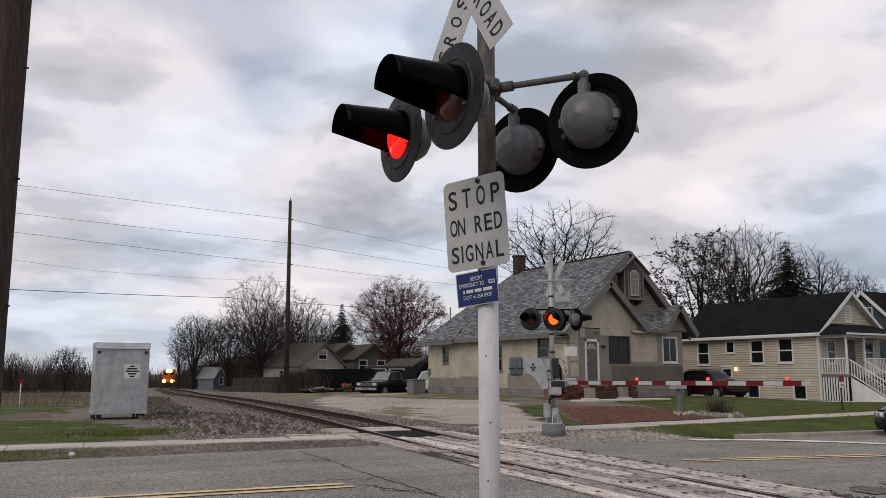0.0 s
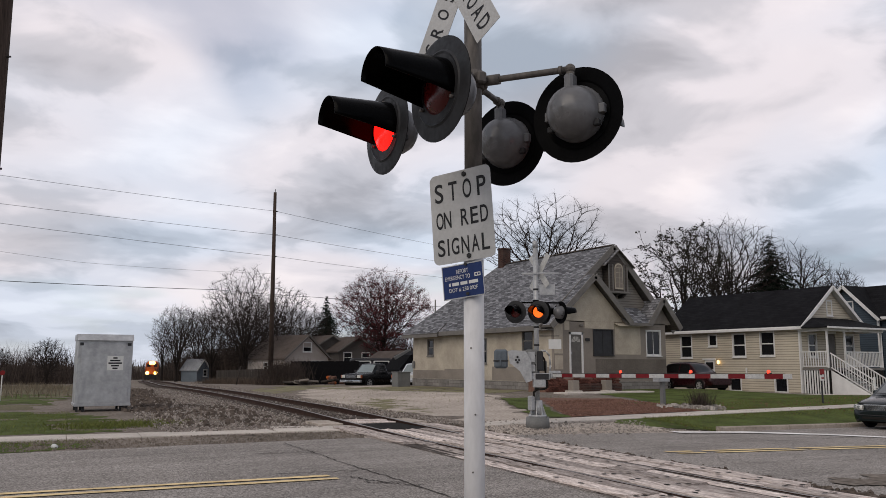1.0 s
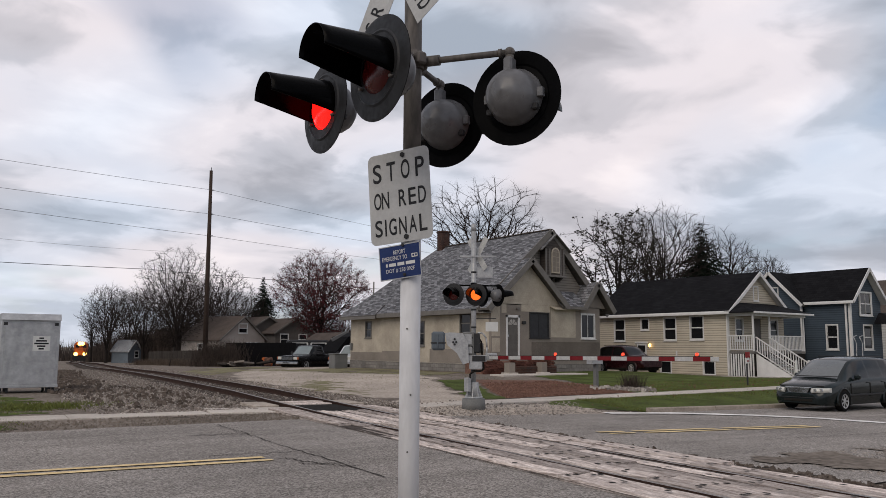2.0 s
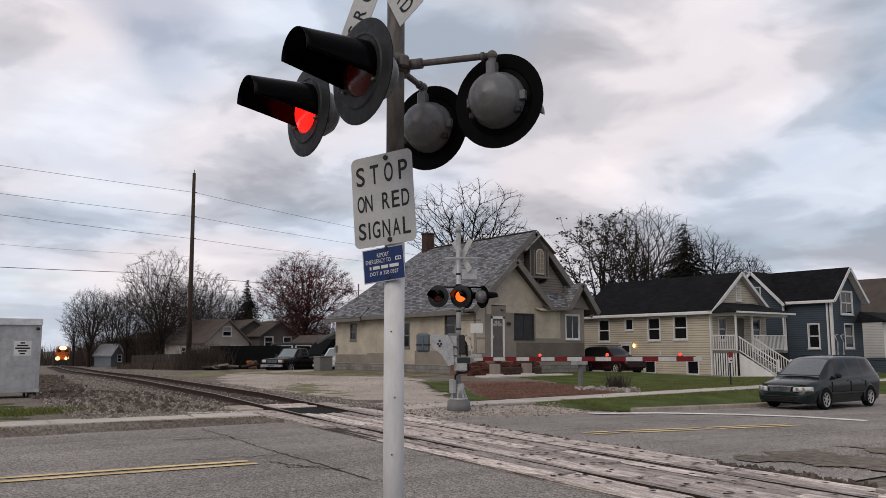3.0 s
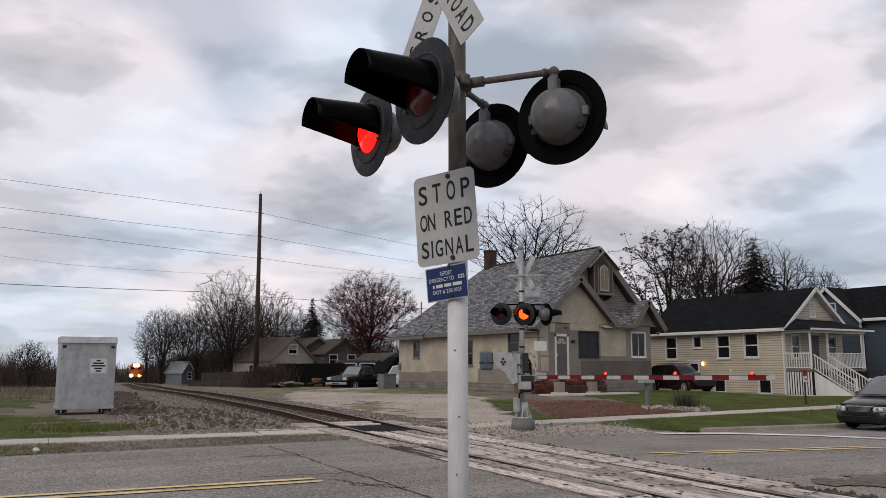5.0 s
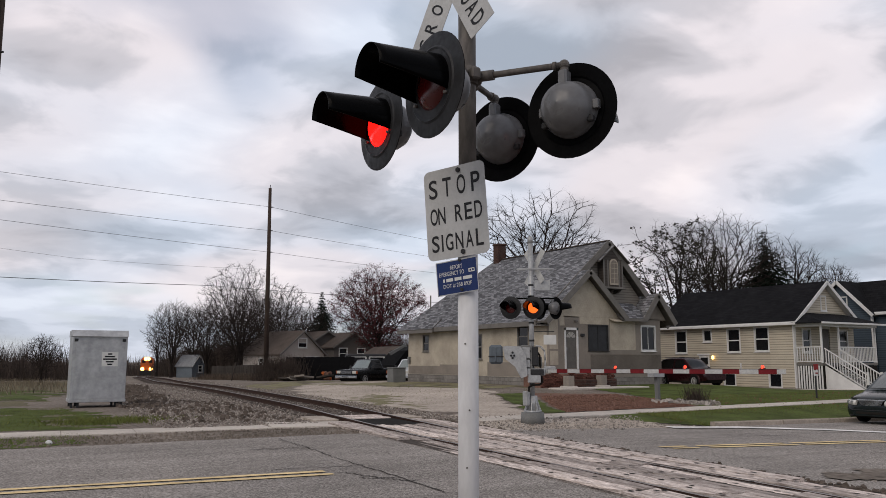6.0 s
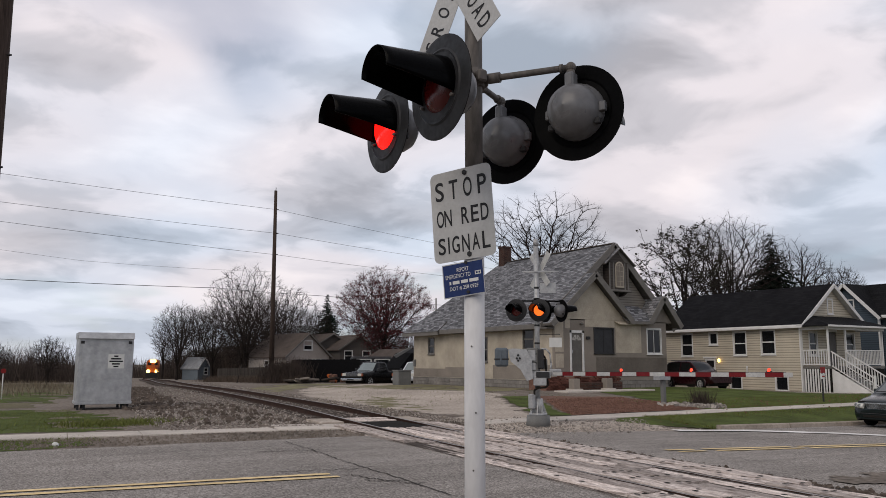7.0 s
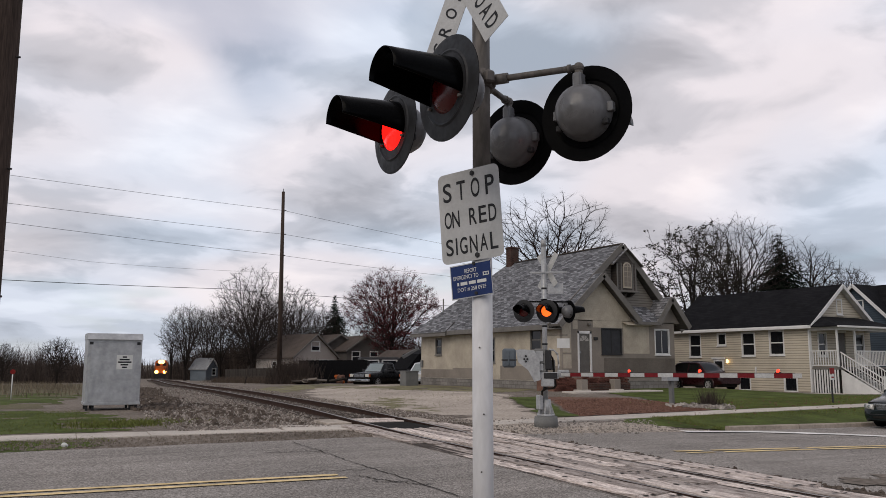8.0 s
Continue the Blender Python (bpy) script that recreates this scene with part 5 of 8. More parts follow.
# ======== signal cabinet ========
def cabinet():
    m = pose(4.0, 30.75, 0, 0, 0, -4)
    root = empty("signal_cabinet", m, "grey aluminium railway signal cabinet on short feet", "signal cabinet")
    w, d, h = 1.80, 1.5, 2.46
    part("body", B(0, 0, 0.16, w, d, h, 0.015), "cabinet", root, "dented aluminium cabinet body")
    bm = P([(-0.09, h - 0.02), (d + 0.09, h - 0.02), (d + 0.02, h + 0.20), (0.10, h + 0.20)], "x", -0.02, w + 0.02)
    part("cabinet_roof", bm, "cabinet", root, "flat overhanging metal roof")
    part("cabinet_door", B(0.10, -0.014, 0.26, w - 0.10, 0.002, h - 0.12, 0.008), "cabinet", root)
    for x in (0.06, w - 0.18):
        part("vent", B(x, -0.03, h - 0.20, x + 0.12, -0.010, h - 0.10, 0.006), "plastic", root)
    for x in (0.04, w - 0.34):
        for y in (0.1, d - 0.2):
            for dx in (0.0, 0.20):
                part("foot", B(x + dx, y, -0.03, x + dx + 0.08, y + 0.1, 0.16, 0.006), "plastic", root)
    part("sill", B(-0.02, -0.03, 0.16, w + 0.02, d + 0.02, 0.26, 0.01), "cabinet", root)
    label = part("notice", B(0.97, -0.022, 1.40, 1.50, -0.015, 1.90), "signwhite", root, "white notice with dark bars of print")
    bm = bmesh.new()
    for z, x0, x1 in ((1.83, 1.16, 1.30), (1.74, 1.06, 1.40), (1.65, 1.01, 1.46), (1.56, 1.10, 1.36), (1.47, 1.15, 1.32)):
        box(bm, x0, -0.025, z - 0.026, x1, -0.021, z + 0.026)
    part("print_bars", bm, "signink", label)
    return root


cabinet()


# ======== poles and wires ========
WIRES = [((2.14, 57.8, 13.56), (21.49, 60.28, 13.57), (41.0, 68.94, 13.59)), ((2.27, 57.72, 11.71), (21.62, 60.52, 11.72), (40.22, 67.61, 11.74)), ((2.23, 54.85, 10.02), (21.76, 60.74, 10.04), (40.38, 66.82, 10.05))]
LOW = [(2.45, 61.44, 7.13), (19.86, 70.19, 8.05), (31.82, 75.86, 8.3)]
def wire(name, pts, r, label, sag=0.0):
    bm = bmesh.new()
    out = []
    for a, b in zip(pts, pts[1:]):
        for i in range(10):
            f = i / 10
            p = Vector(a).lerp(Vector(b), f)
            p.z -= sag * 4 * f * (1 - f)
            out.append(p)
    out.append(Vector(pts[-1]))
    for a, b in zip(out, out[1:]):
        rod(bm, a, b, r, None, 5, False)
    return tagged(part(name, bm, "wire"), label, "power line")


def utility_pole():
    root = empty("utility_pole", pose(22.17, 62.02, -0.58), "tall dark wooden utility pole with side insulators", "utility pole")
    top = Vector((-0.75, -1.84, 15.64))
    part("pole_shaft", R((0, 0, -0.3), top, 0.22, 0.12, 14), "polewood", root)
    for z in (14.14, 12.29, 10.61):
        f = z / 15.64
        c = top * f
        part("insulator", R(c + Vector((0.0, 0, 0)), c + Vector((0.32, 0.12, 0.05)), 0.05, 0.035, 8), "plastic", root)
    part("top_pin", R(top, top + Vector((0.02, 0.0, 0.25)), 0.025, None, 6), "plastic", root)
    return root


utility_pole()
for pts in WIRES:
    a, b, c = [Vector(p) for p in pts]
    wire("power_line", [b + (a - b) * 3.0, a, b, c, b + (c - b) * 4.0], 0.012, "thin dark overhead power line", 0.05)
a, b, c = [Vector(p) for p in LOW]
wire("power_line", [b + (a - b) * 2.2, a, b, c, b + (c - b) * 3.0], 0.023, "dark overhead service cable", 0.05)
wire("power_line", [Vector((-19.04, 50.32, 9.75)), Vector((8.16, 64.6, 9.07)), Vector((22.03, 61.88, 8.8))], 0.008, "thin dark overhead power line", 0.1)


def near_pole():
    root = empty("roadside_pole", pose(0.155, 8.2, 0), "thick weathered brown wooden pole at the roadside", "utility pole")
    bm = bmesh.new()
    n, rows = 28, []
    for k in range(40):
        z = -0.1 + k * 0.24
        ring = []
        for i in range(n):
            t = 2 * math.pi * i / n
            r = (0.175 - 0.004 * k * 0.24) * (1 + 0.03 * noise.noise((math.cos(t) * 4, math.sin(t) * 4, z * 0.3)))
            ring.append(bm.verts.new((r * math.cos(t), r * math.sin(t), z)))
        rows.append(ring)
    for a, b in zip(rows, rows[1:]):
        for i in range(n):
            bm.faces.new((a[i], a[(i + 1) % n], b[(i + 1) % n], b[i])).smooth = True
    bm.faces.new(rows[-1])
    part("pole_shaft", bm, "polewood", root)
    for z in (2.2, 3.35, 4.4):
        part("nail_head", R((0.14, -0.09, z), (0.168, -0.108, z), 0.010, None, 6), "plastic", root)


near_pole()


# ======== houses ========
def window(parent, m, w, h, frame_mat="trimwhite", casing=0.09, sash=True, pane="glass", glaze_bars=0, label="", back=None):
    """A window in an opening w by h; m puts its lower left corner on the outer wall face, local -Y outwards."""
    bm = bmesh.new()
    c, d = casing, 0.03
    for q in ((-c, -c, w + c, 0), (-c, h, w + c, h + c), (-c, 0, 0, h), (w, 0, w + c, h)):
        box(bm, q[0], -d, q[1], q[2], 0.05, q[3], 0.004, m)
    fr = part("window", bm, frame_mat, parent, label or "framed window")
    part("sill", box(bmesh.new(), -c - 0.04, -d - 0.05, -c - 0.04, w + c + 0.04, 0.0, -c, 0.005, m), frame_mat, fr)
    halves = ((0, h / 2), (h / 2, h)) if sash else ((0, h),)
    for k, (z0, z1) in enumerate(halves):
        y = 0.03 + 0.02 * k
        bm = bmesh.new()
        s = 0.035
        for q in ((0, z0, w, z0 + s), (0, z1 - s, w, z1), (0, z0, s, z1), (w - s, z0, w, z1)):
            box(bm, q[0], y - 0.02, q[1], q[2], y + 0.02, q[3], 0.0, m)
        for g in range(glaze_bars):
            x = w * (g + 1) / (glaze_bars + 1)
            box(bm, x - 0.015, y - 0.02, z0, x + 0.015, y + 0.02, z1, 0.0, m)
        part("sash", bm, frame_mat, fr)
        part("pane", box(bmesh.new(), s, y, z0 + s, w - s, y + 0.006, z1 - s, 0.0, m), pane, fr)
    if back:
        part("blind", box(bmesh.new(), 0.04, 0.09, h * back, w - 0.04, 0.10, h - 0.03, 0.0, m), "curtain", fr)
    return fr


def face_m(x, y, z, way):
    """Puts wall coordinates (x along, -Y out) on a face that looks to -Y ('s') or -X ('w')."""
    return Matrix.Translation((x, y, z)) @ (Matrix.Rotation(radians(-90), 4, "Z") if way == "w" else Matrix.Identity(4))


def slab(bm, a, b, c, d, t):
    """A flat board with the corners a, b, c, d (top face) and thickness t downwards."""
    lo = [bm.verts.new(Vector(p) - Vector((0, 0, t))) for p in (a, b, c, d)]
    hi = [bm.verts.new(p) for p in (a, b, c, d)]
    fs = [bm.faces.new(hi), bm.faces.new(lo[::-1])]
    for i in range(4):
        fs.append(bm.faces.new((lo[i], lo[(i + 1) % 4], hi[(i + 1) % 4], hi[i])))
    bmesh.ops.recalc_face_normals(bm, faces=fs)
    return bm


def tri(bm, pts, t):
    lo = [bm.verts.new(Vector(p) - Vector((0, 0, t))) for p in pts]
    hi = [bm.verts.new(p) for p in pts]
    n = len(pts)
    fs = [bm.faces.new(hi), bm.faces.new(lo[::-1])]
    for i in range(n):
        fs.append(bm.faces.new((lo[i], lo[(i + 1) % n], hi[(i + 1) % n], hi[i])))
    bmesh.ops.recalc_face_normals(bm, faces=fs)
    return bm


def beam(bm, p, q, w, h):
    """A board between two places, w wide and h high."""
    p, q = Vector(p), Vector(q)
    d = q - p
    m = Matrix.Translation(p) @ d.to_track_quat("X", "Z").to_matrix().to_4x4()
    return box(bm, 0, -w / 2, -h / 2, d.length, w / 2, h / 2, 0.0, m)


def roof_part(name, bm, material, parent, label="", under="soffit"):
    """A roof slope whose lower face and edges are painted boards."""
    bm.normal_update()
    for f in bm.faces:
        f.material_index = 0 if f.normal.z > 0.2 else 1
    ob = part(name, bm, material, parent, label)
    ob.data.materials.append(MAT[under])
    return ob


def stucco_house():
    X0, Y0, Z0 = 28.04, 34.2, 0.22
    root = empty("stucco_house", pose(X0, Y0, Z0), "beige stucco cottage with grey shingle roof and patched walls", "house")
    W, D, H = 8.5, 15.4, 3.35
    ww = face_m(0, D, 0, "w")     # x runs from the rear corner to the front
    holes = [(2.05, 2.02, 2.75, 3.02), (12.65, 2.18, 13.55, 3.28), (8.2, 1.5, 9.0, 2.9)]
    bm = wall_bm(D - 0.2, H, 0.2, [(a, b - 0.45, c, d - 0.45) for a, b, c, d in holes])
    bmesh.ops.transform(bm, matrix=Matrix.Translation((0, 0, 0.45)) @ ww, verts=bm.verts)
    part("side_wall", bm, "stucco", root, "beige stucco side wall")
    for a, b, c, d in holes:
        window(root, ww @ Matrix.Translation((a, 0, b)), c - a, d - b, "fascia", 0.07, label="small dark sash window")
    # front wall of the enclosed porch, main wall behind it
    door = (1.10, 0.95, 2.02, 3.12)
    wins = [(2.85, 1.98, 4.25, 3.32), (6.95, 1.98, 8.02, 3.36)]
    bm = wall_bm(W, H, 0.2, [(a, b - 0.45, c, d - 0.45) for a, b, c, d in (door, *wins)])
    bmesh.ops.transform(bm, matrix=Matrix.Translation((0, 0, 0.45)), verts=bm.verts)
    part("front_wall", bm, "stuccogrey", root, "grey patched stucco front wall")
    # lighter repair panels and darker bands, a little proud of the wall
    for q in ((0.02, 2.0, 0.62, 3.75), (0.05, 1.15, 0.62, 1.9)):
        part("stucco_panel", B(q[0], -0.006, q[1], q[2], -0.0005, q[3]), "stucco", root)
    for q in ((4.45, 1.98, 6.45, 3.75), (0.75, 3.28, 1.1, 3.78), (2.2, 3.4, 4.4, 3.79)):
        part("stucco_panel", B(q[0], -0.006, q[1], q[2], -0.0005, q[3]), "stucco", root)
    part("stucco_panel", B(2.95, -0.010, 0.62, 8.45, -0.0005, 1.72), "stuccodark", root, "darker grey stucco band")
    for a, b, z0, z1 in ((0.05, 4.2, 0.48, 1.02), (7.0, 7.6, 1.0, 3.6), (4.2, 6.9, 0.48, 1.12), (9.6, 15.35, 0.48, 1.28)):
        part("stucco_panel", box(bmesh.new(), a, -0.008, z0, b, -0.0005, z1, 0, ww), "stuccogrey", root, "grey stucco band on the side wall")
    # foundation
    bm = B(-0.04, -0.04, -0.5, W, 0.14, 0.46)
    box(bm, -0.04, 0.1, -0.5, 0.14, D, 0.46)
    part("foundation", bm, "block", root, "grey concrete block foundation")
    part("rear_wall", B(0.2, D - 0.2, 0.45, W, D, H + 0.45), "stucco", root)
    part("far_wall", B(W - 0.2, 0.2, 0.45, W, D - 0.2, H + 0.45), "stucco", root)
    for x in (1.75, 4.4, 7.7):
        part("vent_grille", box(bmesh.new(), x, -0.06, 0.12, x + 0.38, -0.03, 0.36, 0.005, ww), "fascia", root)
    window(root, Matrix.Translation((2.85, 0, 1.98)), 1.4, 1.34, "plastic", 0.06, False, "screen", 1, "wide dark screened window")
    window(root, Matrix.Translation((6.95, 0, 1.98)), 1.07, 1.38, "trimwhite", 0.07, False, "glass", 1, "white framed slider window with pale blind", 0.05)
    # front door
    d = part("front_door", B(1.16, 0.02, 0.95, 1.96, 0.06, 3.06, 0.005), "doorgrey", root, "grey storm door with white frame")
    bm = bmesh.new()
    for q in ((1.06, 0.93, 1.18, 3.18), (1.94, 0.93, 2.06, 3.18), (1.06, 3.04, 2.06, 3.18)):
        box(bm, q[0], -0.03, q[1], q[2], 0.07, q[3], 0.005)
    part("door_frame", bm, "trimwhite", d)
    for k in range(4):
        t0, t1 = 180 * k / 4 + 5, 180 * (k + 1) / 4 - 5
        pts = [(1.56 + rr * math.cos(radians(t)), 2.62 + rr * 1.0 * math.sin(radians(t))) for rr, t in ((0.08, t0), (0.32, t0), (0.33, (t0 + t1) / 2), (0.32, t1), (0.08, t1))]
        part("fan_light", P(pts, "y", 0.008, 0.018), "curtain", d)
    part("door_handle", B(1.22, -0.005, 1.95, 1.26, 0.02, 2.1, 0.005), "chrome", d)
    part("wall_lamp", B(1.78, -0.14, 3.50, 1.98, 0.0, 3.60, 0.02), "fascia", root)
    part("mailbox", B(2.22, -0.10, 2.70, 2.48, 0.0, 2.86, 0.01), "plastic", root)
    # awning rest over the blank panel
    bm = slab(bmesh.new(), (4.5, -0.35, 3.62), (6.4, -0.35, 3.62), (6.5, -0.003, 3.78), (4.4, -0.003, 3.78), 0.05)
    part("awning", bm, "stucco", root, "narrow weathered awning")
    # attic wall behind the porch roof
    ridge, rx = 8.35, 5.02
    YM = 0.9
    bm = P([(0.0, 3.7), (9.0, 3.7), (rx, ridge - 0.15)], "y", YM, YM + 0.2)
    part("attic_wall", bm, "sidinggrey", root, "grey brown lapped attic siding")
    # bay window with a small roof
    bay = part("bay_window", B(4.45, YM - 0.52, 5.62, 5.95, YM - 0.002, 7.25, 0.02), "baywood", root, "projecting brown attic bay with arched window")
    for x in (4.43, 4.74, 5.62, 5.87):
        part("bay_board", B(x, YM - 0.535, 5.62, x + 0.10, YM - 0.521, 7.2, 0.003), "fascia", bay)
    part("bay_sill", B(4.35, YM - 0.66, 5.50, 6.05, YM - 0.004, 5.62, 0.02), "fascia", bay)
    for x in (4.55, 5.1, 5.65):
        part("bay_bracket", P([(YM - 0.60, 5.50), (YM - 0.01, 5.50), (YM - 0.01, 5.28), (YM - 0.30, 5.30)], "x", x, x + 0.16), "baywood", bay)
    part("bay_gable", P([(4.2, 7.22), (6.2, 7.22), (5.2, 8.0)], "y", YM - 0.50, YM - 0.002), "baywood", bay)
    for x in (4.02, 6.38):
        roof_part("bay_roof", slab(bmesh.new(), (x, YM - 0.72, 7.10), (5.2, YM - 0.72, 8.08), (5.2, YM - 0.003, 8.08), (x, YM - 0.003, 7.10), 0.07), "shingle", bay, "small shingled bay roof")
    pts = [(4.90, 5.75), (5.56, 5.75), (5.56, 6.95)] + [(5.23 + 0.33 * math.cos(radians(t)), 6.95 + 0.33 * math.sin(radians(t))) for t in (30, 60, 90, 120, 150)] + [(4.90, 6.95)]
    part("arched_frame", P(pts, "y", YM - 0.565, YM - 0.53), "stucco", bay)
    pts = [(5.23 + (x - 5.23) * 0.8, 5.85 + (z - 5.75) * 0.88) for x, z in pts]
    part("arched_pane", P(pts, "y", YM - 0.58, YM - 0.566), "stuccogrey", bay)
    bm = B(5.22, YM - 0.592, 5.85, 5.24, YM - 0.581, 7.15)
    for z in (6.1, 6.4, 6.7, 7.0):
        box(bm, 4.98, YM - 0.592, z, 5.48, YM - 0.5815, z + 0.02)
    part("glazing_bars", bm, "stucco", bay)
    # main roof: ridge along the house, hipped at the back
    e, yb, yr = 3.52, D + 0.4, 11.9
    lx, rxx = -0.52, 9.75
    yf = YM - 0.45
    left = [(lx, yf, e), (rx, yf, ridge), (rx, yr, ridge), (lx, yb, e)]
    right = [(rx, yf, ridge), (rxx, yf, e), (rxx, yb, e), (rx, yr, ridge)]
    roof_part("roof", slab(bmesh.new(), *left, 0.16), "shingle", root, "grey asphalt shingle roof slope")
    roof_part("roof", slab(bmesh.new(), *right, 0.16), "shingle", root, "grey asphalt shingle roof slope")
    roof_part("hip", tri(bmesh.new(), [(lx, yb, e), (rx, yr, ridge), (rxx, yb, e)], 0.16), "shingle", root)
    bm = beam(bmesh.new(), (lx, yf, e - 0.14), (lx, D - 4.2, e - 0.14), 0.05, 0.26)
    part("eave_board", bm, "fascia", root)
    part("eave_board", beam(bmesh.new(), (lx - 0.12, D - 4.3, e - 0.20), (lx - 0.12, yb + 0.1, e - 0.20), 0.05, 0.26), "fascia", root)
    roof_part("lower_eave", slab(bmesh.new(), (lx - 0.15, D - 4.3, e - 0.08), (lx + 0.6, D - 4.3, e + 0.62), (lx + 0.6, yb - 0.4, e + 0.62), (lx - 0.15, yb + 0.1, e - 0.08), 0.06), "shingle", root)
    part("soffit", B(lx, 0.0, e - 0.28, 0.0, D, e - 0.22), "fascia", root)
    for x in (lx, rxx):
        part("verge_board", beam(bmesh.new(), (x, yf - 0.03, e - 0.12), (rx, yf - 0.03, ridge - 0.12), 0.06, 0.36), "fascia", root)
    part("ridge_cap", beam(bmesh.new(), (rx, yf, ridge + 0.02), (rx, yr, ridge + 0.02), 0.22, 0.05), "brownroof", root)
    # porch roof: tall gable over the door, small gable at the other end
    f0 = -0.42
    gx, gp, gh = (-0.52, 5.42), 2.70, 6.42
    part("porch_gable", P([(0.02, 3.75), (5.3, 3.75), (gp, gh - 0.25)], "y", 0.0, 0.18), "stucco", root, "beige stucco porch gable")
    for x in gx:
        zz = e if x < 0 else 3.82
        roof_part("porch_roof", slab(bmesh.new(), (x, f0, zz), (gp, f0, gh), (gp, 4.0, gh), (x, 4.0, zz), 0.13), "shingle", root, "grey shingle porch roof")
        part("verge_board", beam(bmesh.new(), (x, f0 - 0.03, zz - 0.1), (gp, f0 - 0.03, gh - 0.1), 0.06, 0.33), "fascia", root)
    part("porch_gable", P([(6.9, 3.75), (9.0, 3.75), (8.0, 5.05)], "y", 0.0, 0.18), "stuccogrey", root)
    for x in (6.85, 9.4):
        roof_part("porch_roof", slab(bmesh.new(), (x, f0, 3.80 if x < 8 else 3.6), (8.0, f0, 5.32), (8.0, 3.0, 5.32), (x, 3.0, 3.80 if x < 8 else 3.6), 0.13), "shingle", root)
        part("verge_board", beam(bmesh.new(), (x, f0 - 0.03, 3.7 if x < 8 else 3.5), (8.0, f0 - 0.03, 5.22), 0.06, 0.33), "fascia", root)
    roof_part("link_roof", slab(bmesh.new(), (5.0, f0 + 0.02, 3.78), (7.2, f0 + 0.02, 3.78), (7.2, YM, 4.75), (5.0, YM, 4.75), 0.12), "shinglex", root, "shingle strip between the porch gables")
    part("gutter_board", beam(bmesh.new(), (5.2, f0 - 0.02, 3.70), (7.0, f0 - 0.02, 3.70), 0.05, 0.16), "fascia", root)
    # chimney
    ch = part("chimney", B(rx - 0.32, 11.1, 7.6, rx + 0.32, 11.7, 9.35, 0.01), "brick", root, "weathered brick chimney")
    part("chimney_crown", B(rx - 0.37, 11.05, 9.35, rx + 0.37, 11.75, 9.47, 0.02), "brick", ch)
    # ruined brick porch base: courses of single bricks round a rubble core
    porch = part("porch_base", B(-1.82, -1.5, -0.3, 2.92, -0.05, 0.66, 0.03), "mulch", root, "broken red brick porch base")
    r = random.Random(41)
    meshes = []
    for k in range(5):
        bm = box(bmesh.new(), 0.004, 0, 0.004, 0.214, 0.10, 0.082, 0.008)
        for v in bm.verts:
            v.co += Vector((r.uniform(-1, 1), r.uniform(-1, 1), r.uniform(-1, 1))) * 0.009
        me = bpy.data.meshes.new("brick")
        bm.to_mesh(me)
        bm.free()
        me.materials.append(MAT["brickpiece"])
        meshes.append(me)
    for row in range(13):
        z = -0.28 + row * 0.088
        for col in range(23):
            x = -1.9 + col * 0.219 + (0.11 if row % 2 else 0.0)
            if row > 9 and noise.noise((x * 1.3, row * 0.4, 2.0)) + 0.16 * (row - 10) > 0.10 or r.random() < 0.05:
                continue
            o = new("brick", r.choice(meshes))
            o.parent = porch
            o.matrix_local = pose(x, -1.60 + r.uniform(-0.035, 0.03), z, 0, r.uniform(-2, 2), r.uniform(-4, 4))
    part("porch_steps", B(0.2, -2.6, -0.3, 2.4, -1.62, 0.42, 0.03), "brick", root)
    for x in (-1.2, 1.0):
        part("pier", B(x, -2.9, -0.3, x + 0.42, -2.5, 0.62, 0.02), "stuccogrey", root)
        part("pier_foot", B(x - 0.12, -3.0, -0.3, x + 0.54, -2.4, 0.12, 0.02), "concrete", root)
    part("concrete_step", B(-2.6, -4.1, -0.12, 3.2, -3.05, 0.07, 0.02), "concrete", root)
    part("meter_box", box(bmesh.new(), 0.1, -0.14, 1.15, 0.32, -0.01, 1.62, 0.01, ww), "boxgrey", root)
    part("vent_pipe", R((1.2, D - 1.0, 4.0), (1.2, D - 1.0, 5.9), 0.05, None, 8), "fascia", root)
    return root


stucco_house()


def balusters(parent, a, b, h, n, material="trimwhite", rail=0.06):
    """A railing from a to b (bottom of the balusters), with a top and a bottom rail."""
    a, b = Vector(a), Vector(b)
    up = Vector((0, 0, 1))
    part("handrail", beam(bmesh.new(), a + up * h, b + up * h, rail, 0.06), material, parent)
    part("bottom_rail", beam(bmesh.new(), a + up * 0.08, b + up * 0.08, rail * 0.8, 0.05), material, parent)
    for i in range(n):
        p = a.lerp(b, (i + 0.5) / n)
        part("baluster", box(bmesh.new(), p.x - 0.02, p.y - 0.02, p.z + 0.08, p.x + 0.02, p.y + 0.02, p.z + h - 0.03), material, parent)


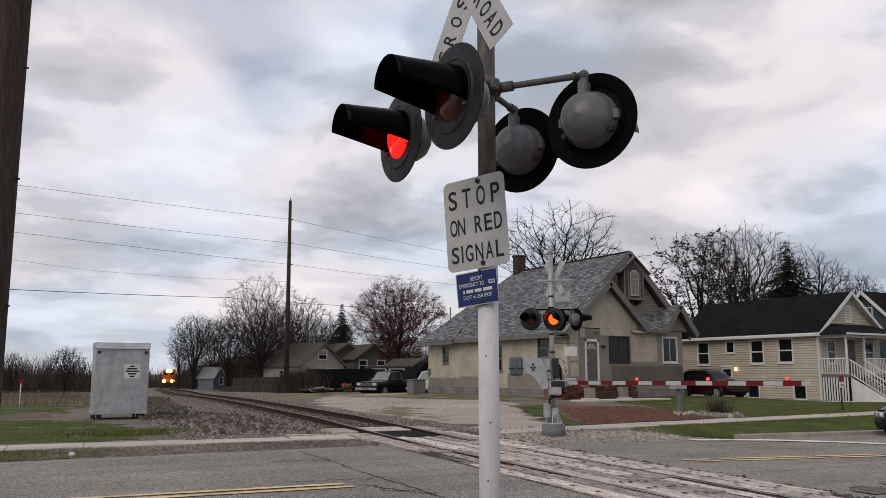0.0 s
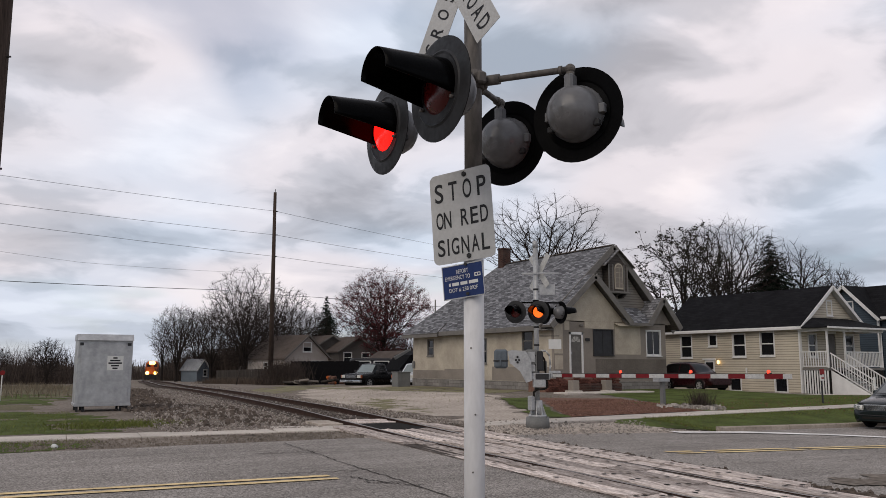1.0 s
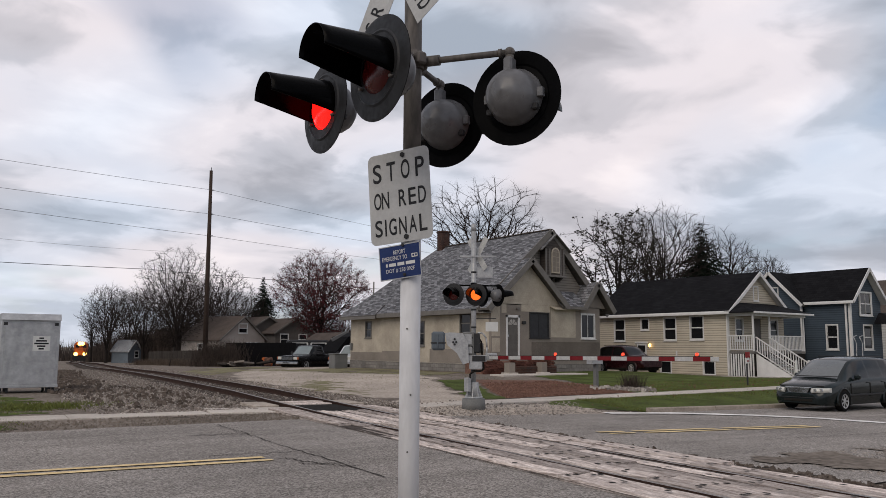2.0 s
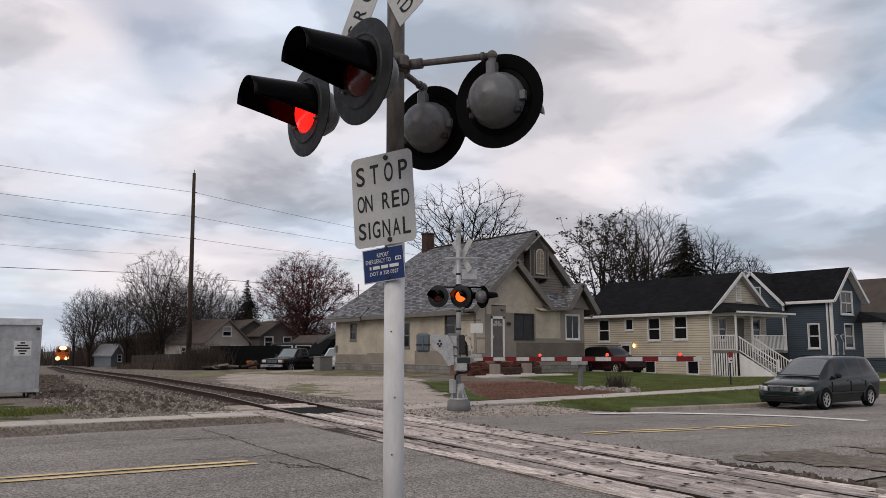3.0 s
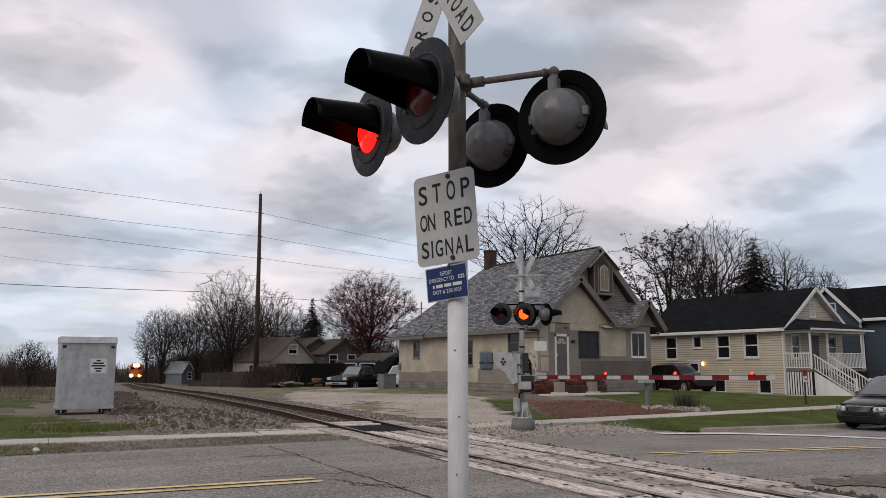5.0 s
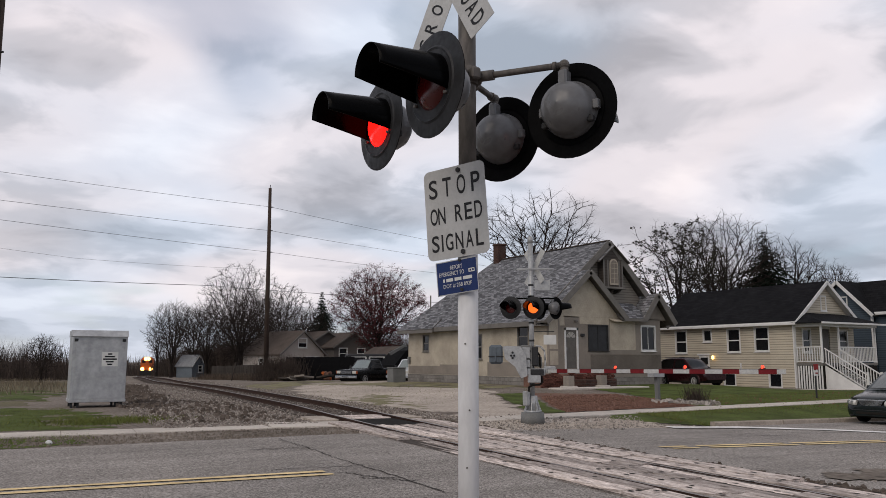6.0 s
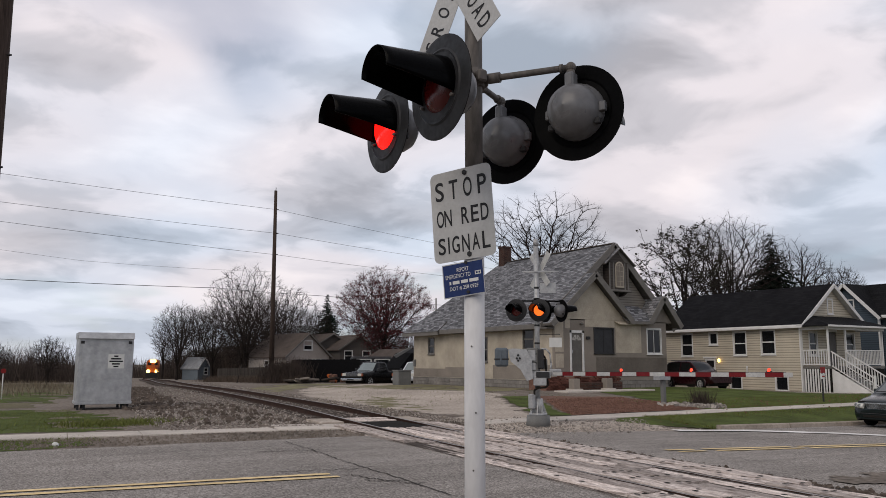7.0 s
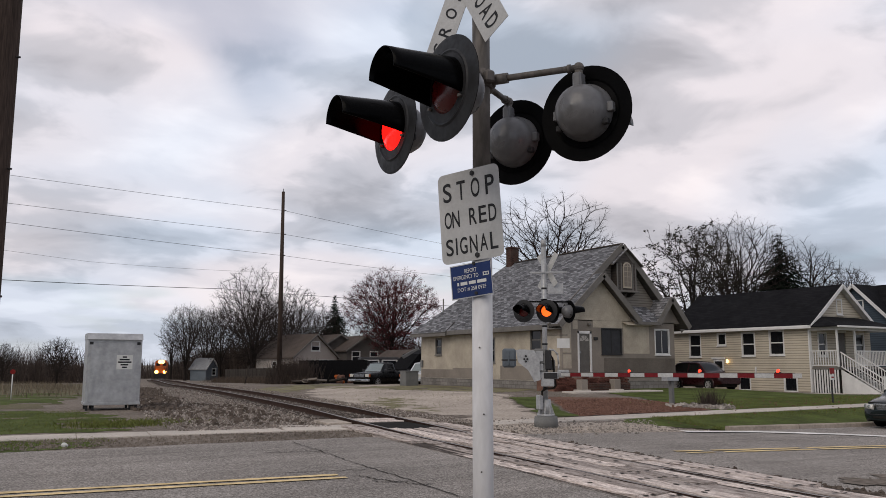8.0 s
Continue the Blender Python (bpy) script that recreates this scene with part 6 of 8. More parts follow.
def beige_house():
    X0, Y0 = 43.29, 29.95
    root = empty("beige_house", pose(X0, Y0, -0.15), "beige lap-sided house with black roof and white porch", "house")
    W, D, H = 6.05, 10.6, 4.1
    ww = face_m(0, D, 0, "w")
    base = -0.15
    wins = [(1.45, 2.28, 2.35, 3.72), (3.85, 3.02, 4.45, 3.72), (5.78, 2.32, 6.68, 3.72), (7.85, 2.36, 8.78, 3.78)]
    bsm = [(5.42, 0.16, 6.22, 0.92), (8.75, 0.16, 9.55, 0.96)]
    bm = wall_bm(D - 0.2, H, 0.2, wins + bsm + [(3.35, 1.2, 4.25, 2.1)])
    bmesh.ops.transform(bm, matrix=ww, verts=bm.verts)
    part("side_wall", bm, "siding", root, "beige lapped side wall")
    for k, (a, b, c, d) in enumerate(wins):
        window(root, ww @ Matrix.Translation((a, 0, b)), c - a, d - b, "trimwhite", 0.075, k != 1, label="white framed sash window", back=0.3 if k == 3 else None)
    for a, b, c, d in bsm:
        window(root, ww @ Matrix.Translation((a, 0, b)), c - a, d - b, "trimwhite", 0.075, False, label="white framed basement window")
    sd = part("side_door", box(bmesh.new(), 3.38, 0.02, 1.2, 4.22, 0.06, 2.08, 0.004, ww), "trimwhite", root, "white side door")
    part("door_pane", box(bmesh.new(), 3.5, 0.005, 1.5, 4.1, 0.018, 1.95, 0.002, ww), "glass", sd)
    part("door_frame", box(bmesh.new(), 3.25, -0.03, 2.09, 4.35, 0.0, 2.2, 0.004, ww), "trimwhite", sd)
    part("wall_lamp", lathe(bmesh.new(), [(0.02, 0), (0.08, 0.05), (0.08, 0.2), (0.02, 0.26)], 10, ww @ Matrix.Translation((4.62, -0.12, 1.82))), "porchlamp", root, "small glowing porch lamp")
    part("vent_pipe", box(bmesh.new(), 6.7, -0.1, 1.2, 6.78, -0.01, 1.6, 0.01, ww), "trimwhite", root)
    door = (2.6, 1.55, 3.5, 3.7)
    fw = [(0.8, 2.3, 1.5, 3.6), (4.5, 2.3, 5.3, 3.6)]
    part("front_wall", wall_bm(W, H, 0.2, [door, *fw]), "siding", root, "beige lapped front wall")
    for a, b, c, d in fw:
        window(root, Matrix.Translation((a, 0, b)), c - a, d - b, label="white framed sash window")
    fd = part("front_door", B(2.64, 0.03, 1.55, 3.46, 0.08, 3.66, 0.005), "doorgrey", root, "dark front door")
    part("door_frame", B(2.54, -0.03, 3.67, 3.56, 0.02, 3.8, 0.005), "trimwhite", fd)
    part("rear_wall", B(0.2, D - 0.2, 0, W, D, H), "siding", root)
    part("far_wall", B(W - 0.2, 0.2, 0, W, D - 0.2, H), "siding", root)
    rz, e, rx, f = 6.62, 4.05, W / 2, -0.35
    part("gable_wall", P([(0.0, H), (W, H), (rx, rz - 0.2)], "y", 0.0, 0.2), "siding", root, "beige lapped gable")
    part("rear_gable", P([(0.0, H), (W, H), (rx, rz - 0.2)], "y", D - 0.2, D), "siding", root)
    window(root, Matrix.Translation((rx - 0.2, 0, 4.85)), 0.42, 0.8, "trimwhite", 0.09, True, label="narrow white gable window")
    for x in (-0.35, W + 0.35):
        roof_part("roof", slab(bmesh.new(), (x, f, e), (rx, f, rz), (rx, D + 0.35, rz), (x, D + 0.35, e), 0.14), "darkroof", root, "black shingle roof slope", "trimwhite")
        part("verge_board", beam(bmesh.new(), (x, f - 0.02, e - 0.10), (rx, f - 0.02, rz - 0.10), 0.05, 0.20), "trimwhite", root)
    part("gutter", B(-0.44, f - 0.02, e - 0.20, -0.34, D + 0.4, e - 0.06, 0.01), "trimwhite", root, "white gutter")
    part("corner_board", B(-0.03, -0.03, 0, 0.09, 0.09, H), "trimwhite", root)
    part("downspout", B(-0.12, -0.02, 0.05, -0.04, 0.06, e - 0.1, 0.01), "trimwhite", root)
    # porch
    pf, py = 1.62, -1.72
    part("porch_floor", B(0.0, py, pf - 0.14, 5.6, -0.01, pf, 0.01), "fascia", root)
    part("porch_beam", B(-0.05, py - 0.05, 3.72, 5.65, py + 0.12, 3.95, 0.01), "trimwhite", root)
    for x in (-0.05, 5.53):
        part("porch_beam", B(x, py + 0.13, 3.72, x + 0.12, -0.01, 3.95, 0.01), "trimwhite", root)
    bm = tri(bmesh.new(), [(-0.4, py - 0.35, 3.98), (6.0, py - 0.35, 3.98), (4.9, -0.004, 4.62), (0.7, -0.004, 4.62)], 0.08)
    tri(bm, [(-0.4, py - 0.35, 3.98), (0.7, -0.004, 4.62), (-0.4, -0.004, 3.98)], 0.08)
    tri(bm, [(6.0, py - 0.35, 3.98), (6.0, -0.004, 3.98), (4.9, -0.004, 4.62)], 0.08)
    part("porch_roof", bm, "darkroof", root, "low black porch roof")
    part("porch_gutter", B(-0.44, py - 0.42, 3.86, 6.04, py - 0.34, 3.97, 0.01), "trimwhite", root)
    part("porch_ceiling", B(0, py, 3.96, 5.6, -0.02, 3.975), "trimwhite", root)
    for x in (0.06, 1.75, 5.5):
        part("porch_post", B(x - 0.05, py + 0.0, pf, x + 0.05, py + 0.1, 3.72, 0.008), "trimwhite", root)
    balusters(root, (0.05, -0.02, pf), (0.05, py + 0.1, pf), 0.92, 10)
    balusters(root, (1.8, py + 0.05, pf), (5.45, py + 0.05, pf), 0.92, 24)
    # stairs towards the street
    n = 9
    for i in range(n):
        z, y = pf - (i + 1) * (pf / (n + 0.5)), py - 0.27 * i
        part("stair_tread", B(0.25, y - 0.29, z - 0.04, 1.55, y, z, 0.008), "fascia", root)
    for x in (0.2, 1.55):
        bm = P([(py, pf - 0.15), (py, -0.05), (py - 0.27 * n, -0.05), (py - 0.27 * n, 0.08)], "x", x, x + 0.05)
        part("stringer", bm, "trimwhite", root, "white stair side")
        a, b = Vector((x + 0.02, py, pf - 0.06)), Vector((x + 0.02, py - 0.27 * n, 0.08))
        balusters(root, a, b, 0.9, 15)
        part("newel_post", B(x - 0.03, b.y - 0.1, -0.05, x + 0.09, b.y + 0.0, 1.12, 0.01), "trimwhite", root)
    for i in range(10):
        y = -0.1 - i * 0.165
        part("skirt_slat", B(0.0, y - 0.09, -0.02, 0.03, y, pf - 0.16, 0.004), "trimwhite", root)
    part("skirt_back", B(0.05, py + 0.02, -0.1, 5.5, py + 0.06, pf - 0.15), "hole", root)
    part("skirt_back", B(0.08, py + 0.1, -0.1, 0.12, -0.05, pf - 0.15), "hole", root)
    return root


beige_house()


def blue_house():
    root = empty("blue_house", pose(53.3, 27.55, -0.3), "slate blue two-storey house with white trim", "house")
    W, D, H = 4.1, 11.0, 5.1
    ww = face_m(0, 3.2, 0, "w")
    hole = (1.55, 1.95, 2.25, 3.5)
    bm = wall_bm(3.0, H, 0.2, [hole])
    bmesh.ops.transform(bm, matrix=ww, verts=bm.verts)
    part("side_wall", bm, "sidingblue", root, "slate blue lapped side wall")
    window(root, ww @ Matrix.Translation((hole[0], 0, hole[1])), 0.70, 1.55, label="white framed sash window")
    low = (1.65, 1.95, 2.75, 3.5)
    part("front_wall", wall_bm(W, H, 0.2, [low]), "sidingblue", root, "slate blue lapped front wall")
    rx, rz, e = W / 2, 7.42, 5.12
    part("gable_wall", P([(0, H), (W, H), (rx, rz - 0.2)], "y", 0.0, 0.2), "sidingblue", root)
    window(root, Matrix.Translation((1.25, -0.06, 4.25)), 1.45, 1.45, "trimwhite", 0.1, True, glaze_bars=1, label="pair of white framed upper windows")
    window(root, Matrix.Translation((low[0], 0, low[1])), low[2] - low[0], low[3] - low[1], label="white framed sash window")
    part("body_wall", B(0.22, 0.22, 0, W, D, H), "sidingblue", root)
    for x in (-0.3, W + 0.3):
        roof_part("roof", slab(bmesh.new(), (x, -0.4, e), (rx, -0.4, rz), (rx, D, rz), (x, D, e), 0.14), "darkroof", root, "black shingle roof slope", "trimwhite")
        part("verge_board", beam(bmesh.new(), (x, -0.42, e - 0.1), (rx, -0.42, rz - 0.1), 0.05, 0.2), "trimwhite", root)
    part("gutter", B(-0.40, -0.4, e - 0.2, -0.30, 3.15, e - 0.06, 0.01), "trimwhite", root)
    part("corner_board", B(-0.04, -0.04, 0, 0.12, 0.12, H), "trimwhite", root)
    part("downspout", B(-0.14, 0.2, 0, -0.05, 0.3, e - 0.1), "trimwhite", root)
    # side wing with its own gable
    wy, wp, wb = 3.2, 5.4, 7.6
    part("wing_gable", P([(wy, 0.0), (wb, 0.0), (wb, 5.0), (wp, 7.2), (wy, 5.0)], "x", -0.35, -0.15), "sidingblue", root, "slate blue side gable")
    part("wing_corner", B(-0.39, wy - 0.04, 0, -0.30, wy + 0.10, 4.9), "trimwhite", root)
    for y in (wy - 0.25, wb + 0.25):
        roof_part("wing_roof", slab(bmesh.new(), (-0.7, y, 4.95), (rx, y, 4.95), (rx, wp, 7.40), (-0.7, wp, 7.40), 0.12), "darkroof", root)
        part("verge_board", beam(bmesh.new(), (-0.72, y, 4.85), (-0.72, wp, 7.30), 0.05, 0.2), "trimwhite", root)
    window(root, face_m(-0.35, 5.5, 5.3, "w"), 0.55, 0.9, label="white framed sash window")
    window(root, face_m(-0.35, 5.5, 2.0, "w"), 0.8, 1.5, label="white framed sash window")
    # front porch
    part("porch_floor", B(2.6, -2.2, 1.1, 8.2, -0.01, 1.25), "sidingblue", root)
    part("porch_skirt", B(2.65, -2.15, -0.2, 8.15, -0.05, 1.09), "sidingblue", root)
    bm = tri(bmesh.new(), [(2.2, -2.6, 3.7), (8.6, -2.6, 3.7), (8.0, -0.45, 4.4), (2.9, -0.45, 4.4)], 0.1)
    tri(bm, [(2.2, -2.6, 3.7), (2.9, -0.45, 4.4), (2.2, -0.45, 3.7)], 0.1)
    part("porch_roof", bm, "darkroof", root)
    part("porch_beam", B(2.5, -2.25, 3.42, 8.3, -2.1, 3.64), "trimwhite", root)
    for x in (2.7, 8.0):
        part("porch_post", B(x - 0.06, -2.2, 1.25, x + 0.06, -2.08, 3.42), "trimwhite", root)
    balusters(root, (2.8, -2.14, 1.25), (7.9, -2.14, 1.25), 0.9, 26)
    return root


blue_house()


def simple_house(name, x, y, z, ang, w, d, h, rise, wall, roof, label, win=(), over=0.35):
    root = empty(name, pose(x, y, z, 0, 0, ang), label, "house" if "house" in name else name.replace("_", " "))
    holes = [q[:4] for q in win if q[4] == "s"]
    part("front_wall", wall_bm(w, h, 0.2, [q for q in holes if q[3] < h]), wall, root)
    part("gable_wall", P([(0, h), (w, h), (w / 2, h + rise - 0.1)], "y", 0.0, 0.2), wall, root)
    part("rear_gable", P([(0, h), (w, h), (w / 2, h + rise - 0.1)], "y", d - 0.2, d), wall, root)
    ww = face_m(0, d, 0, "w")
    bm = wall_bm(d - 0.2, h, 0.2, [q[:4] for q in win if q[4] == "w"])
    bmesh.ops.transform(bm, matrix=ww, verts=bm.verts)
    part("side_wall", bm, wall, root)
    part("far_wall", B(w - 0.2, 0.2, 0, w, d - 0.2, h), wall, root)
    part("rear_wall", B(0.2, d - 0.2, 0, w - 0.2, d, h), wall, root)
    s = rise / (w / 2)
    for x0 in (-over, w + over):
        part("roof", slab(bmesh.new(), (x0, -over, h - over * s), (w / 2, -over, h + rise), (w / 2, d + over, h + rise), (x0, d + over, h - over * s), 0.15), roof, root)
        part("verge_board", beam(bmesh.new(), (x0, -over - 0.02, h - over * s - 0.1), (w / 2, -over - 0.02, h + rise - 0.1), 0.05, 0.18), "trimwhite" if "shed" in name else "fascia", root)
    for a, b, c, e, way, pane in win:
        m = (ww if way == "w" else Matrix.Identity(4)) @ Matrix.Translation((a, -0.04 if e > h else 0, b))
        window(root, m, c - a, e - b, "trimwhite", 0.1, True, pane, label="white framed sash window")
    return root


simple_house("taupe_house", 33.1, 88.0, -0.65, 20, 6.7, 6.6, 3.15, 2.55, "taupe", "brownroof", "taupe house with brown roof behind the fence",
             ((2.7, 3.75, 3.9, 4.75, "s", "glass"), (4.0, 1.45, 5.9, 2.6, "s", "curtain"), (2.9, 1.5, 3.6, 2.45, "w", "glass")), over=0.3)
simple_house("garden_shed", 32.4, 122.4, -1.1, 30, 2.5, 3.2, 2.05, 1.45, "shed", "shinglepale", "small blue grey board shed beside the track",
             ((1.3, 0.95, 2.0, 1.85, "s", "glass"),), over=0.2)
simple_house("grey_house", 42.0, 93.0, -0.75, 0, 5.2, 8, 4.2, 1.7, "greyhouse", "brownroof", "grey two-storey house seen through bare branches",
             ((0.7, 2.6, 1.7, 3.8, "s", "glass"), (3.2, 2.6, 4.2, 3.8, "s", "glass"), (1.2, 0.4, 2.8, 1.9, "s", "glass")))
simple_house("grey_house", 39.8, 97.0, -0.8, 0, 6.0, 8, 4.3, 1.9, "greyhouse", "brownroof", "grey two-storey house behind the taupe house",
             ((3.7, 2.6, 4.7, 3.8, "s", "glass"),))
simple_house("dark_garage", 37.0, 70.0, -0.4, 0, 4.0, 6, 2.2, 1.2, "greyhouse", "brownroof", "dark taupe garage behind parked cars")
simple_house("pale_house", 66.0, 28.5, -0.2, 0, 7.5, 11, 4.6, 3.0, "sidingpale", "brownroof", "pale sided house with brown roof",
             ((1.0, 1.6, 2.0, 3.2, "s", "glass"), (4.5, 1.6, 5.5, 3.2, "s", "glass")))


# ======== fences ========
def board_fence(name, a, b, h, material, label, bw=0.145, gap=0.01):
    root = empty(name, pose(0, 0, 0), label, "fence")
    a, b = Vector(a), Vector(b)
    d = (b - a).normalized()
    ang = math.degrees(math.atan2(d.y, d.x))
    n = int((b - a).length / (bw + gap))
    bm = box(bmesh.new(), 0, -0.01, 0.03, bw, 0.01, h, 0.004)
    me = bpy.data.meshes.new("board")
    bm.to_mesh(me)
    bm.free()
    me.materials.append(MAT[material])
    r = random.Random(len(name))
    for i in range(n):
        p = a + d * (bw + gap) * i
        o = new("board", me)
        o.parent = root
        o.matrix_local = pose(p.x, p.y, gz(p.x, p.y) - 0.06 + r.uniform(-0.02, 0.03), r.uniform(-0.6, 0.6), r.uniform(-0.4, 0.4), ang)
    for i in range(0, n, 15):
        p = a + d * (bw + gap) * i
        part("post", R((p.x + 0.06, p.y + 0.07, gz(p.x, p.y) - 0.2), (p.x + 0.06, p.y + 0.07, gz(p.x, p.y) + h - 0.05), 0.05, None, 6), material, root)
    return root


board_fence("board_fence", (23.8, 82.5), (24.3, 63.6), 1.35, "fencewood", "weathered grey board fence along the track")
board_fence("dark_fence", (24.35, 63.4), (29.0, 60.0), 1.9, "fenceblack", "black screened fence behind the yard", 0.15, -0.012)


# ======== vehicles ========
def smooth(keys, x):
    """A soft curve through rows (x, values...), read at x."""
    k = 0
    while k < len(keys) - 2 and x > keys[k + 1][0]:
        k += 1
    a, b = keys[k], keys[k + 1]
    f = min(1.0, max(0.0, (x - a[0]) / (b[0] - a[0])))
    pa, nb = keys[max(0, k - 1)], keys[min(len(keys) - 1, k + 2)]
    out = []
    for i in range(1, len(a)):
        ma = (b[i] - pa[i]) / max(1e-6, b[0] - pa[0]) * (b[0] - a[0])
        mb = (nb[i] - a[i]) / max(1e-6, nb[0] - a[0]) * (b[0] - a[0])
        if (b[i] - a[i]) * (a[i] - pa[i]) <= 0:
            ma = 0.0
        if (nb[i] - b[i]) * (b[i] - a[i]) <= 0:
            mb = 0.0
        out.append((2 * f ** 3 - 3 * f ** 2 + 1) * a[i] + (f ** 3 - 2 * f ** 2 + f) * ma + (3 * f ** 2 - 2 * f ** 3) * b[i] + (f ** 3 - f ** 2) * mb)
    return out


def shell(name, m, keys, label, paint, panes, wheels, wheel_r, step=0.09):
    """A car body lofted from front to back. keys: x, sill, belt, top, half-width, half-width of the top. panes: name, material, test on
    (x, height from belt 0 to top edge 1, half-way in over the top) that picks the cells of the surface which are glass."""
    root = empty(name, m, label, "car")
    n = int((keys[-1][0] - keys[0][0]) / step)
    xs = [keys[0][0] + (keys[-1][0] - keys[0][0]) * i / n for i in range(n + 1)]
    levels = [("low", 0.0), ("low", 0.12), ("low", 0.35), ("low", 0.62), ("low", 0.86), ("low", 1.0)] + [("up", f) for f in (0.10, 0.32, 0.55, 0.78, 0.92)] + [("top", f) for f in (0.0, 0.12, 0.35, 0.65, 1.0)]
    grid, tags = [], []
    for x in xs:
        z0, zb, zt, w, wt = smooth(keys, x)
        row = []
        for kind, f in levels:
            if kind == "low":
                bulge = 1.0 - 0.10 * (1 - f) ** 3 - 0.035 * f ** 4
                row.append((x, w * bulge, z0 + (zb - z0) * f))
            elif kind == "up":
                a = f * f * 0.25 + f * 0.75
                row.append((x, w * 0.965 + (wt - w * 0.965) * a, zb + (zt - 0.05 - zb) * f))
            else:
                row.append((x, wt * (1 - f) * (0.99 if f else 1.0), zt - 0.05 * (1 - f) ** 3))
        grid.append(row)
    body, groups = bmesh.new(), {}
    nl = len(levels)

    def centre(i, k):
        (ka, fa), (kb, fb) = levels[k], levels[k + 1]
        x = (xs[i] + xs[i + 1]) / 2
        if kb == "low":
            return x, "low", (fa + fb) / 2
        if kb == "up":
            return x, "up", (fb + (fa if ka == "up" else 0.0)) / 2
        return x, "top", (fb + (fa if ka == "top" else 0.0)) / 2
    for sgn in (-1, 1):
        caches = {}
        for i in range(n):
            for k in range(nl - 1):
                x, kind, f = centre(i, k)
                which = next(((nm, mt) for nm, mt, test in panes if test(x, kind, f)), None)
                key = which and (which[0], which[1], sgn if kind != "top" else 0)
                bm = body if key is None else groups.setdefault(key, bmesh.new())
                cache = caches.setdefault(key, {})
                q = []
                for a, b in ((i, k), (i + 1, k), (i + 1, k + 1), (i, k + 1)):
                    if (a, b) not in cache:
                        p = grid[a][b]
                        cache[(a, b)] = bm.verts.new((p[0], p[1] * sgn, p[2]))
                    q.append(cache[(a, b)])
                f = bm.faces.new(q if sgn > 0 else q[::-1])
                f.smooth = True
    for end in (0, n):
        half = [(p[1], p[2]) for p in grid[end]]
        ring_pts = [(xs[end], y, z) for y, z in half] + [(xs[end], -y, z) for y, z in half[-2::-1]]
        body.faces.new([body.verts.new(p) for p in ring_pts])
    for bm in (body, *groups.values()):
        bmesh.ops.remove_doubles(bm, verts=bm.verts, dist=1e-4)
        bmesh.ops.recalc_face_normals(bm, faces=bm.faces[:])
    part("body", body, paint, root)
    for (nm, mt, sgn), bm in groups.items():
        part(nm, bm, mt, root)
    part("underbody", B(keys[0][0] + 0.3, -0.78, 0.20, keys[-1][0] - 0.3, 0.78, 0.62, 0.05), "hole", root)
    w = max(k[4] for k in keys)
    for x in wheels:
        for sgn in (-1, 1):
            mm = Matrix.Translation((x, sgn * (w - 0.155), wheel_r)) @ Matrix.Rotation(radians(-90 * sgn), 4, "X")
            wheel = part("wheel", lathe(bmesh.new(), [(0.0001, -0.05), (wheel_r - 0.02, -0.05), (wheel_r, -0.02), (wheel_r, 0.14), (wheel_r - 0.03, 0.17), (wheel_r - 0.10, 0.17), (wheel_r - 0.115, 0.14)], 28, mm), "tyre", root)
            bm = lathe(bmesh.new(), [(0.0001, 0.150), (wheel_r + 0.055, 0.150), (wheel_r + 0.055, 0.02)], 30, mm)
            bmesh.ops.bisect_plane(bm, geom=bm.verts[:] + bm.edges[:] + bm.faces[:], plane_co=(0, 0, 0.19), plane_no=(0, 0, -1), clear_outer=True)
            part("wheel_arch", bm, "hole", root)
            bm = lathe(bmesh.new(), [(wheel_r + 0.055, 0.10), (wheel_r + 0.057, 0.165), (wheel_r + 0.085, 0.165), (wheel_r + 0.12, 0.13)], 30, mm)
            bmesh.ops.bisect_plane(bm, geom=bm.verts[:] + bm.edges[:] + bm.faces[:], plane_co=(0, 0, 0.24), plane_no=(0, 0, -1), clear_outer=True)
            part("arch_lip", bm, paint, root)
            bm = bmesh.new()
            lathe(bm, [(wheel_r - 0.105, 0.165), (wheel_r - 0.13, 0.150), (wheel_r - 0.15, 0.11), (0.0001, 0.10)], 24, mm)
            part("rim_well", bm, "plastic", wheel)
            bm = lathe(bmesh.new(), [(wheel_r - 0.095, 0.168), (wheel_r - 0.125, 0.168), (wheel_r - 0.13, 0.15)], 24, mm)
            lathe(bm, [(0.0001, 0.165), (0.055, 0.162), (0.07, 0.145)], 16, mm)
            for k in range(7):
                q = box(bmesh.new(), 0.05, -0.026, 0.135, wheel_r - 0.115, 0.026, 0.160, 0.006)
                bmesh.ops.transform(q, matrix=mm @ Matrix.Rotation(2 * math.pi * k / 7, 4, "Z"), verts=q.verts)
                tmp = bpy.data.meshes.new("tmp")
                q.to_mesh(tmp)
                q.free()
                bm.from_mesh(tmp)
                bpy.data.meshes.remove(tmp)
            part("rim", bm, "rim", wheel, "silver spoked rim")
    return root


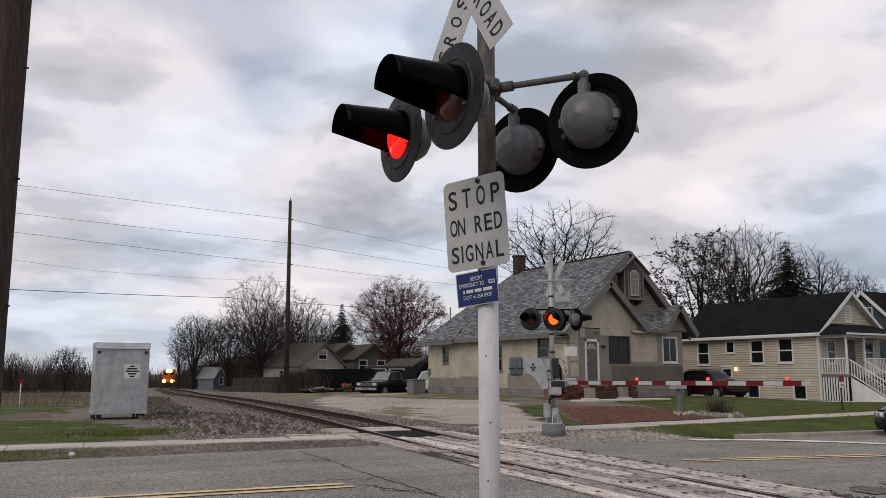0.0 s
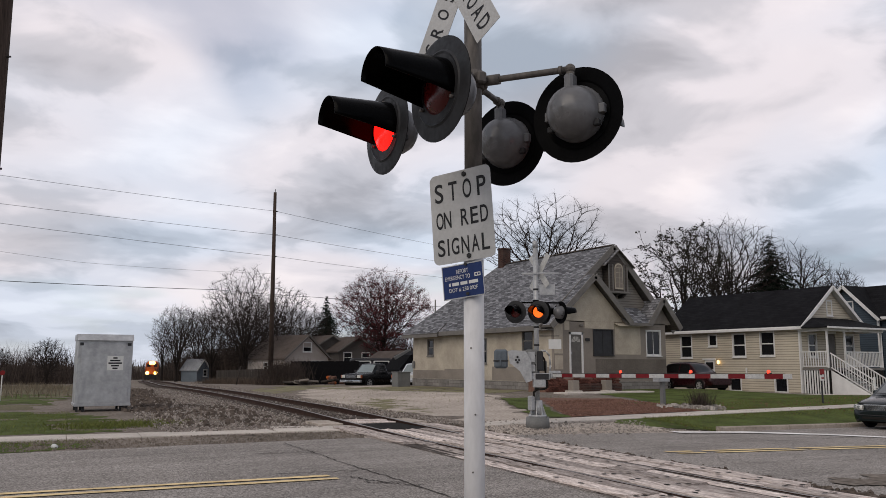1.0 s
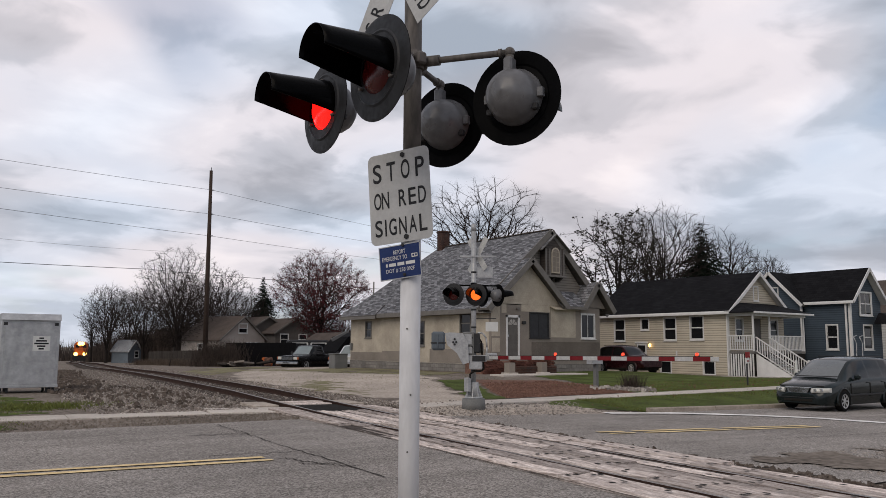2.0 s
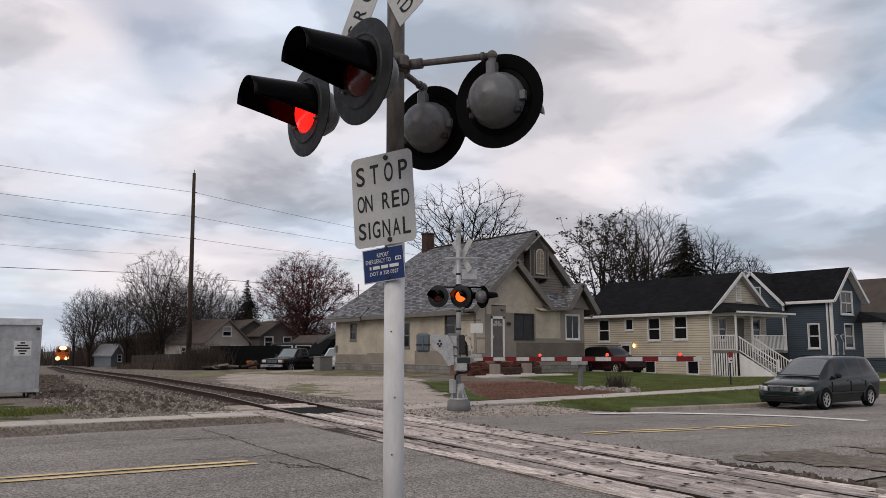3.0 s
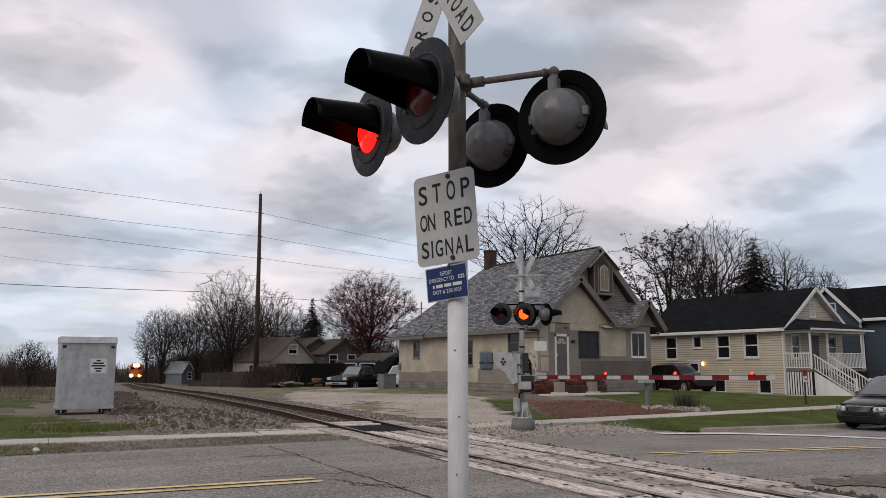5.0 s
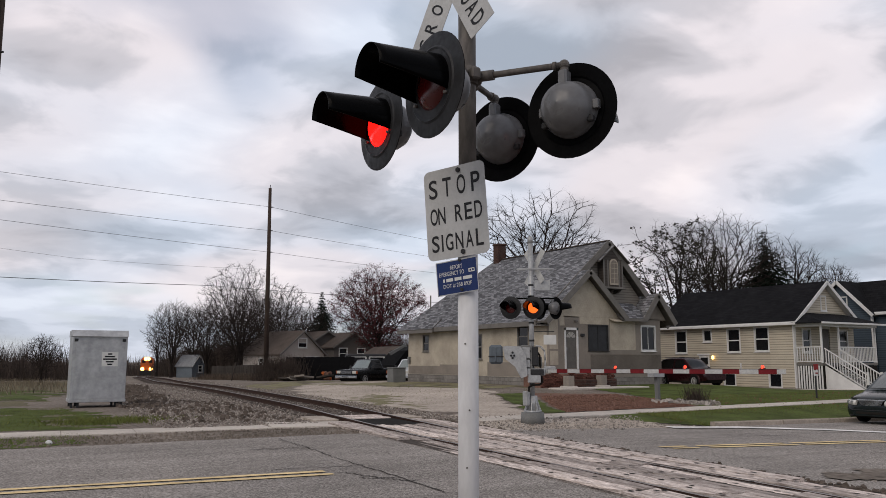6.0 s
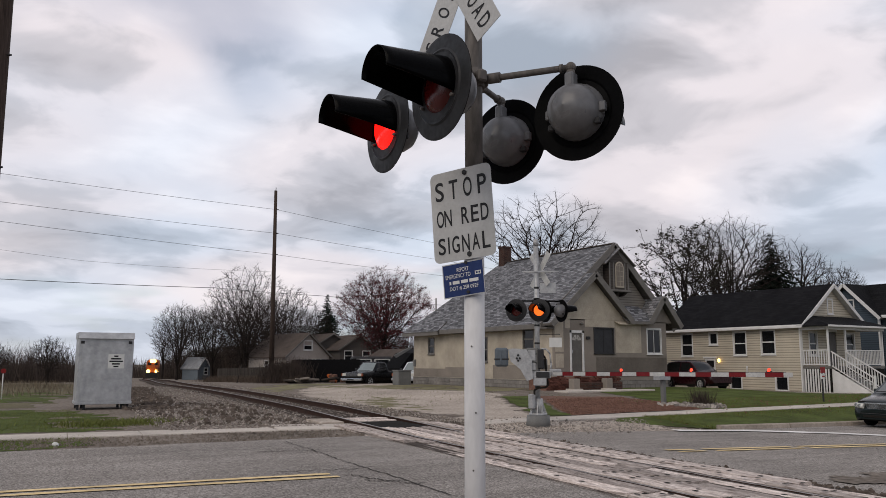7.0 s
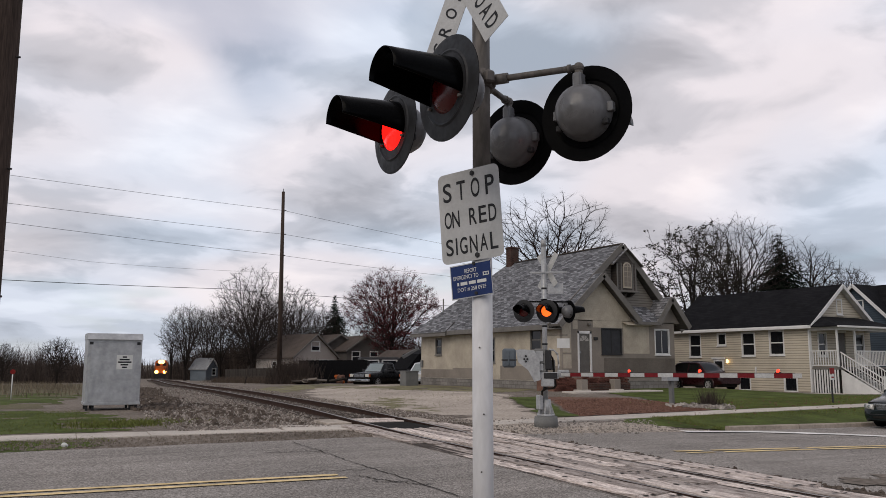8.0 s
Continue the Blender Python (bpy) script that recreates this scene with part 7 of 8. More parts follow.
def lamp_lens(root, s, x0, z0, z1, y0, y1, back, material="headlamp"):
    """A swept-back headlamp that wraps round the corner of the body."""
    bm = bmesh.new()
    rows = []
    for k in range(7):
        f = k / 6
        y = y0 + (y1 - y0) * f
        x = x0 + back * f ** 2.2
        lift = 0.03 * f
        rows.append([bm.verts.new((x - 0.015, s * y, z0 + lift)), bm.verts.new((x - 0.03, s * y, (z0 + z1) / 2 + lift)), bm.verts.new((x + 0.03, s * y, z1 + lift - 0.02 * f)), bm.verts.new((x + 0.12, s * y, z1 + lift - 0.02)), bm.verts.new((x + 0.12, s * y, z0 + lift))])
    for a, b in zip(rows, rows[1:]):
        for k in range(5):
            bm.faces.new((a[k], a[(k + 1) % 5], b[(k + 1) % 5], b[k])).smooth = True
    bm.faces.new(rows[0])
    bm.faces.new(rows[-1][::-1])
    bmesh.ops.recalc_face_normals(bm, faces=bm.faces[:])
    lens = part("headlamp", bm, material, root, "clear swept headlamp")
    bm = bmesh.new()
    for f in (0.28, 0.62):
        y = y0 + (y1 - y0) * f
        x = x0 + back * f ** 2.2
        rod(bm, (x - 0.034, s * y, (z0 + z1) / 2 + 0.03 * f), (x + 0.05, s * y, (z0 + z1) / 2 + 0.03 * f), 0.055, None, 14)
    part("reflector", bm, "chrome", lens)


def minivan():
    def side(x0, x1, lean0=0.0, lean1=0.0):
        return lambda x, kind, f: kind == "up" and 0.06 < f < 0.93 and x0 + lean0 * f < x < x1 + lean1 * f
    panes = [("windscreen", "screenglass", lambda x, kind, f: kind == "top" and f > 0.08 and 1.02 < x < 1.96),
             ("rear_window", "carglass", lambda x, kind, f: kind == "top" and f > 0.1 and 4.62 < x < 4.90),
             ("front_side_window", "carglass", side(1.62, 2.68, 0.38)), ("sliding_door_window", "carglass", side(2.78, 3.74)), ("rear_side_window", "carglass", side(3.84, 4.72, 0.0, -0.12))]
    keys = [(-0.13, 0.27, 0.46, 0.58, 0.62, 0.54), (-0.08, 0.23, 0.52, 0.68, 0.77, 0.64), (0.02, 0.21, 0.60, 0.79, 0.88, 0.73), (0.20, 0.20, 0.68, 0.87, 0.94, 0.80), (0.55, 0.20, 0.80, 0.96, 0.98, 0.84),
            (0.98, 0.20, 0.93, 1.05, 0.99, 0.84), (1.20, 0.20, 0.97, 1.19, 0.995, 0.80), (1.60, 0.20, 0.98, 1.45, 0.995, 0.745), (1.98, 0.20, 0.985, 1.655, 0.995, 0.70), (2.35, 0.20, 0.99, 1.735, 0.995, 0.70),
            (3.2, 0.20, 1.0, 1.765, 0.995, 0.70), (4.1, 0.20, 1.01, 1.75, 0.99, 0.69), (4.6, 0.22, 1.02, 1.69, 0.97, 0.68), (4.88, 0.25, 1.02, 1.42, 0.95, 0.70), (5.02, 0.29, 0.98, 1.12, 0.91, 0.74), (5.08, 0.34, 0.70, 0.84, 0.84, 0.70)]
    root = shell("minivan", pose(24.05, 14.15, -0.30, 0, 0, 0) @ Matrix.Diagonal((0.93, 0.94, 0.945, 1)), keys, "dark grey green minivan parked at the kerb", "vanpaint", panes, (0.98, 4.05), 0.335)
    for s in (-1, 1):
        lamp_lens(root, s, -0.140, 0.60, 0.76, 0.47, 0.94, 0.31)
        mirror = part("mirror", B(1.66, s * 1.07 - 0.10, 1.02, 1.80, s * 1.07 + 0.10, 1.19, 0.045), "vanpaint", root, "dark folding wing mirror")
        part("mirror_foot", B(1.70, s * 0.97 - 0.06, 0.99, 1.76, s * 0.97 + 0.06, 1.05, 0.01), "plastic", mirror)
        part("roof_rail", R((2.35, s * 0.60, 1.775), (4.45, s * 0.60, 1.765), 0.018, None, 8), "plastic", root)
        for x in (2.50, 3.55):
            part("door_handle", B(x, s * 0.985 - 0.016, 0.90, x + 0.18, s * 0.985 + 0.016, 0.935, 0.008), "vanpaint", root)
        for x in (1.45, 2.73, 3.79):
            part("door_seam", B(x, s * 0.985 - 0.012, 0.45, x + 0.008, s * 0.985 + 0.009, 0.90), "hole", root)
        part("side_moulding", B(1.38, s * 0.995 - 0.012, 0.50, 3.62, s * 0.995 + 0.010, 0.555, 0.006), "plastic", root)
        part("wiper", box(bmesh.new(), 1.03, s * 0.36 - 0.40, 1.105, 1.06, s * 0.36 + 0.34, 1.13), "plastic", root)
    # grille: dark opening with chrome bars, pointed down
    gm = P([(-0.42, 0.76), (0.42, 0.76), (0.33, 0.585), (-0.33, 0.585)], "x", -0.115, -0.02)
    grille = part("grille", gm, "hole", root, "dark grille with chrome bars")
    for k in range(5):
        z = 0.605 + k * 0.033
        hw = 0.33 + (z - 0.585) * 0.5
        part("grille_bar", B(-0.126, -hw, z, -0.10, hw, z + 0.012, 0.003), "chrome", grille)
    part("grille_trim", B(-0.13, -0.44, 0.755, -0.04, 0.44, 0.785, 0.008), "chrome", grille)
    part("emblem", B(-0.138, -0.09, 0.758, -0.11, 0.09, 0.790, 0.008), "chrome", grille)
    part("lower_intake", B(-0.145, -0.50, 0.325, -0.03, 0.50, 0.405, 0.01), "hole", root)
    part("bumper_strip", B(-0.146, -0.62, 0.440, -0.05, 0.62, 0.465, 0.008), "plastic", root)
    part("plate_blank", B(-0.148, -0.15, 0.475, -0.10, 0.15, 0.54, 0.004), "vanpaint", root)
    part("hood_seam", B(0.10, -0.78, 0.795, 0.112, 0.78, 0.832), "hole", root)
    return root


minivan()


def truck_front(root, w):
    bumper = part("bumper", B(-0.17, -w, 0.44, 0.05, w, 0.62, 0.03), "chrome", root, "chrome bumper")
    part("bumper_step", B(-0.175, -0.3, 0.50, -0.15, 0.3, 0.57, 0.005), "plastic", bumper)
    grille = part("grille", B(-0.05, -0.50, 0.72, 0.06, 0.50, 0.98, 0.01), "plastic", root)
    for z in (0.78, 0.85, 0.92):
        part("grille_bar", B(-0.062, -0.49, z, -0.04, 0.49, z + 0.02, 0.003), "chrome", grille)
    for s in (-1, 1):
        part("headlamp", B(-0.05, s * 0.72 - 0.17, 0.76, 0.08, s * 0.72 + 0.17, 0.96, 0.02), "headlamp", root)
        part("turn_lamp", B(-0.045, s * 0.93 - 0.04, 0.76, 0.10, s * 0.93 + 0.03, 0.96, 0.01), "amberlens", root)
        part("mirror", B(1.62, s * (w + 0.09) - 0.09, 1.12, 1.72, s * (w + 0.09) + 0.09, 1.32, 0.03), "plastic", root)


def pickup(name, m, paint, label, glass):
    w = 0.97
    keys = [(-0.04, 0.46, 0.78, 0.92, 0.90, 0.84), (0.04, 0.42, 0.86, 1.03, 0.95, 0.88), (0.9, 0.40, 0.98, 1.10, w, 0.88), (1.38, 0.40, 1.06, 1.16, w, 0.86), (1.48, 0.40, 1.08, 1.22, w, 0.84),
            (1.98, 0.40, 1.10, 1.74, w, 0.74), (2.15, 0.40, 1.10, 1.80, w, 0.74), (2.85, 0.40, 1.10, 1.80, w, 0.74), (2.98, 0.40, 1.10, 1.68, w, 0.76), (3.06, 0.42, 1.09, 1.18, w, 0.86), (3.12, 0.42, 1.08, 1.16, w, 0.90), (5.0, 0.44, 1.08, 1.16, w, 0.90), (5.06, 0.50, 1.0, 1.08, w * 0.97, 0.88)]
    panes = [("windscreen", glass, lambda x, kind, f: kind == "top" and f > 0.06 and 1.46 < x < 2.0), ("side_window", "carglass", lambda x, kind, f: kind == "up" and 0.08 < f < 0.9 and 1.72 + 0.32 * f < x < 2.78)]
    root = shell(name, m, keys, label, paint, panes, (0.90, 4.0), 0.38)
    truck_front(root, 0.96)
    part("load_bed", B(3.2, -0.78, 1.02, 4.95, 0.78, 1.175, 0.02), "hole", root)
    return root


pickup("pickup_truck", pose(25.2, 53.6, -0.11, 0, 0, 24), "blackpaint", "black boxy pickup truck parked in the yard", "paleglass")
pickup("white_pickup", pose(28.2, 51.3, -0.09, 0, 0, 35), "whitepaint", "white pickup truck half hidden by the house", "paleglass")


def estate_car():
    keys = [(-0.02, 0.40, 0.62, 0.74, 0.74, 0.66), (0.10, 0.34, 0.74, 0.90, 0.85, 0.74), (0.95, 0.32, 0.92, 1.03, 0.90, 0.78), (1.20, 0.32, 0.98, 1.12, 0.90, 0.74), (1.80, 0.32, 1.0, 1.58, 0.90, 0.66), (2.2, 0.32, 1.0, 1.66, 0.90, 0.66),
            (3.6, 0.32, 1.02, 1.62, 0.89, 0.65), (4.1, 0.36, 1.02, 1.34, 0.88, 0.68), (4.3, 0.42, 0.96, 1.04, 0.84, 0.70), (4.36, 0.46, 0.70, 0.82, 0.78, 0.66)]
    panes = [("windscreen", "carglass", lambda x, kind, f: kind == "top" and f > 0.06 and 1.14 < x < 1.80), ("rear_window", "carglass", lambda x, kind, f: kind == "top" and f > 0.1 and 3.66 < x < 4.12),
             ("side_window", "carglass", lambda x, kind, f: kind == "up" and 0.08 < f < 0.9 and 1.55 + 0.30 * f < x < 2.55), ("rear_side_window", "carglass", lambda x, kind, f: kind == "up" and 0.08 < f < 0.9 and 2.65 < x < 3.85 - 0.2 * f)]
    root = shell("red_car", pose(38.2, 31.6, 0.1, 0, 0, 84), keys, "dark red estate car parked on the drive", "redpaint", panes, (0.85, 3.45), 0.33)
    for s in (-1, 1):
        lamp_lens(root, s, 0.04, 0.62, 0.76, 0.42, 0.78, 0.22)
        part("tail_lamp", B(4.18, s * 0.74 - 0.09, 0.80, 4.34, s * 0.74 + 0.09, 1.0, 0.02), "signred", root)
        part("roof_rail", R((1.9, s * 0.56, 1.70), (3.6, s * 0.56, 1.67), 0.018, None, 8), "plastic", root)
        part("mirror", B(1.50, s * 0.98 - 0.09, 0.98, 1.62, s * 0.98 + 0.09, 1.12, 0.03), "plastic", root)
    return root


estate_car()


def camper():
    root = empty("camper_trailer", pose(29.9, 63.4, -0.3, 0, 0, -18), "grey camper trailer behind the black car", "trailer")
    part("body", B(0, 0, 0.5, 3.4, 2.2, 2.45, 0.12), "plastic", root)
    for x in (0.2, 1.8):
        part("window", B(x, -0.02, 1.6, x + 1.4, 0.02, 2.25, 0.08), "trimwhite", root, "white framed window")
        part("pane", B(x + 0.12, -0.03, 1.7, x + 1.28, -0.015, 2.15, 0.04), "glass", root)
    for x in (0.8, 2.6):
        part("wheel", R((x, 0.0, 0.33), (x, 0.25, 0.33), 0.33, None, 18), "tyre", root)
    part("chassis", B(-0.8, 0.9, 0.4, 3.4, 1.3, 0.52), "plastic", root)


camper()


def dump_bed():
    root = empty("tarpaulin_heap", pose(31.2, 57.8, -0.2, 0, 0, 8), "dark tarpaulin over a raised dump body", "tarpaulin")
    bm = P([(0, 0.3), (4.2, 0.9), (3.2, 3.0), (1.4, 2.6), (0.2, 1.4)], "y", 0.0, 2.2)
    part("cover", bm, "fenceblack", root)
    part("frame", P([(-0.2, 2.4), (1.4, 3.1), (1.6, 3.0), (0.0, 2.2)], "y", 0.2, 0.3), "boxgrey", root)
    part("support", B(0.8, 0.4, -0.1, 3.8, 1.9, 0.6, 0.05), "plastic", root)


dump_bed()


def utility_box():
    root = empty("utility_box", pose(25.15, 46.5, -0.12, 0, 0, 0), "grey metal utility box beside the house", "utility box")
    part("body", B(0, 0, -0.1, 0.95, 0.8, 1.2, 0.03), "boxgrey", root)
    part("lid", B(-0.03, -0.03, 1.2, 0.98, 0.83, 1.27, 0.02), "boxgrey", root)


utility_box()


def post_box():
    x, y = 24.2, 22.9
    root = empty("post_mailbox", pose(x, y, gz(x, y)), "grey metal mailbox on a square post", "mailbox")
    part("post", B(-0.08, -0.08, -0.1, 0.08, 0.08, 0.95, 0.01), "boxgrey", root)
    bm = P([(-0.16, 0.95), (0.16, 0.95), (0.16, 1.12), (0.10, 1.2), (-0.10, 1.2), (-0.16, 1.12)], "x", -0.35, 0.25)
    part("box", bm, "alu", root)


post_box()


def lawn_sign():
    root = empty("lawn_sign", pose(32.3, 21.45, 0.1), "small red and white sign on a dark post", "sign")
    part("post", B(-0.03, -0.03, -0.2, 0.03, 0.03, 1.3, 0.005), "plastic", root)
    part("plate", B(-0.16, -0.06, 1.12, 0.16, -0.035, 1.36, 0.004), "signred", root)
    part("lower_plate", B(-0.13, -0.06, 0.86, 0.13, -0.035, 1.09, 0.004), "signwhite", root)
    part("print_bars", B(-0.09, -0.065, 0.94, 0.09, -0.061, 1.0), "signred", root)


lawn_sign()


def stop_marker():
    root = empty("red_marker", pose(2.35, 41.5, 0.0), "small red disc on a thin white post", "marker")
    part("post", R((0, 0, -0.1), (0, 0, 1.2), 0.022, None, 8), "trimwhite", root)
    part("disc", R((0, -0.03, 1.22), (0, 0.0, 1.22), 0.11, None, 16), "signred", root)


stop_marker()


# ======== train ========
def locomotive():
    u = 205.0
    x, y = track(u, TRACK_P)
    x2, y2 = track(u + 2, TRACK_P)
    ang = math.degrees(math.atan2(y2 - y, x2 - x)) - 90
    root = empty("locomotive", pose(x, y, gz(x, y) + 0.18, 0, 0, ang), "orange and black diesel locomotive with bright headlights", "locomotive")
    part("underframe", B(-1.5, 0.2, 0.5, 1.5, 20, 1.4, 0.05), "trainblack", root)
    part("nose", B(-1.15, 0.6, 1.4, 1.15, 2.6, 3.0, 0.15), "trainorange", root)
    cab = part("cab", P([(-1.5, 1.4), (1.5, 1.4), (1.5, 3.9), (1.0, 4.5), (-1.0, 4.5), (-1.5, 3.9)], "y", 2.6, 5.2), "trainorange", root)
    for s in (-1, 1):
        part("cab_window", B(s * 0.75 - 0.4, 2.56, 3.2, s * 0.75 + 0.4, 2.6, 3.85), "glass", cab)
    part("hood", B(-1.0, 5.2, 1.4, 1.0, 19.5, 4.3, 0.1), "trainblack", root)
    part("pilot", P([(-1.45, 0.25), (1.45, 0.25), (1.45, 1.3), (-1.45, 1.3)], "y", 0.0, 0.3), "trainblack", root)
    # discs wider than the real lamps, so their shape takes in the glare
    for px, pz in ((-0.31, 4.12), (0.31, 4.12), (-0.95, 1.75), (0.95, 1.75)):
        part("headlight", R((px, 2.45 if pz > 3 else 0.25, pz), (px, 2.62 if pz > 3 else 0.6, pz), 0.42, None, 18), "headlight", root, "glowing locomotive headlight")
    for k in range(6):
        for s in (-1, 1):
            part("wheel", R((s * 0.7, 2.2 + (k % 3) * 1.8 + (k // 3) * 10.0, 0.48), (s * 0.85, 2.2 + (k % 3) * 1.8 + (k // 3) * 10.0, 0.48), 0.5, None, 18), "railrust", root)
    return root


locomotive()


# ======== trees ========
def tube(vs, fs, pts, radii, sides):
    rings = []
    for i, (p, r) in enumerate(zip(pts, radii)):
        a, b = pts[max(0, i - 1)], pts[min(len(pts) - 1, i + 1)]
        d = (b - a)
        d = d.normalized() if d.length > 1e-6 else Vector((0, 0, 1))
        u = d.cross(Vector((0.31, 0.95, 0.1))).normalized()
        v = d.cross(u)
        k = len(vs)
        for j in range(sides):
            t = 2 * math.pi * j / sides
            w = p + (u * math.cos(t) + v * math.sin(t)) * r
            vs.append((w.x, w.y, w.z))
        rings.append(k)
    for a, b in zip(rings, rings[1:]):
        for j in range(sides):
            fs.append((a + j, a + (j + 1) % sides, b + (j + 1) % sides, b + j))


def bare_tree(name, x, y, height, label, seed, half=5.0, low=0.25, n=1300, limbs=6, bud=None, budn=0, budsize=(0.05, 0.11), flat=1.0, thick=1.0):
    """A leafless tree whose limbs fork outwards until they fill a rounded, uneven crown."""
    z = gz(x, y) - 0.1
    root = empty(name, pose(x, y, z), label, "tree", group="bare trees")
    r = random.Random(seed)
    n = int(n * 1.2)
    base = height * low
    zc, rz = (base + height) / 2 - (height - base) * 0.06, (height - base) / 2 * 1.06
    lumps = [(r.uniform(0, 6.283), r.uniform(-0.6, 1.2), r.uniform(0.72, 1.06)) for _ in range(9)]
    pts = [Vector((0, 0, base * k / 4)) for k in range(5)]
    parent = [-1, 0, 1, 2, 3]

    def inside():
        while True:
            d = Vector((r.gauss(0, 1), r.gauss(0, 1), r.gauss(0.1, 1))).normalized()
            best = max(lumps, key=lambda l: d.dot(Vector((math.cos(l[0]) * math.cos(l[1]), math.sin(l[0]) * math.cos(l[1]), math.sin(l[1])))))
            p = d * (best[2] * r.random() ** 0.42)
            p = Vector((p.x * half, p.y * half, zc + p.z * rz))
            wide_at = half * (0.25 + 1.2 * max(0, (p.z - base)) / (height - base)) * flat
            if p.z > base * 0.9 and p.xy.length < wide_at:
                return p
    # main limbs
    for k in range(limbs):
        t = 6.283 * (k + r.uniform(-0.3, 0.3)) / limbs
        out = half * r.uniform(0.30, 0.72) * (0.2 if k == 0 else 1)
        goal = Vector((math.cos(t) * out, math.sin(t) * out, zc + rz * r.uniform(0.1, 0.6)))
        at = 4 if r.random() < 0.6 else 3
        p0, m = pts[at], 7
        for i in range(1, m + 1):
            g = i / m
            p = p0.lerp(goal, g) + Vector((-math.sin(3.14 * g) * out * 0.16 * math.cos(t), -math.sin(3.14 * g) * out * 0.16 * math.sin(t), 0))
            pts.append(p + Vector((r.gauss(0, 1), r.gauss(0, 1), r.gauss(0, 1))) * 0.03 * height * 0.35)
            parent.append(at)
            at = len(pts) - 1
    goals = sorted((inside() for _ in range(n)), key=lambda p: (p - Vector((0, 0, base))).length + r.gauss(0, 0.5))
    arr = np.zeros((len(pts) + 2 * n + 5, 3))
    count = len(pts)
    arr[:count] = [tuple(p) for p in pts]
    out_from = np.array((0, 0, base + 0.22 * (height - base)))
    for goal in goals:
        g = np.array(goal)
        d = g - arr[:count]
        dist = np.sqrt((d * d).sum(1))
        heading = arr[:count] - out_from
        heading /= np.maximum(1e-3, np.sqrt((heading * heading).sum(1)))[:, None]
        turn = (d * heading).sum(1) / np.maximum(1e-3, dist)
        cost = dist * (1.6 - 0.6 * turn) * (1.0 + 0.20 * np.sin(np.arange(count) * 12.9898))
        cost[:4] += 50
        i = int(cost.argmin())
        if dist[i] < 0.06:
            continue
        p0 = pts[i]
        steps = 2 if dist[i] > 0.9 else 1
        for k in range(1, steps + 1):
            p = p0.lerp(goal, k / steps) + Vector((r.gauss(0, 1), r.gauss(0, 1), r.gauss(0, 1))) * (0.07 * dist[i] if k < steps else 0)
            pts.append(p)
            parent.append(i)
            i = len(pts) - 1
            arr[count] = tuple(p)
            count += 1
            if count >= len(arr) - 3:
                break
        if count >= len(arr) - 3:
            break
    m = len(pts)
    load = [0.0] * m
    kids = [[] for _ in range(m)]
    for i in range(m - 1, 0, -1):
        if not kids[i]:
            load[i] = 1.0
        load[parent[i]] += load[i]
        kids[parent[i]].append(i)
    # ease the limbs into curves
    for _ in range(3):
        for i in range(5, m):
            if kids[i]:
                main = max(kids[i], key=lambda c: load[c])
                pts[i] = pts[i] * 0.5 + (pts[parent[i]] + pts[main]) * 0.25
    rad = height * 0.019 * thick
    k = (rad - 0.012) / load[0] ** 0.52
    width = [0.012 + k * load[i] ** 0.52 * min(1.0, 0.45 + load[i] / 14) for i in range(m)]
    tv, tf, cv, cf = [], [], [], []
    tube(tv, tf, [pts[0], pts[0] + Vector((0, 0, base * 0.1)), pts[2], pts[4]], [rad * 1.5, rad * 1.1, rad * 0.95, rad * 0.9], 9)
    for i in range(5, m):
        a, b = pts[parent[i]], pts[i]
        if (b - a).length < 1e-4:
            continue
        big = width[i] > 0.06
        w0 = min(width[parent[i]], width[i] * 1.25)
        tube(tv if big else cv, tf if big else cf, [a, b], [w0, width[i]], 5 if big else 3)
    tips = [i for i in range(5, m) if load[i] <= 3]
    # fine twigs
    for i in tips:
        d = (pts[i] - pts[parent[i]]).normalized()
        for _ in range(8):
            e = (d + Vector((r.gauss(0, 1), r.gauss(0, 1), r.gauss(0.15, 0.8))) * 0.62).normalized()
            l = r.uniform(0.3, 0.85) * height / 15
            s = e.orthogonal().normalized() * 0.0095
            q = len(cv)
            cv += [tuple(pts[i] - s), tuple(pts[i] + s), tuple(pts[i] + e * l)]
            cf.append((q, q + 1, q + 2))
    part_data("trunk", tv, tf, "bark", root)
    part_data("crown", cv, cf, "twig", root)
    if bud:
        bv, bf = [], []
        clumps = r.sample(tips, max(1, int(len(tips) * 0.75)))
        for _ in range(budn):
            p = pts[r.choice(clumps)] + Vector((r.gauss(0, 0.22), r.gauss(0, 0.22), r.gauss(0, 0.16)))
            sz = r.uniform(*budsize)
            a = Vector((r.gauss(0, 1), r.gauss(0, 1), r.gauss(0, 1))).normalized()
            b = a.orthogonal().normalized()
            q = len(bv)
            bv += [tuple(p + a * sz), tuple(p + b * sz * 0.7), tuple(p - a * sz), tuple(p - b * sz * 0.7)]
            bf.append((q, q + 1, q + 2, q + 3))
        part_data("foliage", bv, bf, bud, root)["kind"] = "stuff"
    return root


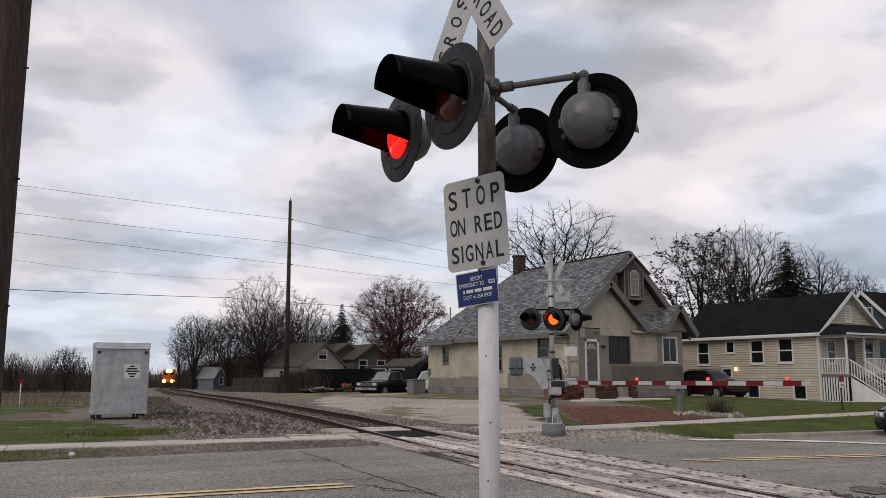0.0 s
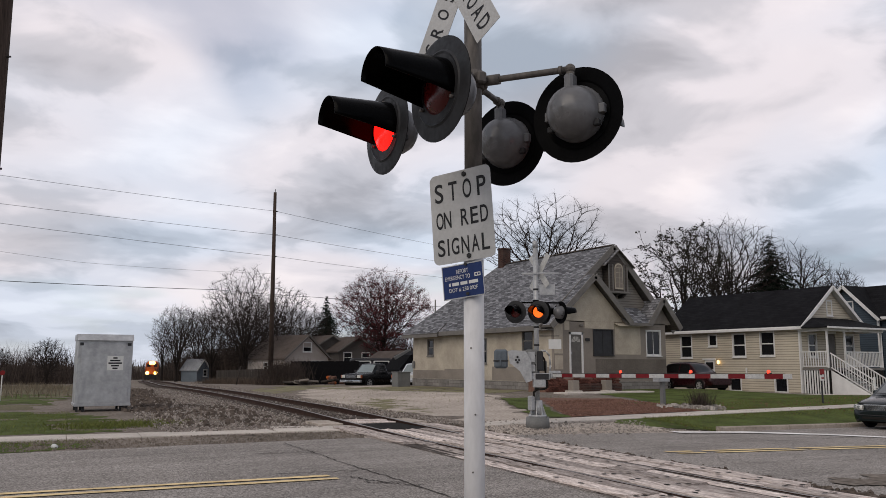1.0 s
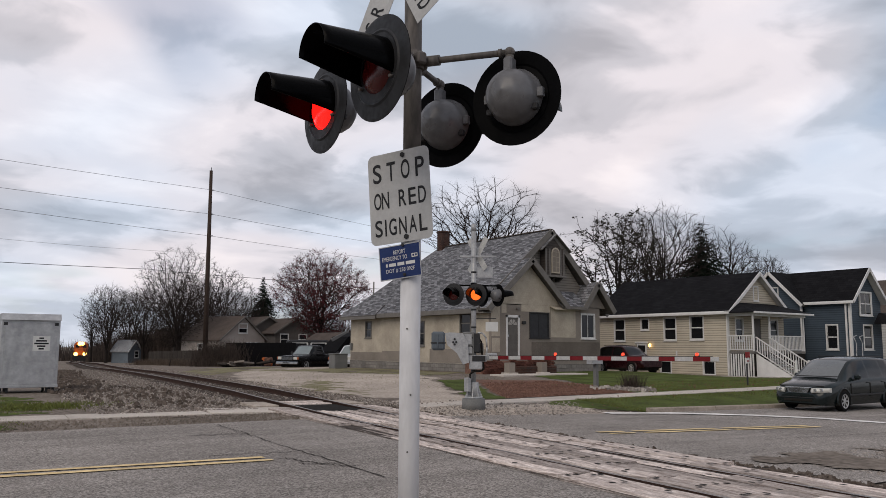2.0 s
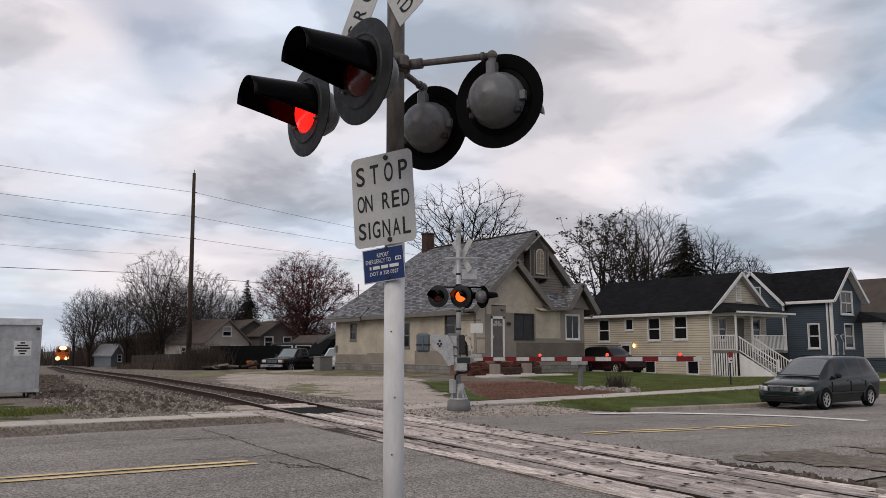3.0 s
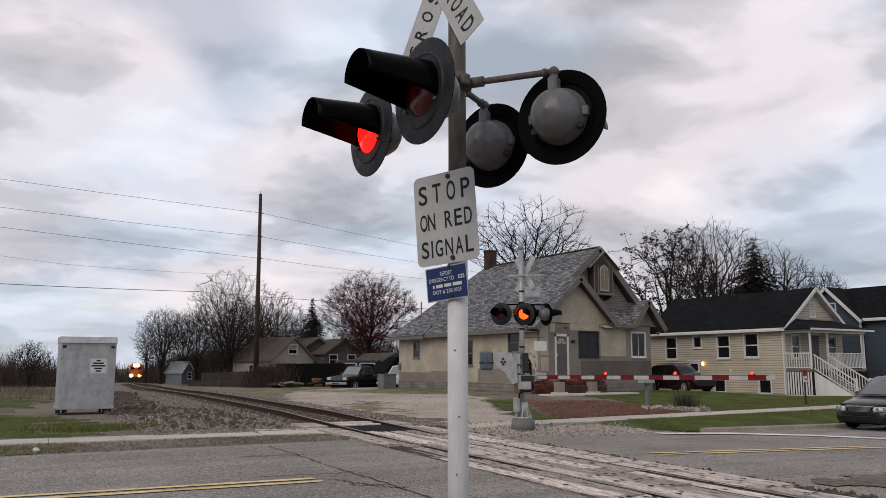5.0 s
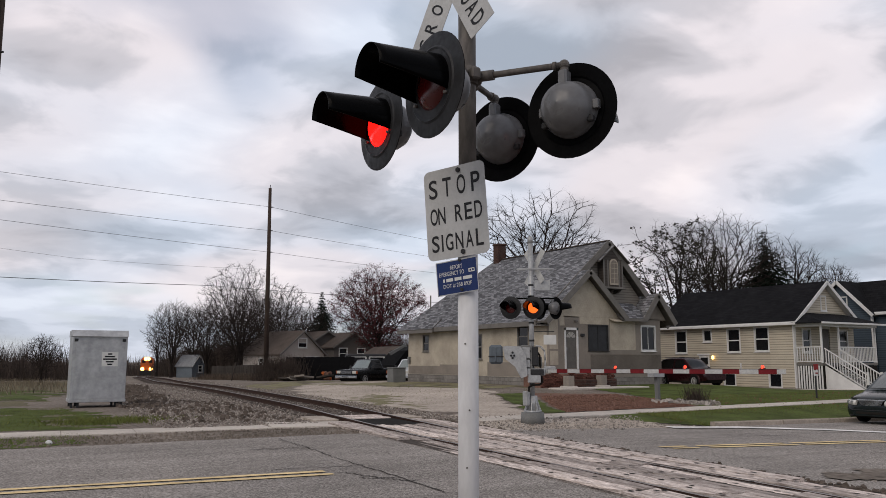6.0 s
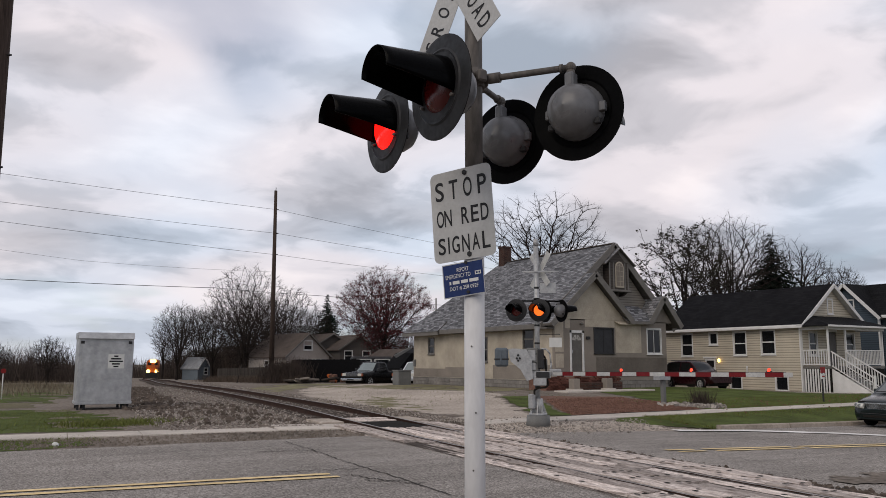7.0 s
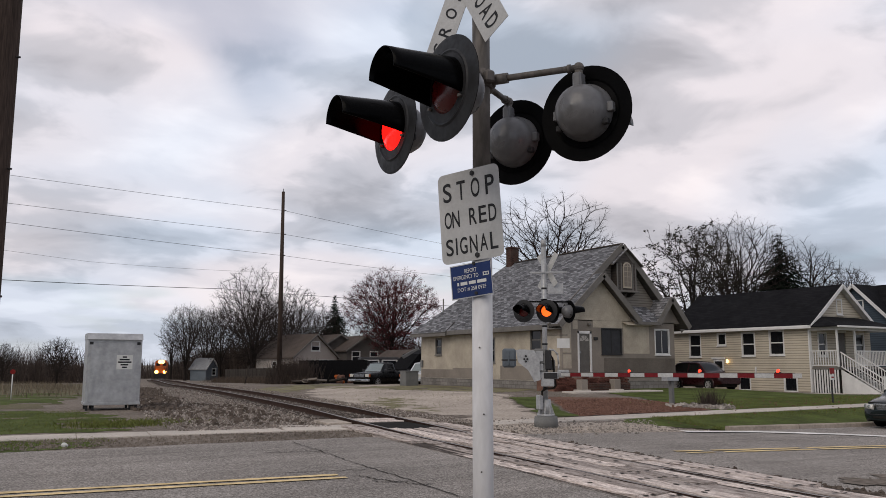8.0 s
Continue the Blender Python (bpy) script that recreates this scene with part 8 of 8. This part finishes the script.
def spruce(x, y, height, seed, width=0.28):
    z = gz(x, y) - 0.1
    root = empty("spruce_tree", pose(x, y, z), "dark green conical spruce tree", "tree")
    r = random.Random(seed)
    part("trunk", R((0, 0, 0), (0, 0, height * 0.96), height * 0.016, 0.02, 8), "bark", root)
    vs, fs = [], []
    zz = height * 0.1
    while zz < height * 0.985:
        f = 1 - zz / height
        reach = height * width * f ** 0.95 * r.uniform(0.8, 1.1) + 0.06
        n = int(9 + 13 * f)
        for k in range(n):
            t = r.uniform(0, 6.283)
            l = reach * r.uniform(0.65, 1.12)
            d = Vector((math.cos(t), math.sin(t), 0))
            side = Vector((-d.y, d.x, 0))
            m = max(4, int(l / 0.22))
            for i in range(m):
                g = (i + 0.6) / m
                c = d * l * g + Vector((0, 0, zz - l * 0.35 * g + l * 0.12 * g * g))
                for _ in range(3):
                    s = r.uniform(0.2, 0.46) * (1.15 - 0.4 * g) * min(1.0, 0.3 + 2.2 * f)
                    o = side * r.uniform(-1, 1) * 0.28 * l * (1 - 0.5 * g) * 0.6 + Vector((0, 0, r.uniform(-0.16, 0.06)))
                    a = (d * r.uniform(0.2, 1) + side * r.uniform(-1, 1) + Vector((0, 0, r.uniform(-0.7, 0.1)))).normalized()
                    b = a.cross(Vector((r.gauss(0, 1), r.gauss(0, 1), r.gauss(0, 1)))).normalized()
                    q = len(vs)
                    p = c + o
                    vs += [tuple(p - b * s * 0.3), tuple(p + a * s), tuple(p + b * s * 0.3)]
                    fs.append((q, q + 1, q + 2))
        zz += height * 0.022 * r.uniform(0.8, 1.2)
    part_data("needles", vs, fs, "spruce", root)
    return root


bare_tree("bare_tree", 46.6, 58.0, 17.6, "wide bare grey tree behind the cottage", 11, 7.6, 0.42, 1250, 8)
bare_tree("bare_tree", 57.3, 51.5, 15.8, "bare tree with sparse dark leaves", 22, 6.4, 0.22, 420, 6, "budleaf", 3000, (0.09, 0.19))
big = bare_tree("bare_tree", 68.6, 55.0, 17.7, "bare grey tree behind the beige house", 33, 6.6, 0.3, 1000, 7)
bare_tree("bare_tree", 81.5, 56.0, 17.2, "bare grey tree behind the blue house", 44, 5.0, 0.3, 700, 5)
small = bare_tree("bare_tree", 92.0, 58.0, 15.3, "small bare grey tree far behind the houses", 45, 4.6, 0.3, 650, 5)
spruce(73.6, 54.0, 15.9, 1, 0.66)
bare_tree("budding_tree", 44.0, 85.0, 14.2, "broad tree with dark red buds", 55, 6.6, 0.20, 1700, 8, "redbud", 20000, (0.045, 0.10), flat=1.15)
spruce(51.9, 120.0, 14.0, 2, 0.42)
rail_tree = bare_tree("bare_tree", 30.2, 93.5, 14.0, "large bare tree beside the railway", 66, 5.4, 0.14, 1500, 9, flat=1.3)
back_tree = bare_tree("bare_tree", 35.0, 132.0, 13.2, "bare tree beside the railway", 77, 4.8, 0.16, 850, 7, flat=1.2)
bare_tree("bare_tree", 30.0, 125.0, 11.2, "bare tree beside the shed", 88, 4.6, 0.18, 800, 7, flat=1.2)
bare_tree("small_tree", 9.6, 96.0, 6.0, "small bare tree in the weed field", 144, 2.4, 0.1, 600, 6, flat=1.2)
field_tree = bare_tree("small_tree", -2.5, 88.0, 6.4, "small bare tree in the weed field", 155, 2.4, 0.1, 600, 6, flat=1.2)
for src, tx, ty, turn, k, text in ((back_tree, 47.5, 124, 70, 1.05, "bare tree far behind the taupe house"), (rail_tree, 39.5, 118, 150, 0.95, "bare tree far behind the taupe house"),
                                   (back_tree, 61.0, 122, 200, 1.0, "bare tree behind the grey house"), (rail_tree, 55.0, 108, 40, 0.95, "bare tree behind the grey house"), (big, 36.5, 150, 90, 0.8, "bare tree beside the railway"),
                                   (small, 37.5, 168, 30, 0.75, "bare tree far along the railway"), (back_tree, 41.5, 178, 260, 0.7, "bare tree far along the railway"), 
                                   (rail_tree, 38.5, 103, 90, 0.92, "bare tree close behind the taupe house"), (back_tree, 44.0, 106, 10, 0.9, "bare tree close behind the taupe house"), (rail_tree, 34.5, 108, 230, 0.95, "bare tree beside the railway"), (back_tree, 31.5, 112, 310, 0.9, "bare tree beside the shed"),
                                   (small, 72.0, 60.0, 120, 1.05, "bare tree behind the spruce"), (small, 101.0, 64.0, 200, 1.0, "bare tree far behind the houses"),
                                   (field_tree, -12.0, 95, 50, 1.1, "small bare tree in the weed field"), (field_tree, 5.5, 118, 140, 0.9, "small bare tree in the weed field")):
    tagged(copy_thing(src, Matrix.Translation((tx, ty, gz(tx, ty) - 0.1)) @ Matrix.Rotation(radians(turn), 4, "Z") @ Matrix.Scale(k, 4)), text)


# ---- brush, hedges and tufts ----
def brush(name, label, n, where, hgt, seed, material="brush", width=0.012, fan=0.35):
    """Thin upright stems strewn over a stretch of ground."""
    r = random.Random(seed)
    vs, fs = [], []
    for _ in range(n):
        x, y = where(r)
        h = r.uniform(*hgt)
        z = gz(x, y) - 0.03
        t = r.uniform(0, 6.283)
        s = Vector((math.cos(t), math.sin(t), 0)) * width
        tip = Vector((x + r.gauss(0, fan) * h, y + r.gauss(0, fan) * h, z + h))
        mid = Vector((x, y, z)).lerp(tip, 0.5) + Vector((0, 0, 0.08 * h))
        q = len(vs)
        vs += [(x - s.x, y - s.y, z), (x + s.x, y + s.y, z), tuple(mid + s * 0.7), tuple(mid - s * 0.7), tuple(tip)]
        fs += [(q, q + 1, q + 2, q + 3), (q + 3, q + 2, q + 4)]
    return tagged(part_data(name, vs, fs, material), label, "weeds" if material != "blade" else "grass", kind="stuff")


def box_area(x0, x1, y0, y1):
    return lambda r: (r.uniform(x0, x1), r.uniform(y0, y1))


def rail_side(r):
    y = r.uniform(132, 200)
    return 34.5 + (y - 132) * 0.13 + 12 * r.random(), y


brush("dry_weeds", "dry brown weeds in the field", 9000, box_area(-25, 9, 44, 100), (0.15, 0.7), 1, "straw", 0.014, 0.4)
brush("far_thicket", "brown thicket at the far side of the field", 16000, lambda r: (r.uniform(-90, 18), r.uniform(125, 165)), (1.5, 6.6), 2, "thicket", 0.04, 0.3)
brush("far_thicket", "brown thicket far along the railway", 3000, lambda r: (r.uniform(2, 25), r.uniform(195, 240)), (1.5, 4.5), 12, "thicket", 0.07, 0.25)
brush("far_woods", "hazy brown woods along the horizon", 7000, lambda r: (r.uniform(-190, 95), r.uniform(330, 430)), (3.0, 9.5), 31, "thicket", 0.16, 0.18)
brush("fence_weeds", "dry weeds and brush along the board fence", 3500, lambda r: (23.0 + r.gauss(0, 0.5), r.uniform(58, 84)), (0.2, 0.75), 3, width=0.012)
brush("fence_shrub", "tangled bare shrub at the pole", 3000, lambda r: (22.9 + r.gauss(0, 0.75), 61.2 + r.gauss(0, 0.75)), (0.6, 2.3), 4, "thicket", 0.013, 0.26)
brush("railside_thicket", "bare thicket beside the railway", 9000, rail_side, (1.2, 5.5), 5, "thicket", 0.045, 0.22)
brush("shed_thicket", "bare thicket between the shed and the fence", 12000, lambda r: (r.uniform(36.5, 47), r.uniform(118, 150)), (1.5, 6.5), 25, "thicket", 0.04, 0.2)
brush("rear_thicket", "bare thicket behind the yards", 14000, lambda r: (r.uniform(36.5, 78), r.uniform(104, 134)), (2.0, 7.5), 15, "thicket", 0.045, 0.2)
brush("grass_tufts", "green grass tufts on the verge", 30000, lambda r: (r.uniform(-14, 3.8), r.uniform(21.5, 31)), (0.02, 0.065), 6, "blade", 0.007, 0.9)
brush("verge_weeds", "dark green weeds beside the pavement", 2500, lambda r: (4.2 + r.gauss(0, 0.8), 23.6 + r.gauss(0, 0.6)), (0.03, 0.14), 16, "blade", 0.012, 0.6)
brush("grass_tufts", "green grass tufts at the road edge", 9000, lambda r: (r.uniform(-14, 3.0), 18.2 + 1.7 * r.random()), (0.02, 0.07), 7, "blade", 0.006, 0.7)
brush("lawn_tufts", "green lawn grass blades", 24000, lambda r: (r.uniform(23.6, 46), r.uniform(20.1, 25)), (0.03, 0.07), 8, "blade", 0.009, 0.7)
brush("lawn_tufts", "green lawn grass blades", 20000, lambda r: (18.4 + 35 * r.random() ** 1.4, r.uniform(15.5, 18.3)), (0.05, 0.115), 9, "blade", 0.008, 0.6)
brush("drive_weeds", "dry tufts beside the gravel drive", 700, lambda r: (r.uniform(13, 24), r.uniform(26, 40)), (0.03, 0.12), 10, "blade", 0.008, 0.6)
brush("rock_shrub", "small dark shrub among the rocks", 380, lambda r: (24.75 + r.gauss(0, 0.2), 21.5 + r.gauss(0, 0.2)), (0.25, 0.85), 11, "thicket", 0.009, 0.3)


# ---- yard clutter and litter ----
def log_pile():
    x, y = 26.4, 59.4
    root = empty("log_pile", pose(x, y, gz(x, y)), "small heap of split brown logs", "log pile")
    r = random.Random(4)
    for k in range(9):
        c = Vector((r.gauss(0, 0.4), r.gauss(0, 0.25), 0.14 + 0.2 * (k % 3)))
        d = Vector((r.gauss(0, 1), r.gauss(0, 1), r.gauss(0, 0.2))).normalized() * 0.25
        part("log", R(c - d, c + d, 0.13, 0.11, 9), "trainorange" if k % 4 == 0 else "mulch", root)


log_pile()


def rubble():
    x, y = 23.4, 57.6
    root = empty("concrete_heap", pose(x, y, gz(x, y)), "broken concrete slabs heaped in the yard", "rubble")
    r = random.Random(14)
    for k in range(7):
        m = pose(r.uniform(-1.6, 1.9), r.uniform(-0.5, 0.5), 0.12 + 0.03 * k, r.uniform(-12, 12), r.uniform(-12, 12), r.uniform(0, 180))
        part("broken_slab", box(bmesh.new(), -0.6, -0.35, -0.07, 0.6, 0.35, 0.07, 0.02, m), "stuccogrey" if k % 3 else "fencewood", root)


rubble()


def leaning_post():
    x, y = 20.8, 66.4
    root = empty("leaning_post", pose(x, y, gz(x, y)), "short leaning grey wooden post", "post")
    part("stake", R((0, 0, -0.1), (0.35, 0.0, 1.5), 0.05, 0.045, 8), "fencewood", root)


leaning_post()


def litter():
    root = empty("litter", pose(2.0, 17.8, 0.02), "crumpled white paper cup on the verge", "litter")
    bm = bmesh.new()
    bmesh.ops.create_icosphere(bm, subdivisions=2, radius=0.065)
    for v in bm.verts:
        v.co *= 1 + 0.35 * noise.noise(v.co * 14)
        v.co.z = max(-0.05, v.co.z * 0.8)
    part("crumpled_cup", bm, "signwhite", root)


litter()


def hand_rails():
    root = empty("stair_handrail", pose(51.2, 26.2, -0.3), "bent grey metal handrail by the blue house", "handrail")
    for k in (0.0, 0.75):
        bm = bmesh.new()
        pts = [Vector((k, 0, 0)), Vector((k, 0, 1.7)), Vector((k + 0.25, 0.1, 2.3)), Vector((k + 0.1, 0.2, 2.7)), Vector((k + 0.7, 0.3, 2.8))]
        for p, q in zip(pts, pts[1:]):
            rod(bm, p, q, 0.03, None, 8)
        part("bent_rail", bm, "alu", root)


hand_rails()
